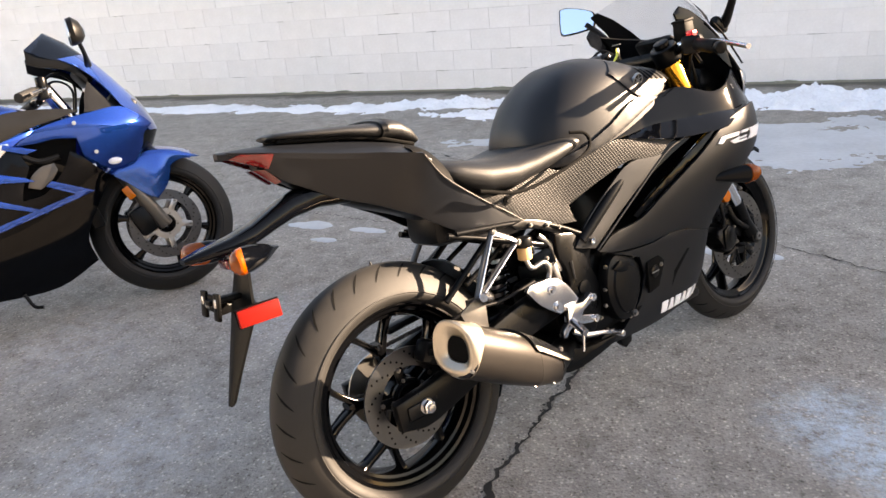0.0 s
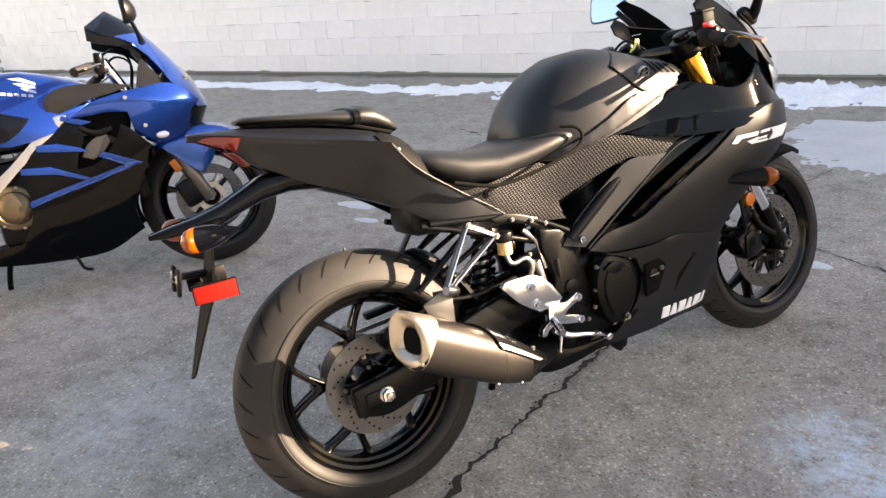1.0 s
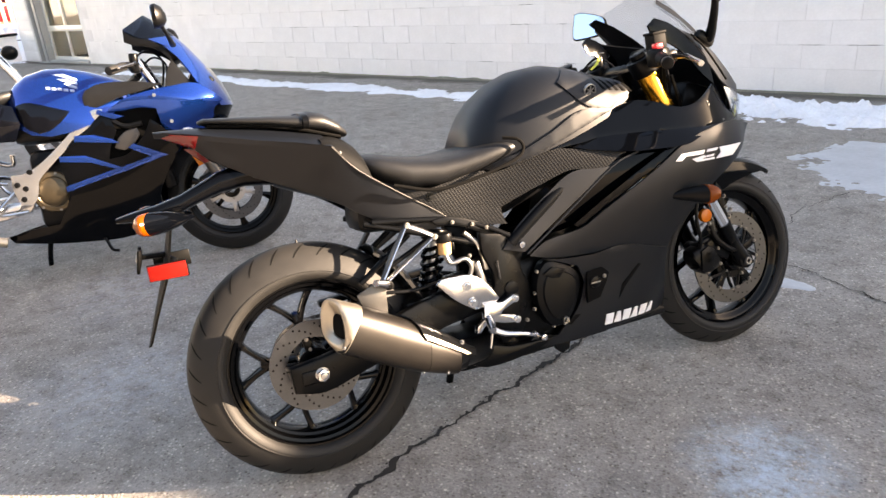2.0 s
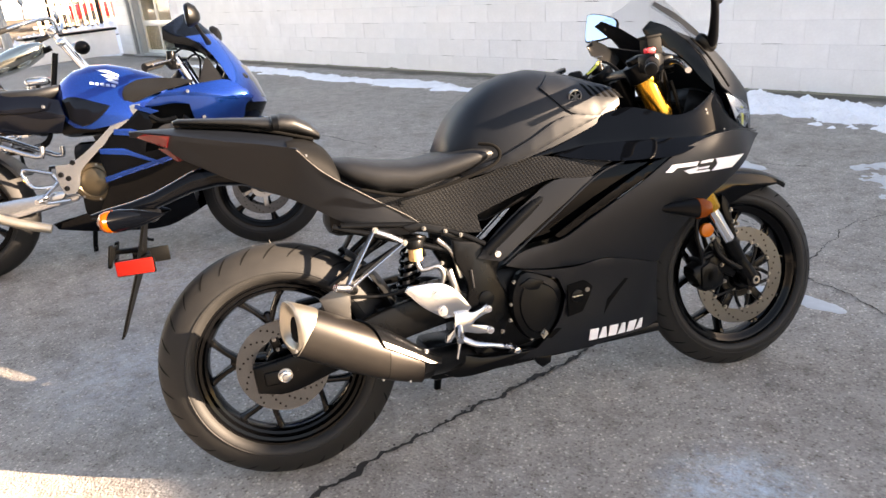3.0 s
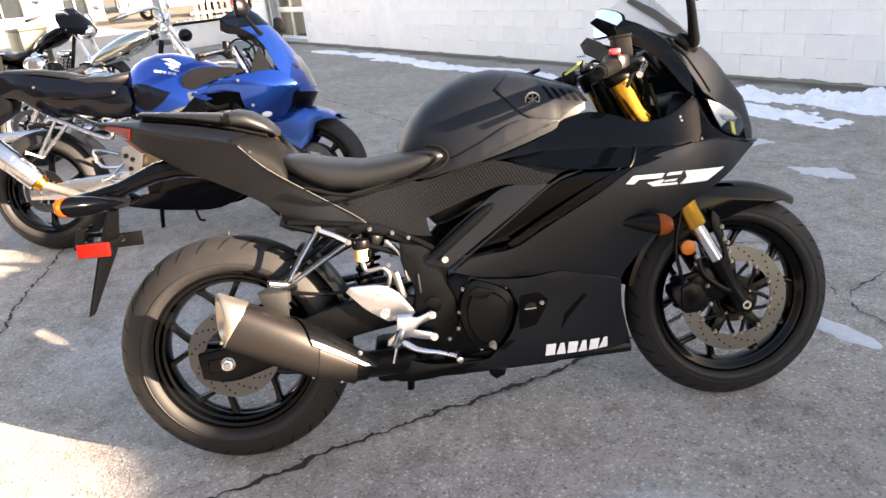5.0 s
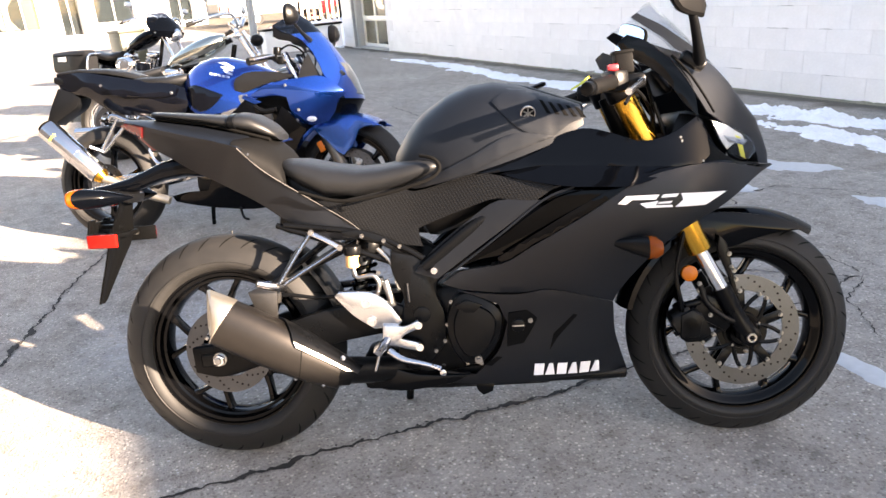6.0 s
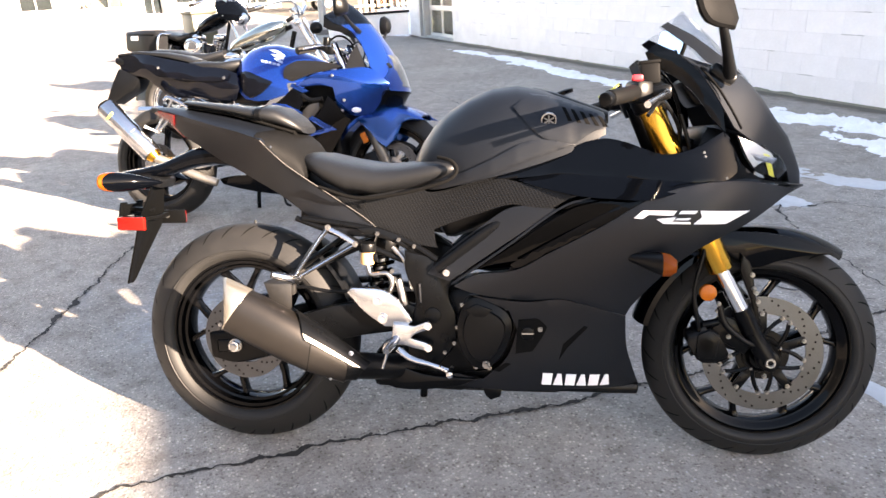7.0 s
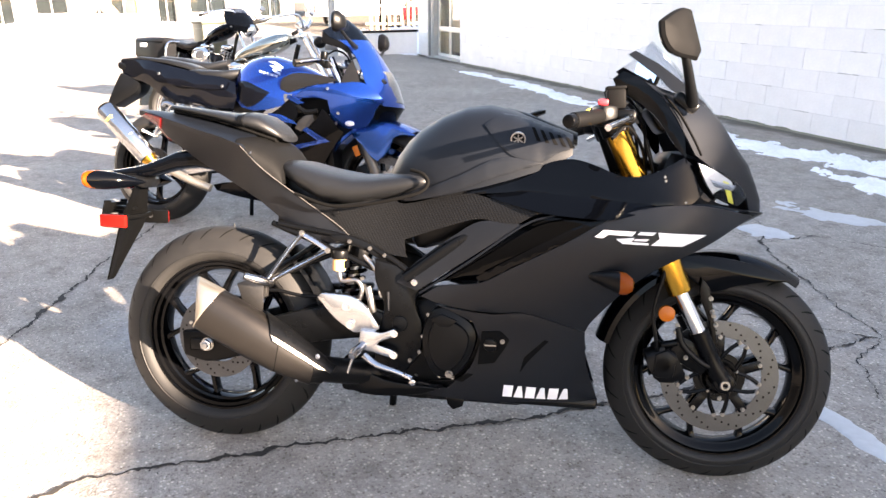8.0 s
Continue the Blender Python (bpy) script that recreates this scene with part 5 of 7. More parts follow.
        part("axle_clamp", rod((1.38, s * .080, .293), (1.38, s * .122, .293), .026, n=24, bevel=.003), M_FRAME, fork)
        part("reflector", rod((1.225, s * .122, .468), (1.225, s * .138, .468), .0205, n=28, bevel=.003), M_AMBERREF, fork)
    part("front_axle", rod((1.38, -.13, .293), (1.38, .13, .293), .007, n=20, bevel=.002), M_FRAME, BLACK)
    part("front_axle_nut", lathe([(-.136, .007), (-.136, .012), (-.120, .014), (-.120, .007)], 24, (1.38, 0, .293)), M_STEEL, BLACK)
    for z, x in ((.925, 1.088), (.72, 1.175)):
        part("triple_clamp", box((.07, .25, .032), pose(x, 0, z, 0, 23), .012), M_FRAME, BLACK)
    part("steering_head", rod((1.06, 0, .925), (1.15, 0, .70), .026), M_FRAME, BLACK)
    # caliper, its bolts and hoses
    cal = part("front_caliper", loft([section(x, -.088, z, .030, h, 4, 24, 28) for x, z, h in ((1.196, .318, .026), (1.204, .320, .040), (1.232, .326, .046), (1.262, .333, .042), (1.272, .336, .028))]), M_ENGINE, BLACK, sharp=30)
    part("caliper_cover", plate([(1.205, .300), (1.252, .300), (1.262, .352), (1.235, .372), (1.208, .360)], -.124, -.116, .003), M_ENGINE, cal)
    part("caliper_lug", rod((1.262, -.098, .388), (1.222, -.098, .378), .010, n=14, bevel=.002), M_FRAME, cal)
    for k in range(4):
        part("caliper_fin", box((.012, .030, .004), pose(1.200, -.098, .305 + .013 * k, 0, -20), .001), M_ENGINE, cal)
    part("caliper_bridge", box((.03, .075, .03), pose(1.222, -.075, .362, 0, 62), .008), M_ENGINE, cal)
    part("caliper_piston", rod((1.228, -.116, .335), (1.228, -.124, .335), .022, n=24, bevel=.003), M_ENGINE, cal)
    part("caliper_bracket", plate([(1.245, .37), (1.275, .405), (1.315, .385), (1.345, .330), (1.325, .305), (1.275, .335), (1.255, .32)], -.105, -.092, .003), M_FRAME, BLACK)
    for x, z in ((1.285, .352), (1.256, .418), (1.258, .436), (1.262, .408), (1.292, .300), (1.375, .25), (1.345, .465)):
        part("caliper_bolt", bolt((x, -.107, z), .0058), M_BOLT, cal)
    part("brake_hose", tube([(1.15, -.115, .90), (1.185, -.115, .78), (1.22, -.12, .62), (1.195, -.125, .48), (1.205, -.125, .40), (1.215, -.105, .36)], .0055, 10, 6), M_PLASTIC, BLACK)
    part("brake_hose", tube([(1.26, -.11, .43), (1.275, -.115, .385), (1.32, -.12, .345), (1.345, -.118, .335)], .008, 10, 5), M_PLASTIC, BLACK)
    hubstar = part("disc_star", lathe([(-.064, .030), (-.064, .048), (-.056, .052), (-.056, .030)], 40, (1.38, 0, .293)), M_FRAME, BLACK)
    for k in range(5):
        a0 = radians(22 + 72 * k)
        for way in (-1, 1):
            rows = []
            for u in (0.0, .35, .7, 1.0):
                ang, r = a0 + way * radians(4 + 26 * u ** .8), .044 + .058 * u
                c = Vector((1.38 + r * math.cos(ang), -.060, .293 + r * math.sin(ang)))
                t = Vector((-math.sin(ang), 0, math.cos(ang)))
                rows.append([c + t * (.0065 * math.cos(q)) + Vector((0, .005 * math.sin(q), 0)) for q in (2 * math.pi * m / 8 for m in range(8))])
            part("star_arm", loft(rows), M_FRAME, hubstar)
    for k in range(5):
        for way in (-1, 1):
            a = radians(22 + 72 * k + way * 30)
            part("star_rivet", bolt((1.38 + .104 * math.cos(a), -.062, .293 + .104 * math.sin(a)), .0058), M_BOLT, hubstar)
    # mudguard, with its side tongue on the fork
    prof = [(-.068, .296), (-.066, .309), (-.050, .321), (-.02, .327), (.02, .327), (.050, .321), (.066, .309), (.068, .296), (.064, .296), (.062, .307), (.048, .317), (.02, .323), (-.02, .323), (-.048, .317), (-.062, .307), (-.064, .296)]
    fend = part("front_fender", lathe(prof, 36, (1.38, 0, .293), a0=56, a1=166), M_GLOSS, BLACK, "gloss black front mudguard")
    for s in SIDES:
        part("fender_tongue", plate([(1.355, .520), (1.325, .526), (1.225, .594), (1.245, .606), (1.30, .612), (1.40, .603), (1.47, .583), (1.535, .553), (1.47, .550), (1.40, .535)], s * .064, s * .070, .002), M_GLOSS, fend)
        part("fender_strut", plate([(1.315, .555), (1.336, .53), (1.354, .44), (1.372, .36), (1.358, .355), (1.340, .44), (1.312, .515)], s * .074, s * .086, .003), M_FRAME, BLACK)
        for x, z in ((1.345, .470), (1.357, .437), (1.34, .505)):
            part("strut_bolt", bolt((x, s * .087, z), .0060, (0, s, 0)), M_BOLT, BLACK)
    # turn signals
    for s in SIDES:
        sig = part("front_turn_signal", loft([section(x, s * y, z, hw, hh, 2.2, 20) for x, y, z, hw, hh in ((1.015, .225, .578, .006, .006), (1.04, .245, .577, .014, .014), (1.065, .268, .576, .020, .022), (1.090, .290, .574, .023, .027))]), M_PLASTIC, BLACK, "black turn signal with amber lens")
        part("amber_lens", loft([section(x, s * y, z, hw, hh, 2.2, 20) for x, y, z, hw, hh in ((1.086, .288, .574, .0235, .0275), (1.10, .298, .574, .022, .026), (1.113, .306, .574, .014, .016), (1.117, .308, .574, .004, .005))]), M_AMBER, sig)
    # bars, levers, switches
    for s in SIDES:
        bar = part("handlebar", tube([(1.095, s * .095, .935), (1.065, s * .17, .950), (1.02, s * .235, .950), (.962, s * .325, .938)], .0115, 14, 6), M_FRAME, BLACK)
        part("grip", rod((1.028, s * .225, .951), (.962, s * .325, .938), .0175, n=24, bevel=.003), M_COVER, bar, "black rubber grip")
        part("bar_end", rod((.964, s * .322, .938), (.951, s * .342, .935), .0155, n=20, bevel=.003), M_FRAME, bar)
        part("switch_box", box((.045, .055, .05), pose(1.040, s * .200, .953, 0, 0, -s * 28), .01), M_PLASTIC, bar)
        part("lever", tube([(1.10, s * .175, .952), (1.095, s * .235, .948), (1.062, s * .31, .935), (1.035, s * .365, .923)], [.010, .008, .0065, .0075], 10, 5), M_ALU, BLACK, "bare aluminium lever")
        part("lever_perch", box((.05, .05, .035), pose(1.09, s * .170, .952), .01), M_FRAME, BLACK)
    part("kill_switch", box((.024, .022, .014), pose(1.035, -.205, .984), .004), M_REDPLASTIC, BLACK, "red kill switch")
    res = part("brake_reservoir", box((.044, .042, .048), pose(1.068, -.160, .994, 0, -4), .006), M_COVER, BLACK)
    part("reservoir_lid", box((.047, .045, .008), pose(1.066, -.160, 1.020, 0, -4), .003), M_COVER, res)
    part("master_cylinder", rod((1.085, -.125, .952), (1.085, -.185, .955), .013, n=18, bevel=.003), M_ALU, BLACK)
    part("gauge", box((.03, .14, .08), pose(1.185, 0, .955, 0, -35), .015), M_PLASTIC, BLACK)
    part("cockpit_floor", box((.20, .18, .02), pose(1.19, 0, .83, 0, 20), .01), M_PLASTIC, BLACK)
    part("headlight_box", box((.16, .26, .12), pose(1.26, 0, .80, 0, 20), .03), M_PLASTIC, BLACK)
    for k, (y, z) in enumerate(((-.11, .955), (-.09, .97), (.10, .96), (-.13, .90))):
        part("cable", tube([(1.06, y * 1.6, z), (1.10, y * 1.2, z + .03), (1.15, y * .8, z - .04), (1.16, y * .6, z - .16)], .0045, 8, 6), M_PLASTIC, BLACK)
    key = part("ignition_key", box((.012, .004, .03), pose(1.02, .02, .970), .001), M_FRAME, BLACK)
    part("key_ring", tube([(1.02 + .012 * math.cos(a), .02 + .012 * math.sin(a), .995) for a in (k * math.pi / 6 for k in range(13))], .0012, 6, 2), M_STEEL, key)
    part("key_strap", tube([(1.020, .022, .985), (.995, .004, .966), (.965, -.006, .950)], [.003, .004, .003], 8, 4, flat=.25), M_YELLOW, key)
    # mirrors: angular heads turned towards the rider
    for s in SIDES:
        head = Matrix.Translation((1.192 if s > 0 else 1.176, s * (.312 if s > 0 else .288), 1.110 if s > 0 else 1.122)) @ pose(0, 0, 0, 0, 0, s * (30 if s > 0 else 48)) @ pose(0, 0, 0, 0, 14 if s > 0 else -8) @ Matrix.Scale(.90 if s > 0 else 1, 4)
        face = outline([(.066, .056), (.036, .057), (-.056, .022), (-.070, -.002), (-.062, -.040), (-.050, -.046), (.058, -.048), (.072, -.034)] if s > 0 else
                       [(-.046, .060), (-.018, .060), (.020, .044), (.056, .022), (.053, -.014), (.024, -.044), (-.062, -.052), (-.076, -.032), (-.060, .018)], 4, 50)
        rings = []
        for depth, k in ((0, .95), (.003, 1.0), (.008, .995), (.015, .90), (.020, .62), (.021, .2)):
            rings.append([head @ Vector((depth, s * p.x * k, p.y * k)) for p in face])
        stalk = part("mirror", loft(rings), M_COVER, BLACK, "black angular mirror on a short stalk", sharp=30)
        part("mirror_glass", loft([[head @ Vector((d, s * p.x * .92, p.y * .92)) for p in face] for d in (-.001, -.003)]), M_MIRROR, stalk)
        part("mirror_stalk", tube([(1.200, s * (.284 if s > 0 else .276), 1.088), (1.212, s * .258, 1.058), (1.226, s * .230, 1.020), (1.236, s * .206, .992), (1.238, s * .190, .980)], [.009, .0105, .012, .015, .018], 14, 5), M_PLASTIC, stalk)
        part("mirror_base", box((.062, .030, .030), pose(1.226, s * .190, .984, 0, 35), .010), M_PLASTIC, stalk)


def black_tail():
    arm = loft([section(x, 0, z, hw, hh, 3, 20) for x, z, hw, hh in ((.06, .790, .050, .030), (-.02, .815, .048, .030), (-.08, .821, .045, .028), (-.14, .813, .041, .026), (-.19, .796, .038, .023), (-.235, .780, .040, .021), (-.29, .771, .044, .017), (-.35, .767, .034, .012), (-.385, .765, .018, .006))])
    part("plate_arm", arm, M_GLOSS, BLACK, "gloss black tail arm", sharp=50)
    part("arm_step", box((.06, .085, .030), pose(-.262, 0, .752, 0, 20), .008), M_PLASTIC, BLACK)
    rows = []
    for x, z, hw in ((-.270, .745, .030), (-.288, .69, .046), (-.302, .645, .062), (-.314, .61, .060), (-.332, .565, .046), (-.352, .515, .032), (-.374, .458, .017), (-.378, .450, .010)):
        rows.append([Vector((x - .003 + .16 * abs(y), y, z)) for y in (-hw, -hw * .5, 0, hw * .5, hw)] + [Vector((x + .003 + .16 * abs(y), y, z)) for y in (hw, hw * .5, 0, -hw * .5, -hw)])
    part("mud_blade", loft(rows), M_BLADE, BLACK, "pointed black plastic mud blade", sharp=25)
    part("plate_light", box((.02, .05, .02), pose(-.30, 0, .735), .005), M_RED, BLACK)
    bracket = part("plate_bracket", box((.006, .085, .034), pose(-.352, .0, .668, 0, 12), .002), M_BLADE, BLACK)
    part("bracket_stay", box((.075, .030, .012), pose(-.325, 0, .668, 0, 4), .003), M_BLADE, bracket)
    for y in (.040, -.040):
        part("bracket_tab", box((.008, .030, .056), pose(-.356, y, .664, 0, 12), .003), M_BLADE, bracket)
        part("tab_slot", box((.010, .014, .018), pose(-.356, y, .672, 0, 12), .003), M_STEEL, bracket)
    part("bracket_bolt", bolt((-.356, .015, .665), .009, (-1, 0, 0)), M_STEEL, bracket)
    for s in SIDES:
        m = pose(-.297 + (.012 if s > 0 else 0), s * .098, .637, 0, 0, s * 8)
        ref = part("rear_reflector", box((.085, .012, .035), m, .002), M_REFLECT, BLACK, "rectangular red reflector")
        part("reflector_frame", box((.090, .006, .040), m @ pose(0, -s * .008, 0), .002), M_BLADE, ref)
        part("reflector_stay", box((.10, .014, .014), pose(-.285, s * .045, .645, 0, 0, -s * 80), .004), M_BLADE, ref)
        part("reflector_nut", bolt((-.292, s * .086, .640), .007, (0, -s, 0)), M_STEEL, ref)
    for s in SIDES:
        a, b = Vector((-.336, s * .158, .755)), Vector((-.212, s * .070, .748))
        axis = (b - a).normalized()
        flank = axis.cross(Vector((0, 0, 1))).normalized()

        def egg(u, w, h, cant=0.0):
            return [a + (b - a) * (u + s * cant * math.cos(t)) + flank * w * math.cos(t) + Vector((0, 0, h * math.sin(t))) for t in (2 * math.pi * k / 24 for k in range(24))]
        sig = part("rear_turn_signal", loft([egg(*v) for v in ((.22, .0243, .0262, .22), (.32, .0243, .0262, .15), (.50, .0218, .0232, .05), (.65, .0165, .0180), (.85, .008, .009), (1.0, .002, .002))]), M_GLOSS, BLACK, "black turn signal with amber lens")
        part("amber_lens", loft([egg(*v) for v in ((.215, .0246, .0265, .22), (.11, .0240, .0258, .17), (.02, .0205, .0222, .10), (-.04, .0130, .0142, .04), (-.062, .003, .003))]), M_AMBER, sig)
        part("signal_stalk", tube([(-.268, s * .105, .748), (-.262, s * .06, .750), (-.25, s * .02, .752)], [.012, .010, .012], 12, 4), M_PLASTIC, sig)


black_running_gear()
black_exhaust()
black_rear_sets()
black_frame_engine()
black_body()
black_front()
black_tail()


def settle(bike, turn, names):
    """Brings the side parts into line with the leaning middle: the right ones by turn, the left ones by its mirror image."""
    flip = Matrix.Diagonal((1, -1, 1, 1))
    for ob in bike.children:
        if ob.name.split(".")[0] in names:
            continue
        ys = [v.co.y for v in ob.data.vertices]
        mid = (min(ys) + max(ys)) / 2
        if mid < -.03:
            ob.matrix_basis = turn @ ob.matrix_basis
        elif mid > .03:
            ob.matrix_basis = flip @ turn @ flip @ ob.matrix_basis


settle(BLACK, pose(-.0016, -.0047, -.0010, 1.899, -.172, .781), {"tail_side_panel", "seat_side_cover", "tank_cover", "knee_wing", "mirror", "rear_turn_signal", "rear_reflector", "cockpit_side", "headlight", "screen_trim", "fork_leg"})


# ---- the blue sport motorcycle ----
BLUE = thing("motorcycle", "blue and black sport motorcycle with silver frame, leaning on its stand", "motorcycle", Matrix.Translation((-2.49, -0.125, 0.0)) @ pose(0, 0, 0, 0, 0, 54.3) @ pose(0, 0, 0, -12))
BLUE_WIDTH = Spread([(.9, .73, .185), (1.14, .75, .225), (1.33, .75, .215), (1.41, .70, .165), (1.25, .6, .225), (.75, .6, .175), (1.1, .35, .185), (.93, .17, .14), (.6, .2, .13), (.7, .4, .175),
                     (-.3, .9, .03), (.1, .85, .085), (.4, .75, .125), (.0, .78, .07), (.40, .65, .12), (1.20, .52, .215)])


def bowed(rows, n=20, thick=.004, px=2.0, pz=1.7):
    """A bowed sheet from rows of a middle point and a side point."""
    bm = bmesh.new()
    vs = []
    for (cx, cz), (sx, sy, sz) in rows:
        vs.append([bm.verts.new((cx + (sx - cx) * abs(u) ** px, sy * u, cz + (sz - cz) * abs(u) ** pz)) for u in (2 * k / n - 1 for k in range(n + 1))])
    for a, b in zip(vs, vs[1:]):
        for k in range(n):
            bm.faces.new((a[k], a[k + 1], b[k + 1], b[k]))
    bmesh.ops.recalc_face_normals(bm, faces=bm.faces)
    bmesh.ops.solidify(bm, geom=bm.faces[:], thickness=thick)
    return bm


UP_WIDTH = Spread([(.90, .72, .195), (1.02, .775, .225), (1.12, .78, .240), (1.12, .66, .232), (1.23, .77, .250), (1.23, .58, .225), (1.33, .79, .222), (1.33, .74, .232), (1.33, .60, .205), (1.40, .72, .190), (1.43, .71, .160)])
TAIL_ROUND = Spread([(-.267, .923, .02), (-.24, .83, .03), (-.05, .905, .075), (-.05, .85, .098), (-.05, .79, .07), (.1, .88, .090), (.1, .80, .118), (.1, .69, .07), (.3, .85, .11), (.3, .77, .138), (.3, .67, .09), (.53, .80, .125), (.53, .72, .145), (.53, .66, .115)])
BLUE_TANK = [(.50, .840, .74, .060), (.515, .872, .725, .090), (.55, .908, .70, .120), (.60, .938, .665, .148), (.68, .956, .650, .168), (.76, .952, .657, .178), (.85, .928, .680, .176), (.95, .890, .72, .158), (1.02, .857, .76, .12), (1.04, .84, .785, .08)]


def blue_tank_half(x, z):
    xs = [t[0] for t in BLUE_TANK]
    zt, zb, w = (float(np.interp(x, xs, [t[k] for t in BLUE_TANK])) for k in (1, 2, 3))
    u = min(max((z - zb) / (zt - zb), 0), .985)
    return w * (1 - u ** 2.3) ** (1 / 2.3)


def blue_bike():
    B, w = BLUE, BLUE_WIDTH
    B_TANK = part("fuel_tank", loft([arch(*t, p=2.3, n=60) for t in BLUE_TANK]), M_BLUE, B, "glossy metallic blue fuel tank", sharp=60)
    wheel("rear_wheel", (0, 0, .314), .314, .180, .222, B, 6, .110, -.075, twist=.4, grooves=False, spoke_w=.026)
    wheel("front_wheel", (1.388, 0, .300), .300, .120, .222, B, 6, .148, -.062, True, twist=.7, carrier=M_STEEL, grooves=False, spoke_w=.026)
    for s in SIDES:
        part("fork_leg", rod((1.385, s * .095, .295), (1.262, s * .095, .560), .029, n=24, bevel=.003), M_FORKGREY, B, "grey-brown lower fork leg")
        part("fork_tube", rod((1.262, s * .095, .560), (1.085, s * .095, .94), .021, n=20), M_CHROME, B)
        part("fork_reflector", box((.030, .008, .055), pose(1.268, s * .150, .464, 0, -25), .003), M_AMBERREF, B)
        part("front_caliper", box((.075, .05, .12), pose(1.300, s * .085, .335, 0, -20), .014), M_ENGINE, B)
        part("swingarm", plate([(-.05, .345), (-.05, .275), (.14, .268), (.46, .321), (.50, .38), (.27, .372), (.07, .35)], s * .105, s * .135, .006), M_ALU, B, "silver aluminium swingarm")
        part("axle_nut", rod((0, s * .135, .314), (0, s * .148, .314), .016, n=6), M_STEEL, B)
        # frame spar and pivot plate
        spar = part("frame_spar", shell([(.905, .742), (.855, .738), (.738, .640), (.623, .549), (.544, .507), (.482, .505), (.480, .44), (.500, .370), (.545, .366), (.570, .395), (.590, .465), (.640, .515), (.745, .600), (.850, .680), (.905, .722)], lambda x, z: .152 + .025 * x, s, .02, .03), M_ALU, B, "silver aluminium frame spar")
        for x, z in ((.515, .395), (.50, .46), (.56, .51), (.53, .44)):
            part("frame_bolt", bolt((x, s * .166, z), .012, (0, s, 0)), M_FRAME, spar)
        peg = bmesh.new()
        tube([(.43, s * .13, .60), (.40, s * .132, .555), (.149, s * .135, .669), (.10, s * .135, .66)], .013, 10, 4, peg)
        tube([(.211, s * .137, .64), (.057, s * .145, .485)], .010, 10, 1, peg)
        tube([(.149, s * .137, .66), (.05, s * .145, .50)], .010, 10, 1, peg)
        part("subframe_rail", peg, M_ALU, B, "white-silver subframe with rear peg bracket")
        part("rear_peg", rod((.057, s * .14, .485), (.005, s * .19, .52), .010, n=12), M_ALU, B)
        ft = bmesh.new()
        tube([(.46, s * .15, .47), (.34, s * .165, .50), (.37, s * .17, .42), (.46, s * .155, .41)], .009, 8, 4, ft)
        tube([(.48, s * .15, .43), (.40, s * .17, .345), (.52, s * .16, .34)], .009, 8, 4, ft)
        part("footpeg_bracket", ft, M_ALU, B)
        part("footpeg", rod((.42, s * .165, .36), (.40, s * .24, .35), .011, n=12), M_ALU, B)
        # fairing: a crease runs along it to the nose
        def creased(x, z):
            d = z - (.768 - .16 * max(0, x - 1.12))
            return UP_WIDTH(x, z) + .010 - .26 * math.sqrt(d * d + .0002)
        up = part("upper_fairing", shell([(.925, .727), (.965, .750), (1.017, .774), (1.123, .793), (1.22, .802), (1.32, .806), (1.385, .762), (1.425, .722), (1.400, .702), (1.383, .687), (1.366, .639), (1.326, .590), (1.25, .575), (1.196, .586), (1.145, .630), (1.136, .714), (1.062, .726), (.990, .722)], creased, s, .006, .014), M_BLUE, B, "glossy metallic blue upper fairing", sharp=40)
        part("white_signal", blob((1.248, s * (creased(1.248, .602) + .004), .602), (.026, .012, .014)), M_WHITE, up)
        for x, z in ((1.14, .77), (1.19, .65), (1.17, .60)):
            part("fairing_bolt", bolt((x, s * (creased(x, z) + .001), z), .008, (0, s, 0)), M_STEEL, up)
        low = part("lower_fairing", shell([(.738, .606), (.83, .665), (.900, .721), (.922, .722), (.950, .640), (.908, .565), (.895, .520), (.972, .530), (1.03, .575), (1.072, .622), (1.10, .672), (1.137, .640), (1.197, .568), (1.22, .555), (1.18, .50), (1.096, .373), (1.075, .312), (1.089, .230), (.927, .160), (.70, .165), (.552, .182), (.42, .205), (.40, .235), (.50, .255), (.628, .262), (.700, .393), (.684, .521)], w, s, .006, .03, -.003), M_GLOSS, B, "gloss black lower fairing with blue stripes")
        for pts in ([(.690, .535), (.814, .516), (.945, .462), (.966, .456), (.945, .475), (.80, .548), (.69, .56)], [(.693, .400), (.788, .424), (.945, .457), (1.146, .505), (1.008, .574), (.985, .558), (1.075, .508), (.94, .478), (.79, .447), (.693, .425)],
                    [(.770, .640), (.848, .634), (.927, .604), (.955, .584), (.84, .602), (.765, .615)], [(.887, .740), (.993, .698), (.952, .690), (.878, .722)]):
            part("blue_stripe", shell(pts, w, s, .003, .02, .002, round_it=False), M_BLUE, low)
        # Black sheet behind the fairing opening; its colour stands in for the shade inside.
        duct = part("duct_shade_sheet", shell([(.905, .728), (1.06, .730), (1.135, .715), (1.12, .66), (1.072, .605), (.985, .520), (.885, .510), (.895, .57), (.935, .64)], w, s, .006, .02, -.045), M_DARK, low)
        part("duct_plate", shell([(.925, .566), (.945, .602), (.985, .632), (1.035, .640), (1.042, .612), (1.01, .575), (.965, .550)], w, s, .010, .012, -.024), M_GREYMETAL, duct, "grey metal plate in the fairing opening")
        part("duct_stay", tube([(.92, s * .175, .70), (.985, s * .185, .655), (1.06, s * .19, .66)], .012, 8, 4), M_FRAME, duct)
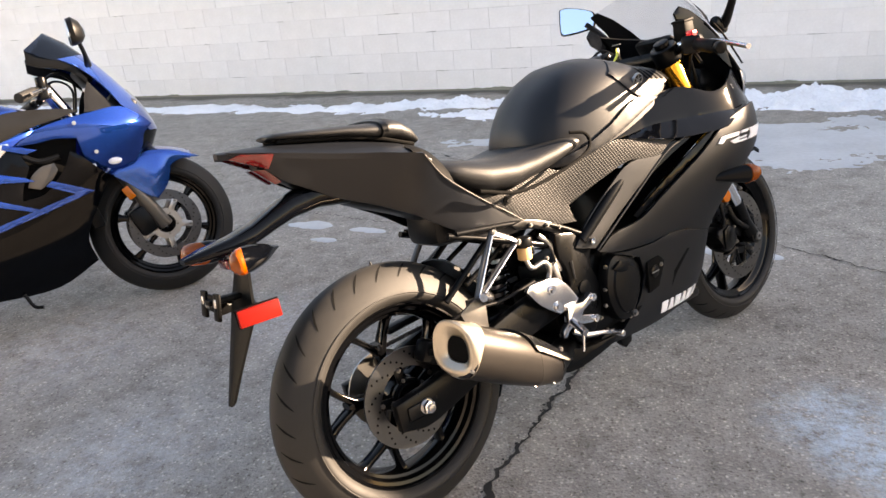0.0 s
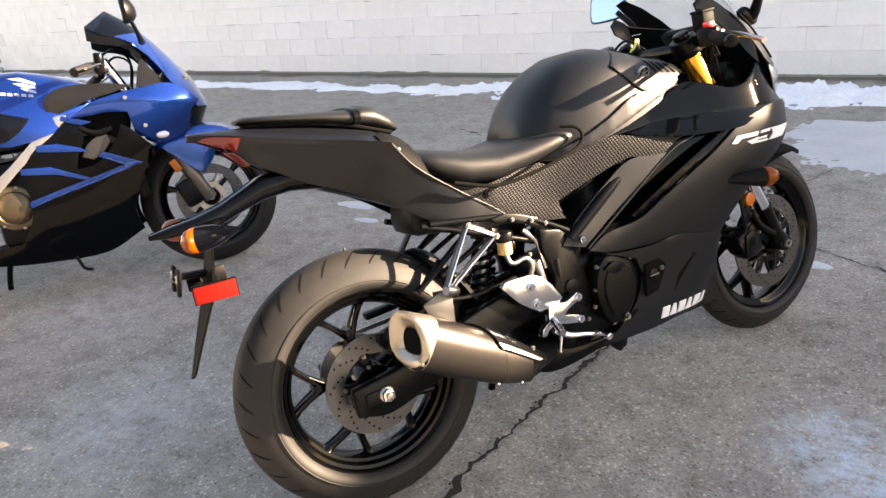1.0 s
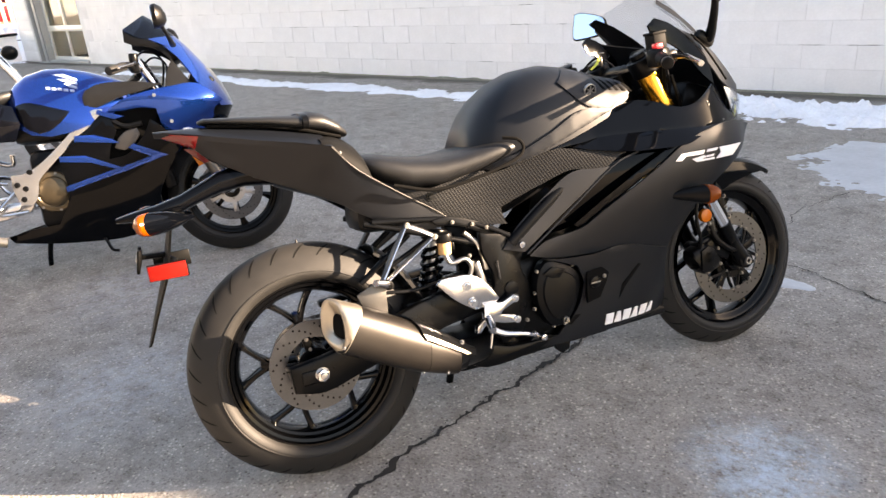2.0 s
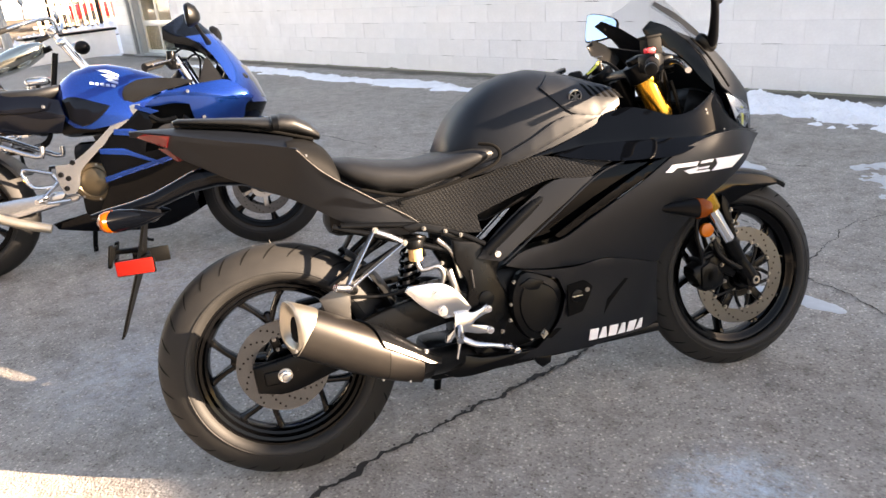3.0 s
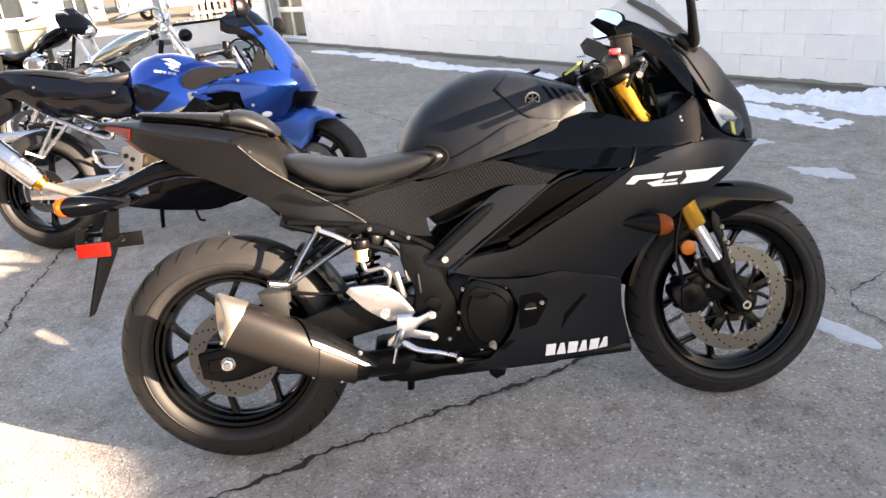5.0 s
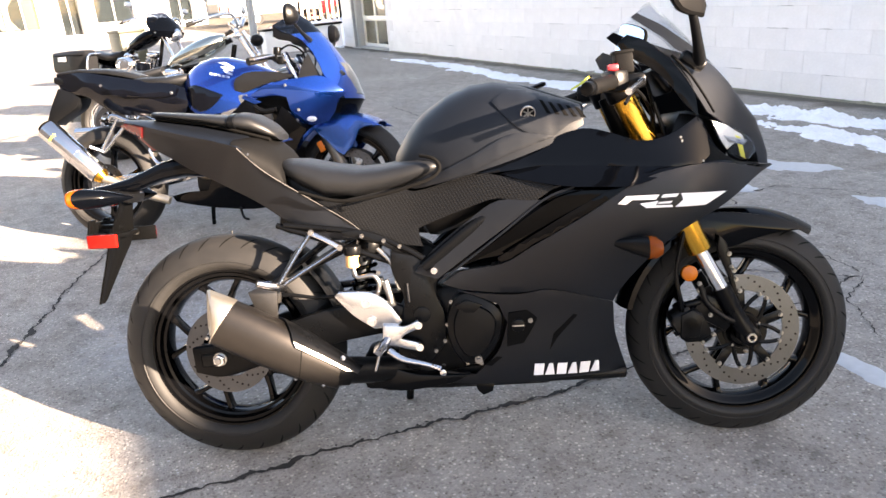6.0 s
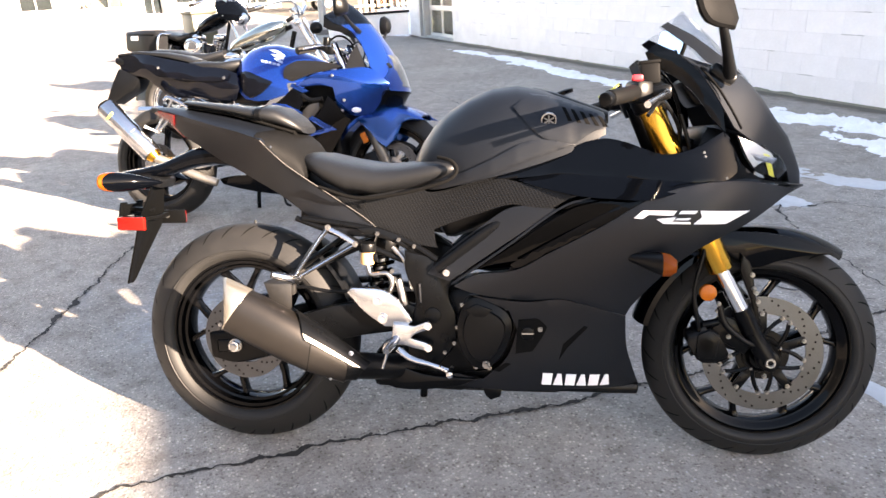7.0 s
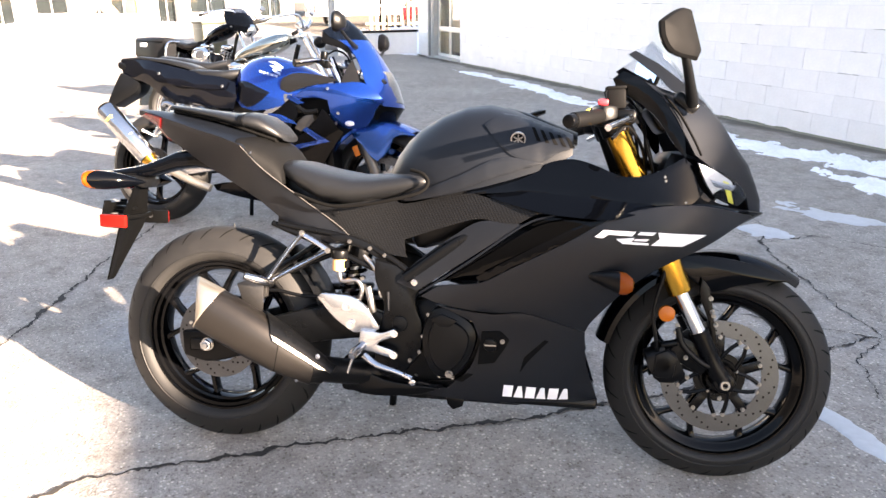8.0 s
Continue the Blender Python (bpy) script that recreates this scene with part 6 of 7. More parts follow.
        cov = part("engine_cover", lathe([(.10, .001), (.10, .092), (.136, .092), (.143, .086), (.146, .070), (.141, .064), (.148, .050), (.152, .028), (.153, .001)] if s > 0 else [(-.10, .001), (-.10, .092), (-.136, .092), (-.143, .086), (-.146, .070), (-.141, .064), (-.148, .050), (-.152, .028), (-.153, .001)], 40, (.632, 0, .41)), M_BRONZE, B, sharp=25)
        for k in range(7):
            a = .4 + 2 * math.pi * k / 7
            part("cover_bolt", bolt((.632 + .084 * math.cos(a), s * .142, .41 + .084 * math.sin(a)), .006, (0, s, 0)), M_BOLT, cov)
        tank = B_TANK
        part("tank_panel", shell([(.548, .800), (.59, .808), (.63, .802), (.70, .776), (.775, .748), (.735, .710), (.68, .676), (.635, .668), (.58, .700), (.556, .745)], blue_tank_half, s, .003, .012, .002), M_NAVY, tank, "gloss black lower tank panel")
        # pale winged mark: three feathers, pointed behind and broad in front, and a slanting row of blocks
        for a, b, c in (((.716, .921), (.822, .888), (.768, .917)), ((.740, .897), (.822, .871), (.776, .892)), ((.766, .873), (.820, .853), (.790, .869))):
            part("wing_feather", shell([a, c, b, (b[0], b[1] - .011), (c[0] - .004, c[1] - .014)], blue_tank_half, s, .003, .005, .0025, round_it=False), M_MARK, tank)
        for k in range(5):
            x, z = .692 + .0245 * k, .867 - .0056 * k
            part("mark_block", shell([(x, z), (x + .018, z - .004), (x + .018, z - .016), (x, z - .012)], blue_tank_half, s, .003, .006, .0025, round_it=False), M_MARK, tank)
        part("air_panel", shell([(.836, .795), (.850, .826), (.905, .850), (.984, .852), (1.10, .838), (1.176, .820), (1.09, .800), (1.0, .785), (.885, .750), (.840, .742)], lambda x, z: .172 + .06 * (x - .8) - .35 * (z - .80) ** 2 * 10, s, .006, .014), M_CARBON, B, "grey-black plastic panel")
        # tail
        part("tail_panel", shell([(-.267, .923), (-.16, .922), (-.07, .918), (.088, .888), (.25, .858), (.45, .828), (.54, .80), (.56, .72), (.525, .655), (.35, .665), (.204, .675), (.095, .69), (.02, .735), (-.053, .785), (-.15, .806), (-.242, .825)], TAIL_ROUND, s, .006, .016), M_NAVY, B, "gloss black tail fairing", sharp=50)
        part("tail_strake", shell([(.10, .815), (.131, .778), (.28, .764), (.436, .757), (.489, .764), (.506, .800), (.43, .808), (.25, .818), (.15, .838)], TAIL_ROUND, s, .010, .014, .014), M_NAVY, B)
        part("strake_bolt", bolt((.478, s * (TAIL_ROUND(.478, .775) + .015), .775), .009, (0, s, 0)), M_STEEL, B)
        part("tail_bolt", bolt((.05, s * (TAIL_ROUND(.05, .838) + .001), .838), .008, (0, s, 0)), M_STEEL, B)
        part("handlebar", tube([(1.06, s * .10, .90), (1.05, s * .2, .915), (.985, s * .31, .885)], .014, 12, 5), M_FRAME, B)
        part("brake_lever", tube([(1.08, s * .18, .92), (1.09, s * .24, .915), (1.03, s * .34, .89)], .006, 8, 4), M_ALU, B)
        mir = part("mirror", loft([section(x, s * y, z, hw, hh, 2.6, 20) for x, y, z, hw, hh in ((1.205, .335, 1.085, .045, .048), (1.222, .335, 1.088, .05, .05), (1.245, .33, 1.085, .04, .038), (1.258, .325, 1.08, .015, .015))]), M_PLASTIC, B)
        part("mirror_stalk", tube([(1.232, s * .32, 1.05), (1.245, s * .26, 1.015), (1.255, s * .17, .985)], [.008, .008, .014], 10, 4), M_PLASTIC, mir)
        part("mirror_glass", loft([section(x, s * .335, 1.085, .042, .045, 2.6, 20) for x in (1.204, 1.2025)]), M_MIRROR, mir)
    part("front_cowl", bowed([((1.262, 1.045), (1.155, .150, 1.025)), ((1.305, .995), (1.213, .163, .990)), ((1.350, .932), (1.268, .178, .928)), ((1.402, .855), (1.304, .196, .864)), ((1.434, .795), (1.328, .214, .812)), ((1.456, .738), (1.392, .188, .738)), ((1.467, .700), (1.415, .160, .697))], 28), M_BLUE, B, "glossy metallic blue nose cowl")
    for s in SIDES:
        part("cowl_liner", shell([(1.052, 1.074), (1.048, 1.022), (1.085, 1.004), (1.14, .992), (1.195, .965), (1.232, .922), (1.238, .932), (1.20, .998), (1.148, 1.022), (1.10, 1.042)], lambda x, z: .133 + .16 * (x - 1.05) + .3 * max(.96 - z, 0), s, .006, .02), M_PLASTIC, B)
        part("cowl_panel", shell([(1.236, .926), (1.272, .861), (1.308, .806), (1.19, .806), (1.212, .880)], Spread([(1.236, .926, .163), (1.272, .861, .181), (1.308, .806, .197), (1.19, .806, .205)]), s, .006, .02), M_CARBON, B, "dark grey inner cowl panel")
    part("headlight", bowed([((1.392, .884), (1.352, .100, .880)), ((1.434, .808), (1.390, .120, .808)), ((1.464, .724), (1.436, .105, .724))], 20, .006), M_LAMP, B, "clear headlight in the nose")
    part("nose_underside", bowed([((1.465, .70), (1.39, .16, .70)), ((1.42, .62), (1.35, .17, .63)), ((1.36, .60), (1.31, .14, .60))]), M_GLOSS, B)
    scr = part("windscreen", bowed([((1.270, 1.036), (1.155, .147, 1.016)), ((1.208, 1.103), (1.10, .145, 1.042)), ((1.140, 1.152), (1.052, .135, 1.076))], 24, .003), M_SCREEN_D, B, "dark smoked windscreen")
    part("gauge", box((.05, .18, .08), pose(1.235, 0, .965, 0, -30), .015), M_PLASTIC, B)
    part("lamp_box", box((.12, .26, .14), pose(1.33, 0, .79, 0, 25), .03), M_PLASTIC, B)
    part("triple_clamp", box((.05, .24, .022), pose(1.085, 0, .915, 0, 23), .008), M_ALU, B)
    part("bar_clamp", box((.035, .04, .04), pose(1.075, -.12, .905), .008), M_FRAME, B)
    for s in SIDES:
        part("grip", rod((1.04, s * .225, .908), (.985, s * .315, .884), .019, n=20, bevel=.003), M_RUBBER, B)
        part("brake_reservoir", rod((1.075, s * .16, .925), (1.078, s * .16, .965), .020, n=18, bevel=.003), M_FRAME, B)
        part("cable", tube([(1.05, s * .16, .92), (1.13, s * .13, .975), (1.19, s * .09, .93), (1.17, s * .07, .82)], .005, 8, 6), M_PLASTIC, B)
    part("front_fender", lathe([(-.122, .296), (-.114, .316), (-.06, .333), (.06, .333), (.114, .316), (.122, .296), (.116, .296), (.108, .311), (.055, .327), (-.055, .327), (-.108, .311), (-.116, .296)], 24, (1.388, 0, .30), a0=58, a1=150), M_BLUEL, B, "blue front mudguard")
    for s in SIDES:
        part("fender_side", plate([(1.228, .547), (1.270, .585), (1.345, .600), (1.443, .603), (1.52, .585), (1.590, .553), (1.505, .556), (1.462, .540), (1.430, .465), (1.378, .416), (1.338, .440), (1.28, .50)], s * .116, s * .126, .004), M_BLUEL, B)
    part("tank_core", box((.44, .20, .14), pose(.72, 0, .70), .04), M_PLASTIC, B)
    part("engine", box((.50, .26, .36), pose(.80, 0, .42), .04), M_ENGINE, B)
    part("radiator", box((.05, .30, .30), pose(1.10, 0, .50, 0, -12), .01), M_ENGINE, B)
    part("tail_core", loft([section(x, 0, z, hw, hh, 3) for x, z, hw, hh in ((-.28, .89, .025, .02), (-.1, .85, .06, .06), (.15, .80, .075, .085), (.40, .74, .10, .09))]), M_PLASTIC, B)
    part("pillion_seat", loft([section(x, 0, z, hw, hh, 3) for x, z, hw, hh in ((-.25, .922, .03, .006), (-.10, .926, .070, .012), (.08, .908, .086, .020), (.20, .885, .092, .024), (.262, .866, .08, .020))]), M_SEAT, B)
    part("rider_seat", loft([section(x, 0, z, hw, hh, 3) for x, z, hw, hh in ((.24, .852, .10, .020), (.34, .845, .122, .026), (.44, .838, .124, .030), (.50, .845, .105, .032), (.535, .855, .08, .026))]), M_SEAT, B)
    holder = plate([(-.243, .842), (-.15, .81), (-.115, .785), (-.141, .735), (-.22, .69), (-.295, .648), (-.338, .655), (-.318, .70), (-.285, .77)], -.055, .055, .008)
    part("plate_holder", holder, M_PLASTIC, B, "black plate holder")
    part("hugger", lathe([(-.09, .32), (-.085, .335), (.085, .335), (.09, .32)], 16, (0, 0, .314), a0=30, a1=80), M_PLASTIC, B)
    a, b = Vector((-.215, -.215, .625)), Vector((.045, -.185, .365))
    can = part("silencer", rod(a, b, .056, n=36, bevel=.006), M_ALU, B, "brushed steel silencer can")
    d = (b - a).normalized()
    part("can_strap", rod(a + d * .19, a + d * .215, .0585, n=36), M_ALU, can)
    part("can_collar", rod(b - d * .012, b + d * .03, .050, .030, n=32), M_GOLD, can)
    part("can_outlet", rod(a - d * .018, a + d * .01, .036, n=28), M_DARK, can)
    part("can_label", box((.004, .02, .05), Matrix.Translation(a + d * .10 + Vector((-.01, -.055, .02))) @ pose(0, 0, 0, 0, 45), .001), M_YELLOW, can)
    part("link_pipe", tube([b + d * .02, (.14, -.16, .315), (.28, -.15, .255), (.40, -.13, .215)], .023, 14, 5), M_TIP, B)
    part("side_stand", tube([(.52, .12, .22), (.47, .20, .08), (.45, .25, -.035)], .012, 10, 3), M_FRAME, B)
    part("foot_lever", tube([(.80, -.14, .17), (.82, -.15, .115), (.85, -.16, .105)], .007, 8, 3), M_FRAME, B)


blue_bike()


# ---- cruisers further along the row ----
def cruiser(m, label, tank_mat, bagger=False):
    C = thing("motorcycle", label, "motorcycle", m)
    wheel("rear_wheel", (0, 0, .31), .31, .15, .215, C, 9, .14, -.075, mat=M_CHROME if not bagger else M_WHEEL, grooves=False, spoke_w=.014)
    wheel("front_wheel", (1.56, 0, .315), .315, .10, .235, C, 9, .145, -.055, mat=M_CHROME if not bagger else M_WHEEL, grooves=False, spoke_w=.014)
    rake = Vector((-.48, 0, .82)).normalized()
    for s in SIDES:
        a = Vector((1.56, s * .09, .315))
        part("fork_leg", rod(a, a + rake * .36, .027, n=20, bevel=.003), M_CHROME, C, "chrome lower fork leg")
        part("fork_tube", rod(a + rake * .36, a + rake * .78, .020, n=20), M_CHROME, C)
        part("swingarm", rod((0, s * .10, .31), (.48, s * .10, .33), .022, n=14), M_FRAME, C)
        part("shock_absorber", rod((.05, s * .125, .35), (.20, s * .125, .60), .022, n=16), M_CHROME, C)
        part("exhaust_pipe", tube([(.78, s * -.10, .50), (.80, s * -.17, .38), (.62, s * -.19, .27), (.20, s * -.19, .26), (-.25, s * -.19, .25)], [.02, .022, .024, .040, .040], 16, 5), M_CHROME, C) if s > 0 else None
        part("footpeg", rod((.78, s * .12, .30), (.78, s * .26, .30), .014, n=12), M_CHROME, C)
        part("handlebar", tube([(1.18, s * .04, 1.02), (1.17, s * .16, 1.10), (1.06, s * .34, 1.06), (.93, s * .39, 1.02)], .0125, 12, 6), M_CHROME, C)
        part("grip", rod((1.02, s * .355, 1.048), (.90, s * .395, 1.01), .018, n=16, bevel=.003), M_RUBBER, C)
        part("turn_signal", blob((1.22, s * .19, .93), (.03, .028, .028)), M_CHROME, C)
        mir = part("mirror", blob((1.08, s * .40, 1.20), (.015, .055, .035)), M_CHROME, C)
        part("mirror_stalk", rod((1.06, s * .33, 1.07), (1.08, s * .39, 1.18), .006, n=10), M_CHROME, mir)
        for x0, lean in ((.66, -22), (.86, 22)):
            t = math.tan(radians(lean))
            if s < 0:
                cyl = part("cylinder", rod((x0, 0, .42), (x0 + .22 * t, 0, .66), .062, n=24), M_CHROME, C)
                for k in range(6):
                    p = Vector((x0, 0, .46)).lerp(Vector((x0 + .2 * t, 0, .64)), k / 5)
                    part("cooling_fin", rod(p, p + Vector((.004 * t, 0, .007)), .085, n=24), M_ENGINE, cyl)
                part("rocker_cover", blob((x0 + .25 * t, 0, .69), (.085, .075, .035), power=3), M_CHROME, cyl)
            part("pushrod_tube", rod((x0 + .02, s * .085, .40), (x0 + .2 * t, s * .085, .66), .011, n=12), M_CHROME, C)
    part("crankcase", blob((.74, 0, .35), (.22, .12, .12), power=3), M_CHROME, C)
    air = part("air_cleaner", blob((.68, -.175, .575), (.150, .050, .095), 32, 14, power=2.6), M_CHROME, C, "oval chrome air cleaner")
    part("air_cleaner_ring", tube([(.68 + .112 * math.cos(a), -.226 + .006 * math.cos(2 * a), .575 + .068 * math.sin(a)) for a in (k * math.pi / 8 for k in range(17))], .007, 8, 3), M_STEEL, air)
    part("primary_cover", blob((.60, .13, .32), (.26, .04, .09), power=3), M_CHROME, C)
    part("frame_tube", tube([(.0 + .18, 0, .60), (.50, 0, .70), (1.10, 0, .92)], .02, 12, 5), M_FRAME, C)
    part("down_tube", tube([(1.12, 0, .88), (1.0, 0, .45), (.88, 0, .22), (.45, 0, .22)], .02, 12, 5), M_FRAME, C)
    part("fuel_tank", loft([section(x, 0, z, hw, hh, 2.3, 28) for x, z, hw, hh in ((.54, .755, .02, .018), (.57, .768, .055, .040), (.68, .805, .095, .066), (.82, .850, .118, .084), (.94, .888, .112, .078), (1.03, .915, .078, .052), (1.06, .925, .03, .022))]), tank_mat, C, sharp=60)
    part("seat", loft([section(x, 0, z, hw, hh, 2.8, 24) for x, z, hw, hh in ((-.20, .715, .09, .02), (-.10, .735, .12, .035), (.10, .715, .13, .04), (.22, .685, .15, .045), (.36, .675, .15, .045), (.50, .715, .09, .035))]), M_SEAT, C, "low black vinyl seat")
    part("rear_fender", lathe([(-.095, .325), (-.085, .355), (0, .37), (.085, .355), (.095, .325), (.085, .345), (0, .36), (-.085, .345)], 24, (0, 0, .31), a0=20, a1=175), tank_mat if not bagger else M_GLOSS, C)
    part("front_fender", lathe([(-.07, .335), (-.06, .35), (0, .36), (.06, .35), (.07, .335), (.06, .343), (0, .35), (-.06, .343)], 20, (1.56, 0, .315), a0=50, a1=150), tank_mat if not bagger else M_GLOSS, C)
    part("headlight", blob((1.31, 0, .90), (.055, .05, .05) if not bagger else (.085, .08, .08)), M_CHROME if bagger else M_FRAME, C)
    part("tail_lamp", box((.04, .10, .06), pose(-.34, 0, .60), .015), M_RED, C)
    part("speedometer", rod((1.16, 0, 1.01), (1.13, 0, 1.06), .05, n=24, bevel=.006), M_CHROME, C)
    part("side_stand", tube([(.70, .10, .24), (.66, .22, .10), (.64, .31, -.045)], .013, 10, 3), M_FRAME, C)
    if bagger:
        for s in SIDES:
            bag = part("saddlebag", loft([section(x, s * .24, z, hw, hh, 5, 28) for x, z, hw, hh in ((-.42, .62, .06, .06), (-.40, .62, .085, .12), (-.10, .60, .10, .16), (.16, .60, .095, .16), (.20, .60, .07, .12))]), M_CARBON, C, "dark hard saddlebag with a pale label")
            part("bag_lid_seam", box((.56, .205, .006), pose(-.11, s * .24, .70), .001), M_DARK, bag)
            part("bag_label", box((.14, .004, .05), pose(-.22, s * .338, .655), .001), M_WHITE, bag)
            part("bag_guard", tube([(.24, s * .16, .72), (.24, s * .33, .68), (.24, s * .33, .42), (.24, s * .18, .36)], .013, 10, 4), M_CHROME, C)
            part("leg_shield", box((.10, .16, .30), pose(1.02, s * .22, .45, 0, -10), .04), M_GLOSS, C)
        part("handlebar_fairing", bowed([((1.36, .86), (1.20, .20, .88)), ((1.38, .93), (1.20, .25, .94)), ((1.32, 1.02), (1.14, .24, 1.02)), ((1.24, 1.09), (1.08, .18, 1.08))], 20, .02), M_GLOSS, C, "black handlebar fairing")
        scr = part("windscreen", bowed([((1.25, 1.08), (1.09, .18, 1.07)), ((1.16, 1.15), (1.05, .15, 1.13))], 16, .004), M_SCREEN_D, C)
    return C


cruiser(Matrix.Translation((-4.90, .06, 0)) @ pose(0, 0, 0, 0, 0, 58) @ pose(0, 0, 0, -9), "silver-tanked cruiser motorcycle with chrome engine on its stand", M_SILVER)
cruiser(Matrix.Translation((-8.12, .10, 0)) @ pose(0, 0, 0, 0, 0, 36) @ pose(0, 0, 0, -9), "black touring cruiser motorcycle with hard saddlebags", M_GLOSS, True)
M_OLIVE = material("olive_painted_steel", (.035, .038, .022), .5, grain=.15, scale=40, dirt=.3)
bin_ = thing("utility_cabinet", "dark olive steel cabinet standing in the yard", "cabinet", pose(-11.5, .80, 0, 0, 0, 20))
part("body", box((.42, .42, .84), pose(0, 0, .42), .012), M_OLIVE, bin_)
part("lid", box((.46, .46, .05), pose(0, 0, .865), .015), M_OLIVE, bin_)
part("door", box((.36, .012, .70), pose(0, -.213, .42), .006), M_OLIVE, bin_)

# ---- end of the block building: glazed door, steel post, block pier ----
frame_mat = material("pale_aluminium_frame", (0.62, 0.64, 0.63), 0.4, 0.3, grain=0.06, scale=80, dirt=0.15)
pier = part("pier", box((.62, .42, WALL_TOP), pose(-14.22, WALL_Y + .21, WALL_TOP / 2), .004), M_JOINT)
tagged(pier, "white-painted block pier at the building corner", "pier", kind="structure")
for k in range(16):
    part("block", box((.60 if k % 2 else .62, .012, BLOCK_H - .008), pose(-14.22, WALL_Y - .004, .012 + (k + .5) * BLOCK_H), .003), M_BLOCK, pier)
post = thing("steel_post", "grey painted steel door post", "post", pose(-13.62, WALL_Y, 0), kind="structure")
part("web", box((.10, .16, WALL_TOP), pose(0, .06, WALL_TOP / 2), .004), M_GREYPAINT, post)
for x in (-.16, .16):
    part("flange", box((.02, .20, WALL_TOP), pose(x, .06, WALL_TOP / 2), .004), M_GREYPAINT, post)
part("base_plate", box((.42, .26, .02), pose(0, .04, .01), .003), M_GREYPAINT, post)
door = thing("door_1", "pale aluminium framed glass door", "door", pose(-12.72, WALL_Y + .10, 0), kind="structure")
for x in (-.70, -.02, .68):
    part("stile", box((.07, .06, 2.3), pose(x, 0, 1.15), .006), frame_mat, door)
for z in (.06, .62, 2.27):
    part("rail", box((1.42, .06, .10 if z < 2 else .07), pose(0, -.002, z), .006), frame_mat, door)
for x in (-.36, .33):
    for z0, z1 in ((.11, .57), (.67, 2.23)):
        part("pane", box((.62, .008, z1 - z0), pose(x, 0, (z0 + z1) / 2)), M_PANE, door).visible_shadow = False
part("sill", box((1.46, .16, .05), pose(0, -.05, .025), .006), M_GREYPAINT, door)
lintel = part("lintel", box((2.3, .2, WALL_TOP - 2.32), pose(-12.85, WALL_Y + .11, 2.32 + (WALL_TOP - 2.32) / 2)), M_JOINT)
tagged(lintel, "white-painted wall over the door", "wall", kind="structure")
# The wall's blue-grey stands in for pale reflections in the door panes.
backwall = part("wall_inside", box((6.0, .2, 3.2), pose(-12.0, WALL_Y + 4.0, 1.6)), material("pane_reflection_plaster", (.27, .33, .42), .8, grain=.1, scale=20))
tagged(backwall, "back wall inside the shop, blue-grey for the pane reflections", "wall", kind="structure")
sidewall = part("wall_west", box((.2, 13.0, WALL_TOP), pose(-14.42, WALL_Y + 6.95, WALL_TOP / 2)), M_JOINT)
tagged(sidewall, "white-painted end wall of the building", "wall", kind="structure")

# ---- low wall, pole and fence beyond the corner ----
low = thing("low_wall", "low white-painted block wall with a dark coping", "wall", pose(-14.9, 4.75, 0, 0, 0, 8), kind="structure")
part("face", box((.30, 1.9, .50), pose(0, 0, .25), .01), M_BLOCK, low)
part("coping", box((.36, 1.96, .05), pose(0, 0, .52), .012), M_ENGINE, low)
pole = thing("utility_pole", "grey steel utility pole on a concrete foot", "pole", pose(-17.0, 4.15, 0))
part("shaft", rod((0, 0, 0), (0, 0, 7.0), .10, .075, n=24), M_GREYPAINT, pole)
part("conduit", rod((.13, -.02, 0), (.13, -.02, 4.0), .03, n=12), M_GREYPAINT, pole)
part("foot", rod((0, 0, 0), (0, 0, .12), .22, n=24, bevel=.02), M_CHIP, pole)
M_WOOD = material("weathered_wood", (.42, .34, .25), .8, grain=.2, scale=30, dirt=.3, bump=.002)
fence = thing("fence", "weathered pale wooden fence with gaps", "fence", pose(-25.5, 10.5, 0, 0, 0, 96))
for k in range(26):
    part("board", box((.12, .03, 1.25), pose(-3.1 + .25 * k, 0, .66, 0, ((k * 7) % 5 - 2) * .6), .006), M_WOOD, fence)
for z in (.35, 1.0):
    part("rail", box((6.6, .04, .09), pose(0, .045, z), .006), M_WOOD, fence)
snow(-19.6, 6.9, 5.2, 1.5, 163, 0.05, 133, M_SNOW, "snow_field", "flat field of shaded snow beside the pier")
gate = thing("iron_gate", "dark iron gate with thin upright bars", "gate", pose(-25.0, 8.55, 0, 0, 0, 62))
for x in (-.75, .75):
    part("gate_post", box((.12, .12, 1.9), pose(x, 0, .95), .01), M_ENGINE, gate)
for z in (.25, 1.65):
    part("gate_rail", box((1.4, .05, .06), pose(0, 0, z), .006), M_ENGINE, gate)
for k in range(7):
    part("gate_bar", rod((-.54 + .18 * k, 0, .22), (-.54 + .18 * k, 0, 1.75), .014, n=10), M_ENGINE, gate)
bank = snow(-23.5, 8.6, 2.6, 0.8, 96, 0.45, 140, M_SNOW, "snow_bank", "ploughed snow bank beside the fence")


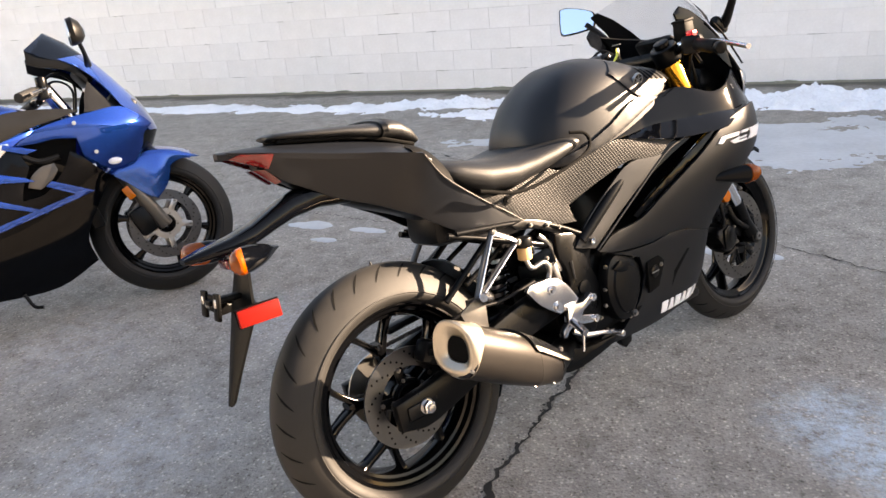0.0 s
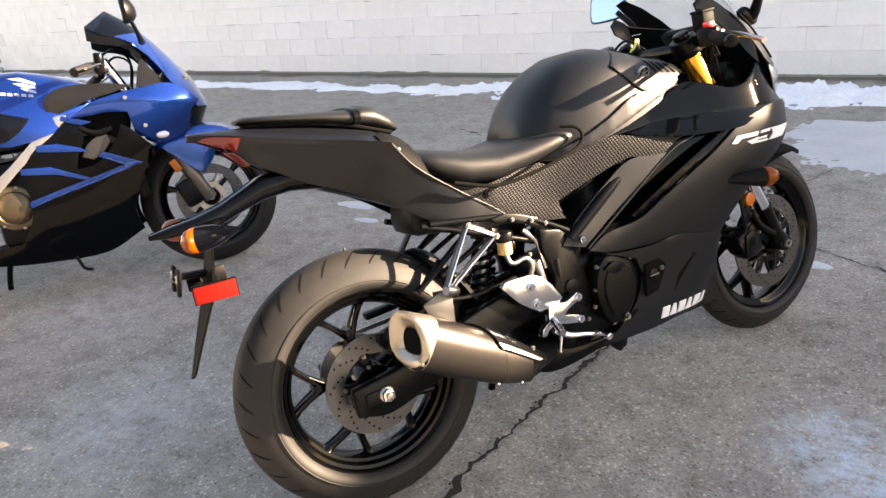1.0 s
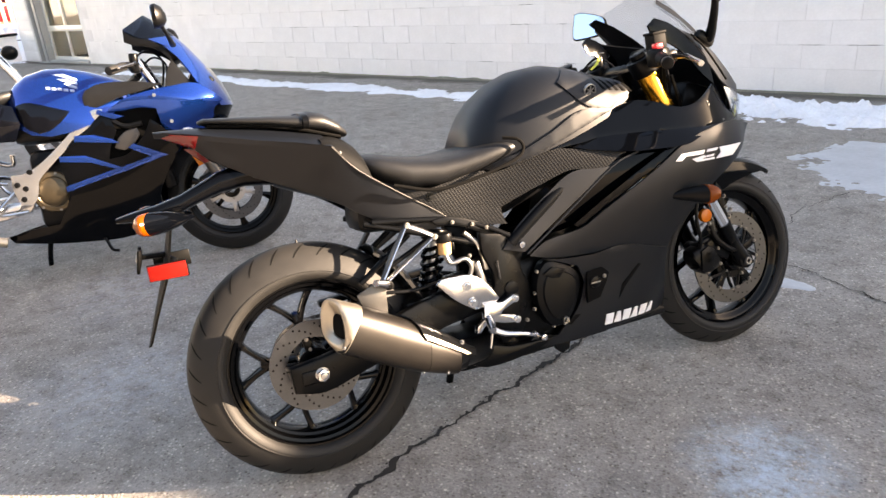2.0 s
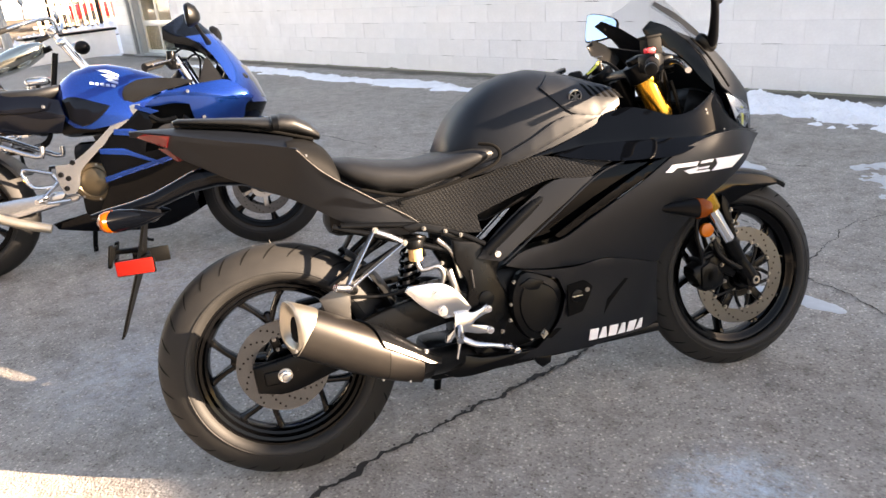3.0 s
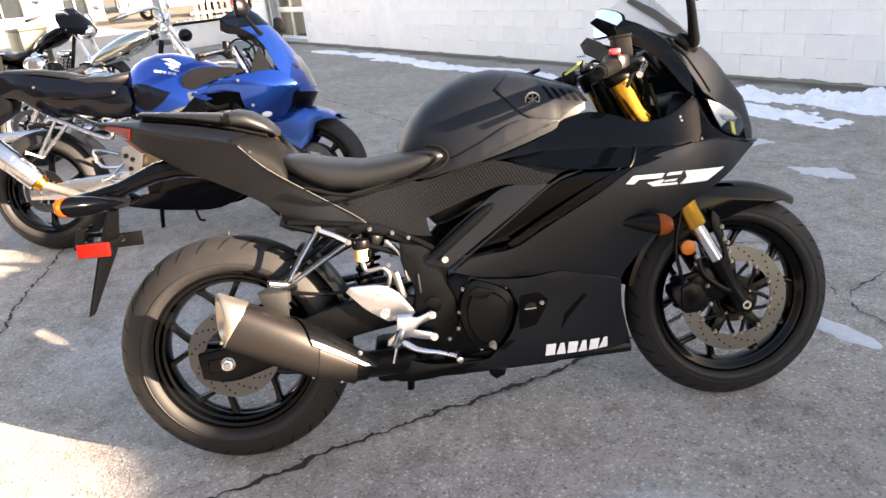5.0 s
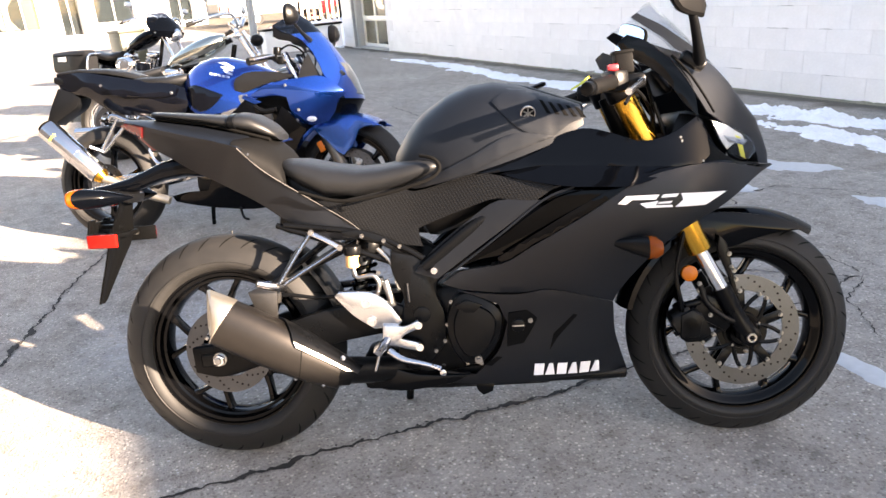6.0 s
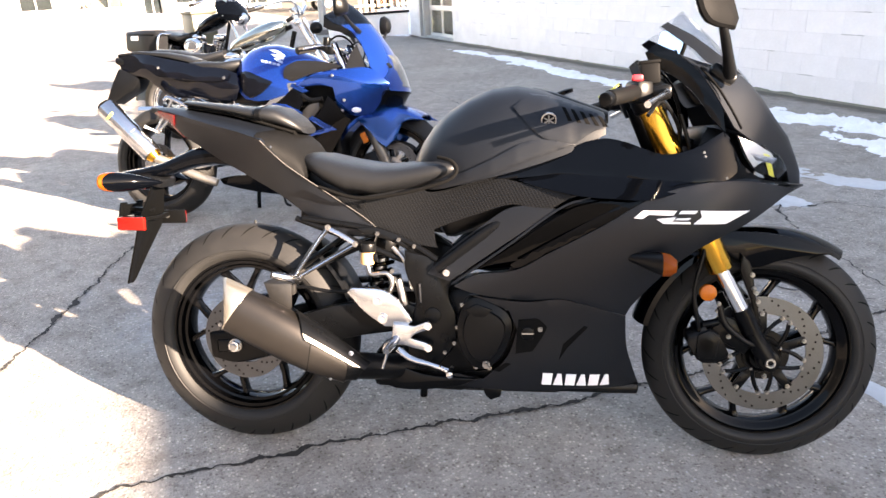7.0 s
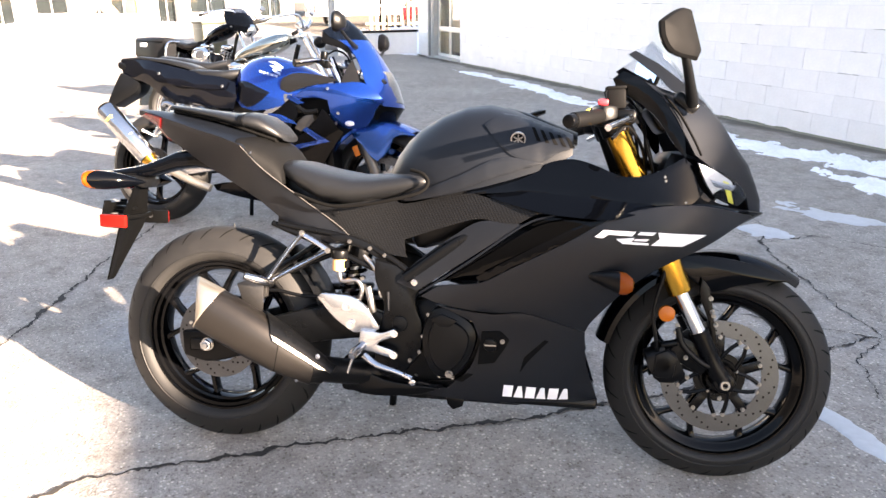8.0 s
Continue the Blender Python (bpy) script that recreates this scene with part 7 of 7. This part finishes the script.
# ---- parked vehicles and buildings across the street ----
def car(m, paint, label, van=False):
    V = thing("van" if van else "car", label, "van" if van else "car", m)
    L, W2, H = (5.2, .95, 2.0) if van else (4.5, .88, 1.42)
    if van:
        prof = [(-2.6, .45, .85), (-2.6, 1.9, .80), (-2.4, 2.0, .80), (1.2, 2.0, .80), (1.75, 1.25, .85), (2.5, 1.05, .85), (2.6, .5, .85)]
        body = plate([(x, z) for x, z, _ in prof], -.92, .92, .08, False)
    else:
        body = plate([(-2.2, .35), (-2.22, .85), (-1.6, .95), (-1.0, 1.36), (.35, 1.40), (1.0, .98), (2.0, .85), (2.22, .6), (2.2, .35)], -.85, .85, .09, False)
    part("body", body, paint, V)
    win = [(-2.2, 1.25), (-2.2, 1.75), (1.1, 1.75), (1.5, 1.25)] if van else [(-1.35, .96), (-.92, 1.28), (.28, 1.31), (.78, .98)]
    for s in SIDES:
        part("side_window", plate(win, s * (.905 if van else .835), s * (.93 if van else .862), .01, False), M_SCREEN_D, V)
        for x in (-1.4, 1.4):
            wh = part("wheel", lathe([(-.10, .18), (-.10, .32), (.10, .32), (.10, .18)], 32, (x, s * .78, .32)), M_RUBBER, V)
            part("rim", lathe([(-.06, .001), (-.06, .19), (.105, .19), (.09, .001)] if s > 0 else [(.06, .001), (.06, .19), (-.105, .19), (-.09, .001)], 24, (x, s * .78, .32)), M_ALU, wh)
        part("headlamp", box((.06, .32, .14), pose(2.2 if not van else 2.55, s * .6, .68), .03), M_LENS, V)
        part("tail_lamp", box((.06, .2, .3), pose(-2.2 if not van else -2.6, s * .72, .8), .03), M_RED, V)
    return V


car(pose(-30.0, 12.5, 0, 0, 0, 70), material("red_car_paint", (.55, .015, .02), .25, coat=.8, grain=.04, scale=300), "red parked car beyond the fence")
car(pose(-34.0, 9.4, 0, 0, 0, 95), material("white_van_paint", (.78, .78, .76), .3, coat=.6, grain=.04, scale=300, dirt=.1), "white parked van across the street", True)

M_STUCCO = material("white_stucco", (.80, .79, .76), .85, grain=.08, scale=8, dirt=.12, bump=.004)
M_BRICKRED = material("brown_brick", (.30, .17, .12), .85, grain=.25, scale=14, dirt=.25, bump=.004)
M_INSIDE = material("dark_room", (.035, .030, .028), .6, grain=.2, scale=3)
M_CURTAIN = material("orange_curtain", (.55, .26, .06), .8, grain=.2, scale=20)
shop = thing("shop_building", "long white stuccoed shop building with dark windows", "building", pose(-43.0, 0, 0))
OPEN = [(-12.0, -9.6, .55, 2.4), (-8.2, -7.0, .02, 2.3), (-6.0, -4.4, .55, 2.4), (-3.35, -2.5, .50, 2.2), (-2.35, -.95, .50, 2.2), (.05, 1.05, .03, 2.2), (1.75, 3.75, .55, 2.3), (5.6, 6.85, .30, 2.2)]
edges = [-34.0] + [v for a, b, _, _ in OPEN for v in (a, b)] + [7.6]
for a, b in zip(edges[::2], edges[1::2]):
    part("wall", box((.3, b - a, 5.2), pose(0, (a + b) / 2, 2.6), .01), M_STUCCO, shop)
for a, b, z0, z1 in OPEN:
    y, wd = (a + b) / 2, b - a
    part("wall", box((.296, wd, z0), pose(0, y, z0 / 2)), M_STUCCO, shop)
    part("wall", box((.296, wd, 5.2 - z1), pose(0, y, z1 + (5.2 - z1) / 2)), M_STUCCO, shop)
    win = part("window", box((.05, wd, z1 - z0), pose(-.10, y, (z0 + z1) / 2)), M_INSIDE, shop)
    for q in (a + .04, y, b - .04):
        part("frame", box((.08, .07, z1 - z0), pose(-.03, q, (z0 + z1) / 2), .01), M_GREYPAINT, win)
    part("pane", box((.012, wd - .1, z1 - z0 - .05), pose(-.05, y, (z0 + z1) / 2)), M_PANE, win)
    part("sill", box((.12, wd + .1, .06), pose(.18, y, z0 - .03), .01), M_STUCCO, win)
part("curtain", box((.03, .62, 1.65), pose(-.055, -1.32, 1.35), .005), M_CURTAIN, shop)
lat = bmesh.new()
for k in range(9):
    for d in (-38, 38):
        box((.02, .03, 2.0), pose(.0, -2.92 + (k - 4) * .2 * .45, 1.35, d), 0, lat)
g = part("lattice", lat, M_WOOD, shop)
g["kind"] = "stuff"
part("pilaster", box((.25, .42, 2.6), pose(.2, 1.30, 1.3), .01), M_TIP, shop)
part("roof_edge", box((.6, 41.8, .25), pose(0, -13.2, 5.3), .02), M_GREYPAINT, shop)
part("back_wall", box((.3, 41.6, 5.2), pose(-12, -13.2, 2.6)), M_STUCCO, shop)
part("end_wall", box((12, .3, 5.2), pose(-6, 7.45, 2.6), .01), M_STUCCO, shop)
part("roof", box((12.6, 41.8, .2), pose(-6, -13.2, 5.5)), M_GREYPAINT, shop)
ware = thing("brick_building", "brown brick building behind the street", "building", pose(-58.0, 24.0, 0, 0, 0, 4))
part("wall", box((8, 24, 7.0), pose(0, 0, 3.5), .02), M_BRICKRED, ware)
for k in range(7):
    win = part("window", box((.1, 1.6, 1.8), pose(4.0, -9.6 + 3.2 * k, 1.9), .01), M_INSIDE, ware)
    part("frame", box((.14, .08, 1.8), pose(4.02, -9.6 + 3.2 * k, 1.9)), M_WHITE, win)
    part("sill", box((.2, 1.8, .1), pose(4.05, -9.6 + 3.2 * k, .95), .01), M_STUCCO, win)
part("roof_edge", box((8.5, 24.5, .4), pose(0, 0, 7.2), .03), M_GREYPAINT, ware)
for i, (x, y, rx, ry, h) in enumerate([(-40.5, -5.0, 7.0, .8, .25), (-28.0, 3.0, 1.6, .5, .15), (-33.0, -12.0, 6.0, .9, .2), (-21.0, 6.2, 1.8, .5, .2)]):
    snow(x, y, rx, ry, 88 if i in (0, 2) else 20, h, 160 + 3 * i, M_SNOW, "snow_bank", "low bank of ploughed snow")

# ---- unseen dark wall behind the camera, added to darken reflections ----
south = part("dark_reflection_wall", box((52.0, .4, 5.6), pose(14.0, -10.5, 2.8), .02), material("reflection_dark_grey", (.032, .036, .043), .7, grain=.2, scale=6, dirt=.25, bump=.004))
tagged(south, "unseen dark grey wall added to darken reflections", "wall", kind="structure")


# ---- blocks of the wall ----
def block_mesh(length):
    bm = box((length - 0.003, 0.012, BLOCK_H - 0.0035), Matrix(), 0.002)
    me = bpy.data.meshes.new("block")
    bmesh.ops.recalc_face_normals(bm, faces=bm.faces)
    bm.to_mesh(me)
    bm.free()
    me.materials.append(M_BLOCK)
    return me


full = block_mesh(BLOCK_L)
rest = bmesh.new()
rnd = random.Random(4)
for row in range(17):
    shift = 0.0 if row % 2 == 0 else BLOCK_L / 2
    for k in range(-22, 20):
        x = -3.59 + shift + (k + 0.5) * BLOCK_L
        z = 0.012 + (row + 0.5) * BLOCK_H
        if x < -11.75 or x > 7.5 or z > WALL_TOP - 0.08:
            continue
        y = WALL_Y + 0.002 + rnd.uniform(-0.0016, 0.0012)
        if row < 8 and -8.4 < x < 2.8:
            ob = new("block", full)
            ob.parent = wall_north
            ob.matrix_world = pose(x, y, z, rnd.uniform(-0.25, 0.25), 0, rnd.uniform(-0.2, 0.2))
        else:
            box((BLOCK_L - 0.004, 0.012, BLOCK_H - 0.004), pose(x, y, z), 0, rest)
others = part("far_blocks", rest, M_BLOCK, wall_north)
others["kind"] = "stuff"

# places where the paint bridges a joint badly and the gap stays open
gaps = bmesh.new()
for k in range(190):
    row = rnd.randrange(0, 12)
    x, z = rnd.uniform(-11.5, 5.0), 0.012 + row * BLOCK_H
    n = rnd.randrange(3, 9)
    pts = [(x + 0.03 * i, z + rnd.uniform(-0.0015, 0.0015), rnd.uniform(0.0006, 0.0026) * (0.3 if i in (0, n) else 1)) for i in range(n + 1)]
    vs = [[gaps.verts.new((px, WALL_Y - 0.0062, pz + d * h)) for d in (-1, 1)] for px, pz, h in pts]
    for a, b in zip(vs, vs[1:]):
        gaps.faces.new((a[0], b[0], b[1], a[1]))
open_joint = part("open_joint", gaps, M_CHIP, wall_north)
open_joint["kind"] = "stuff"
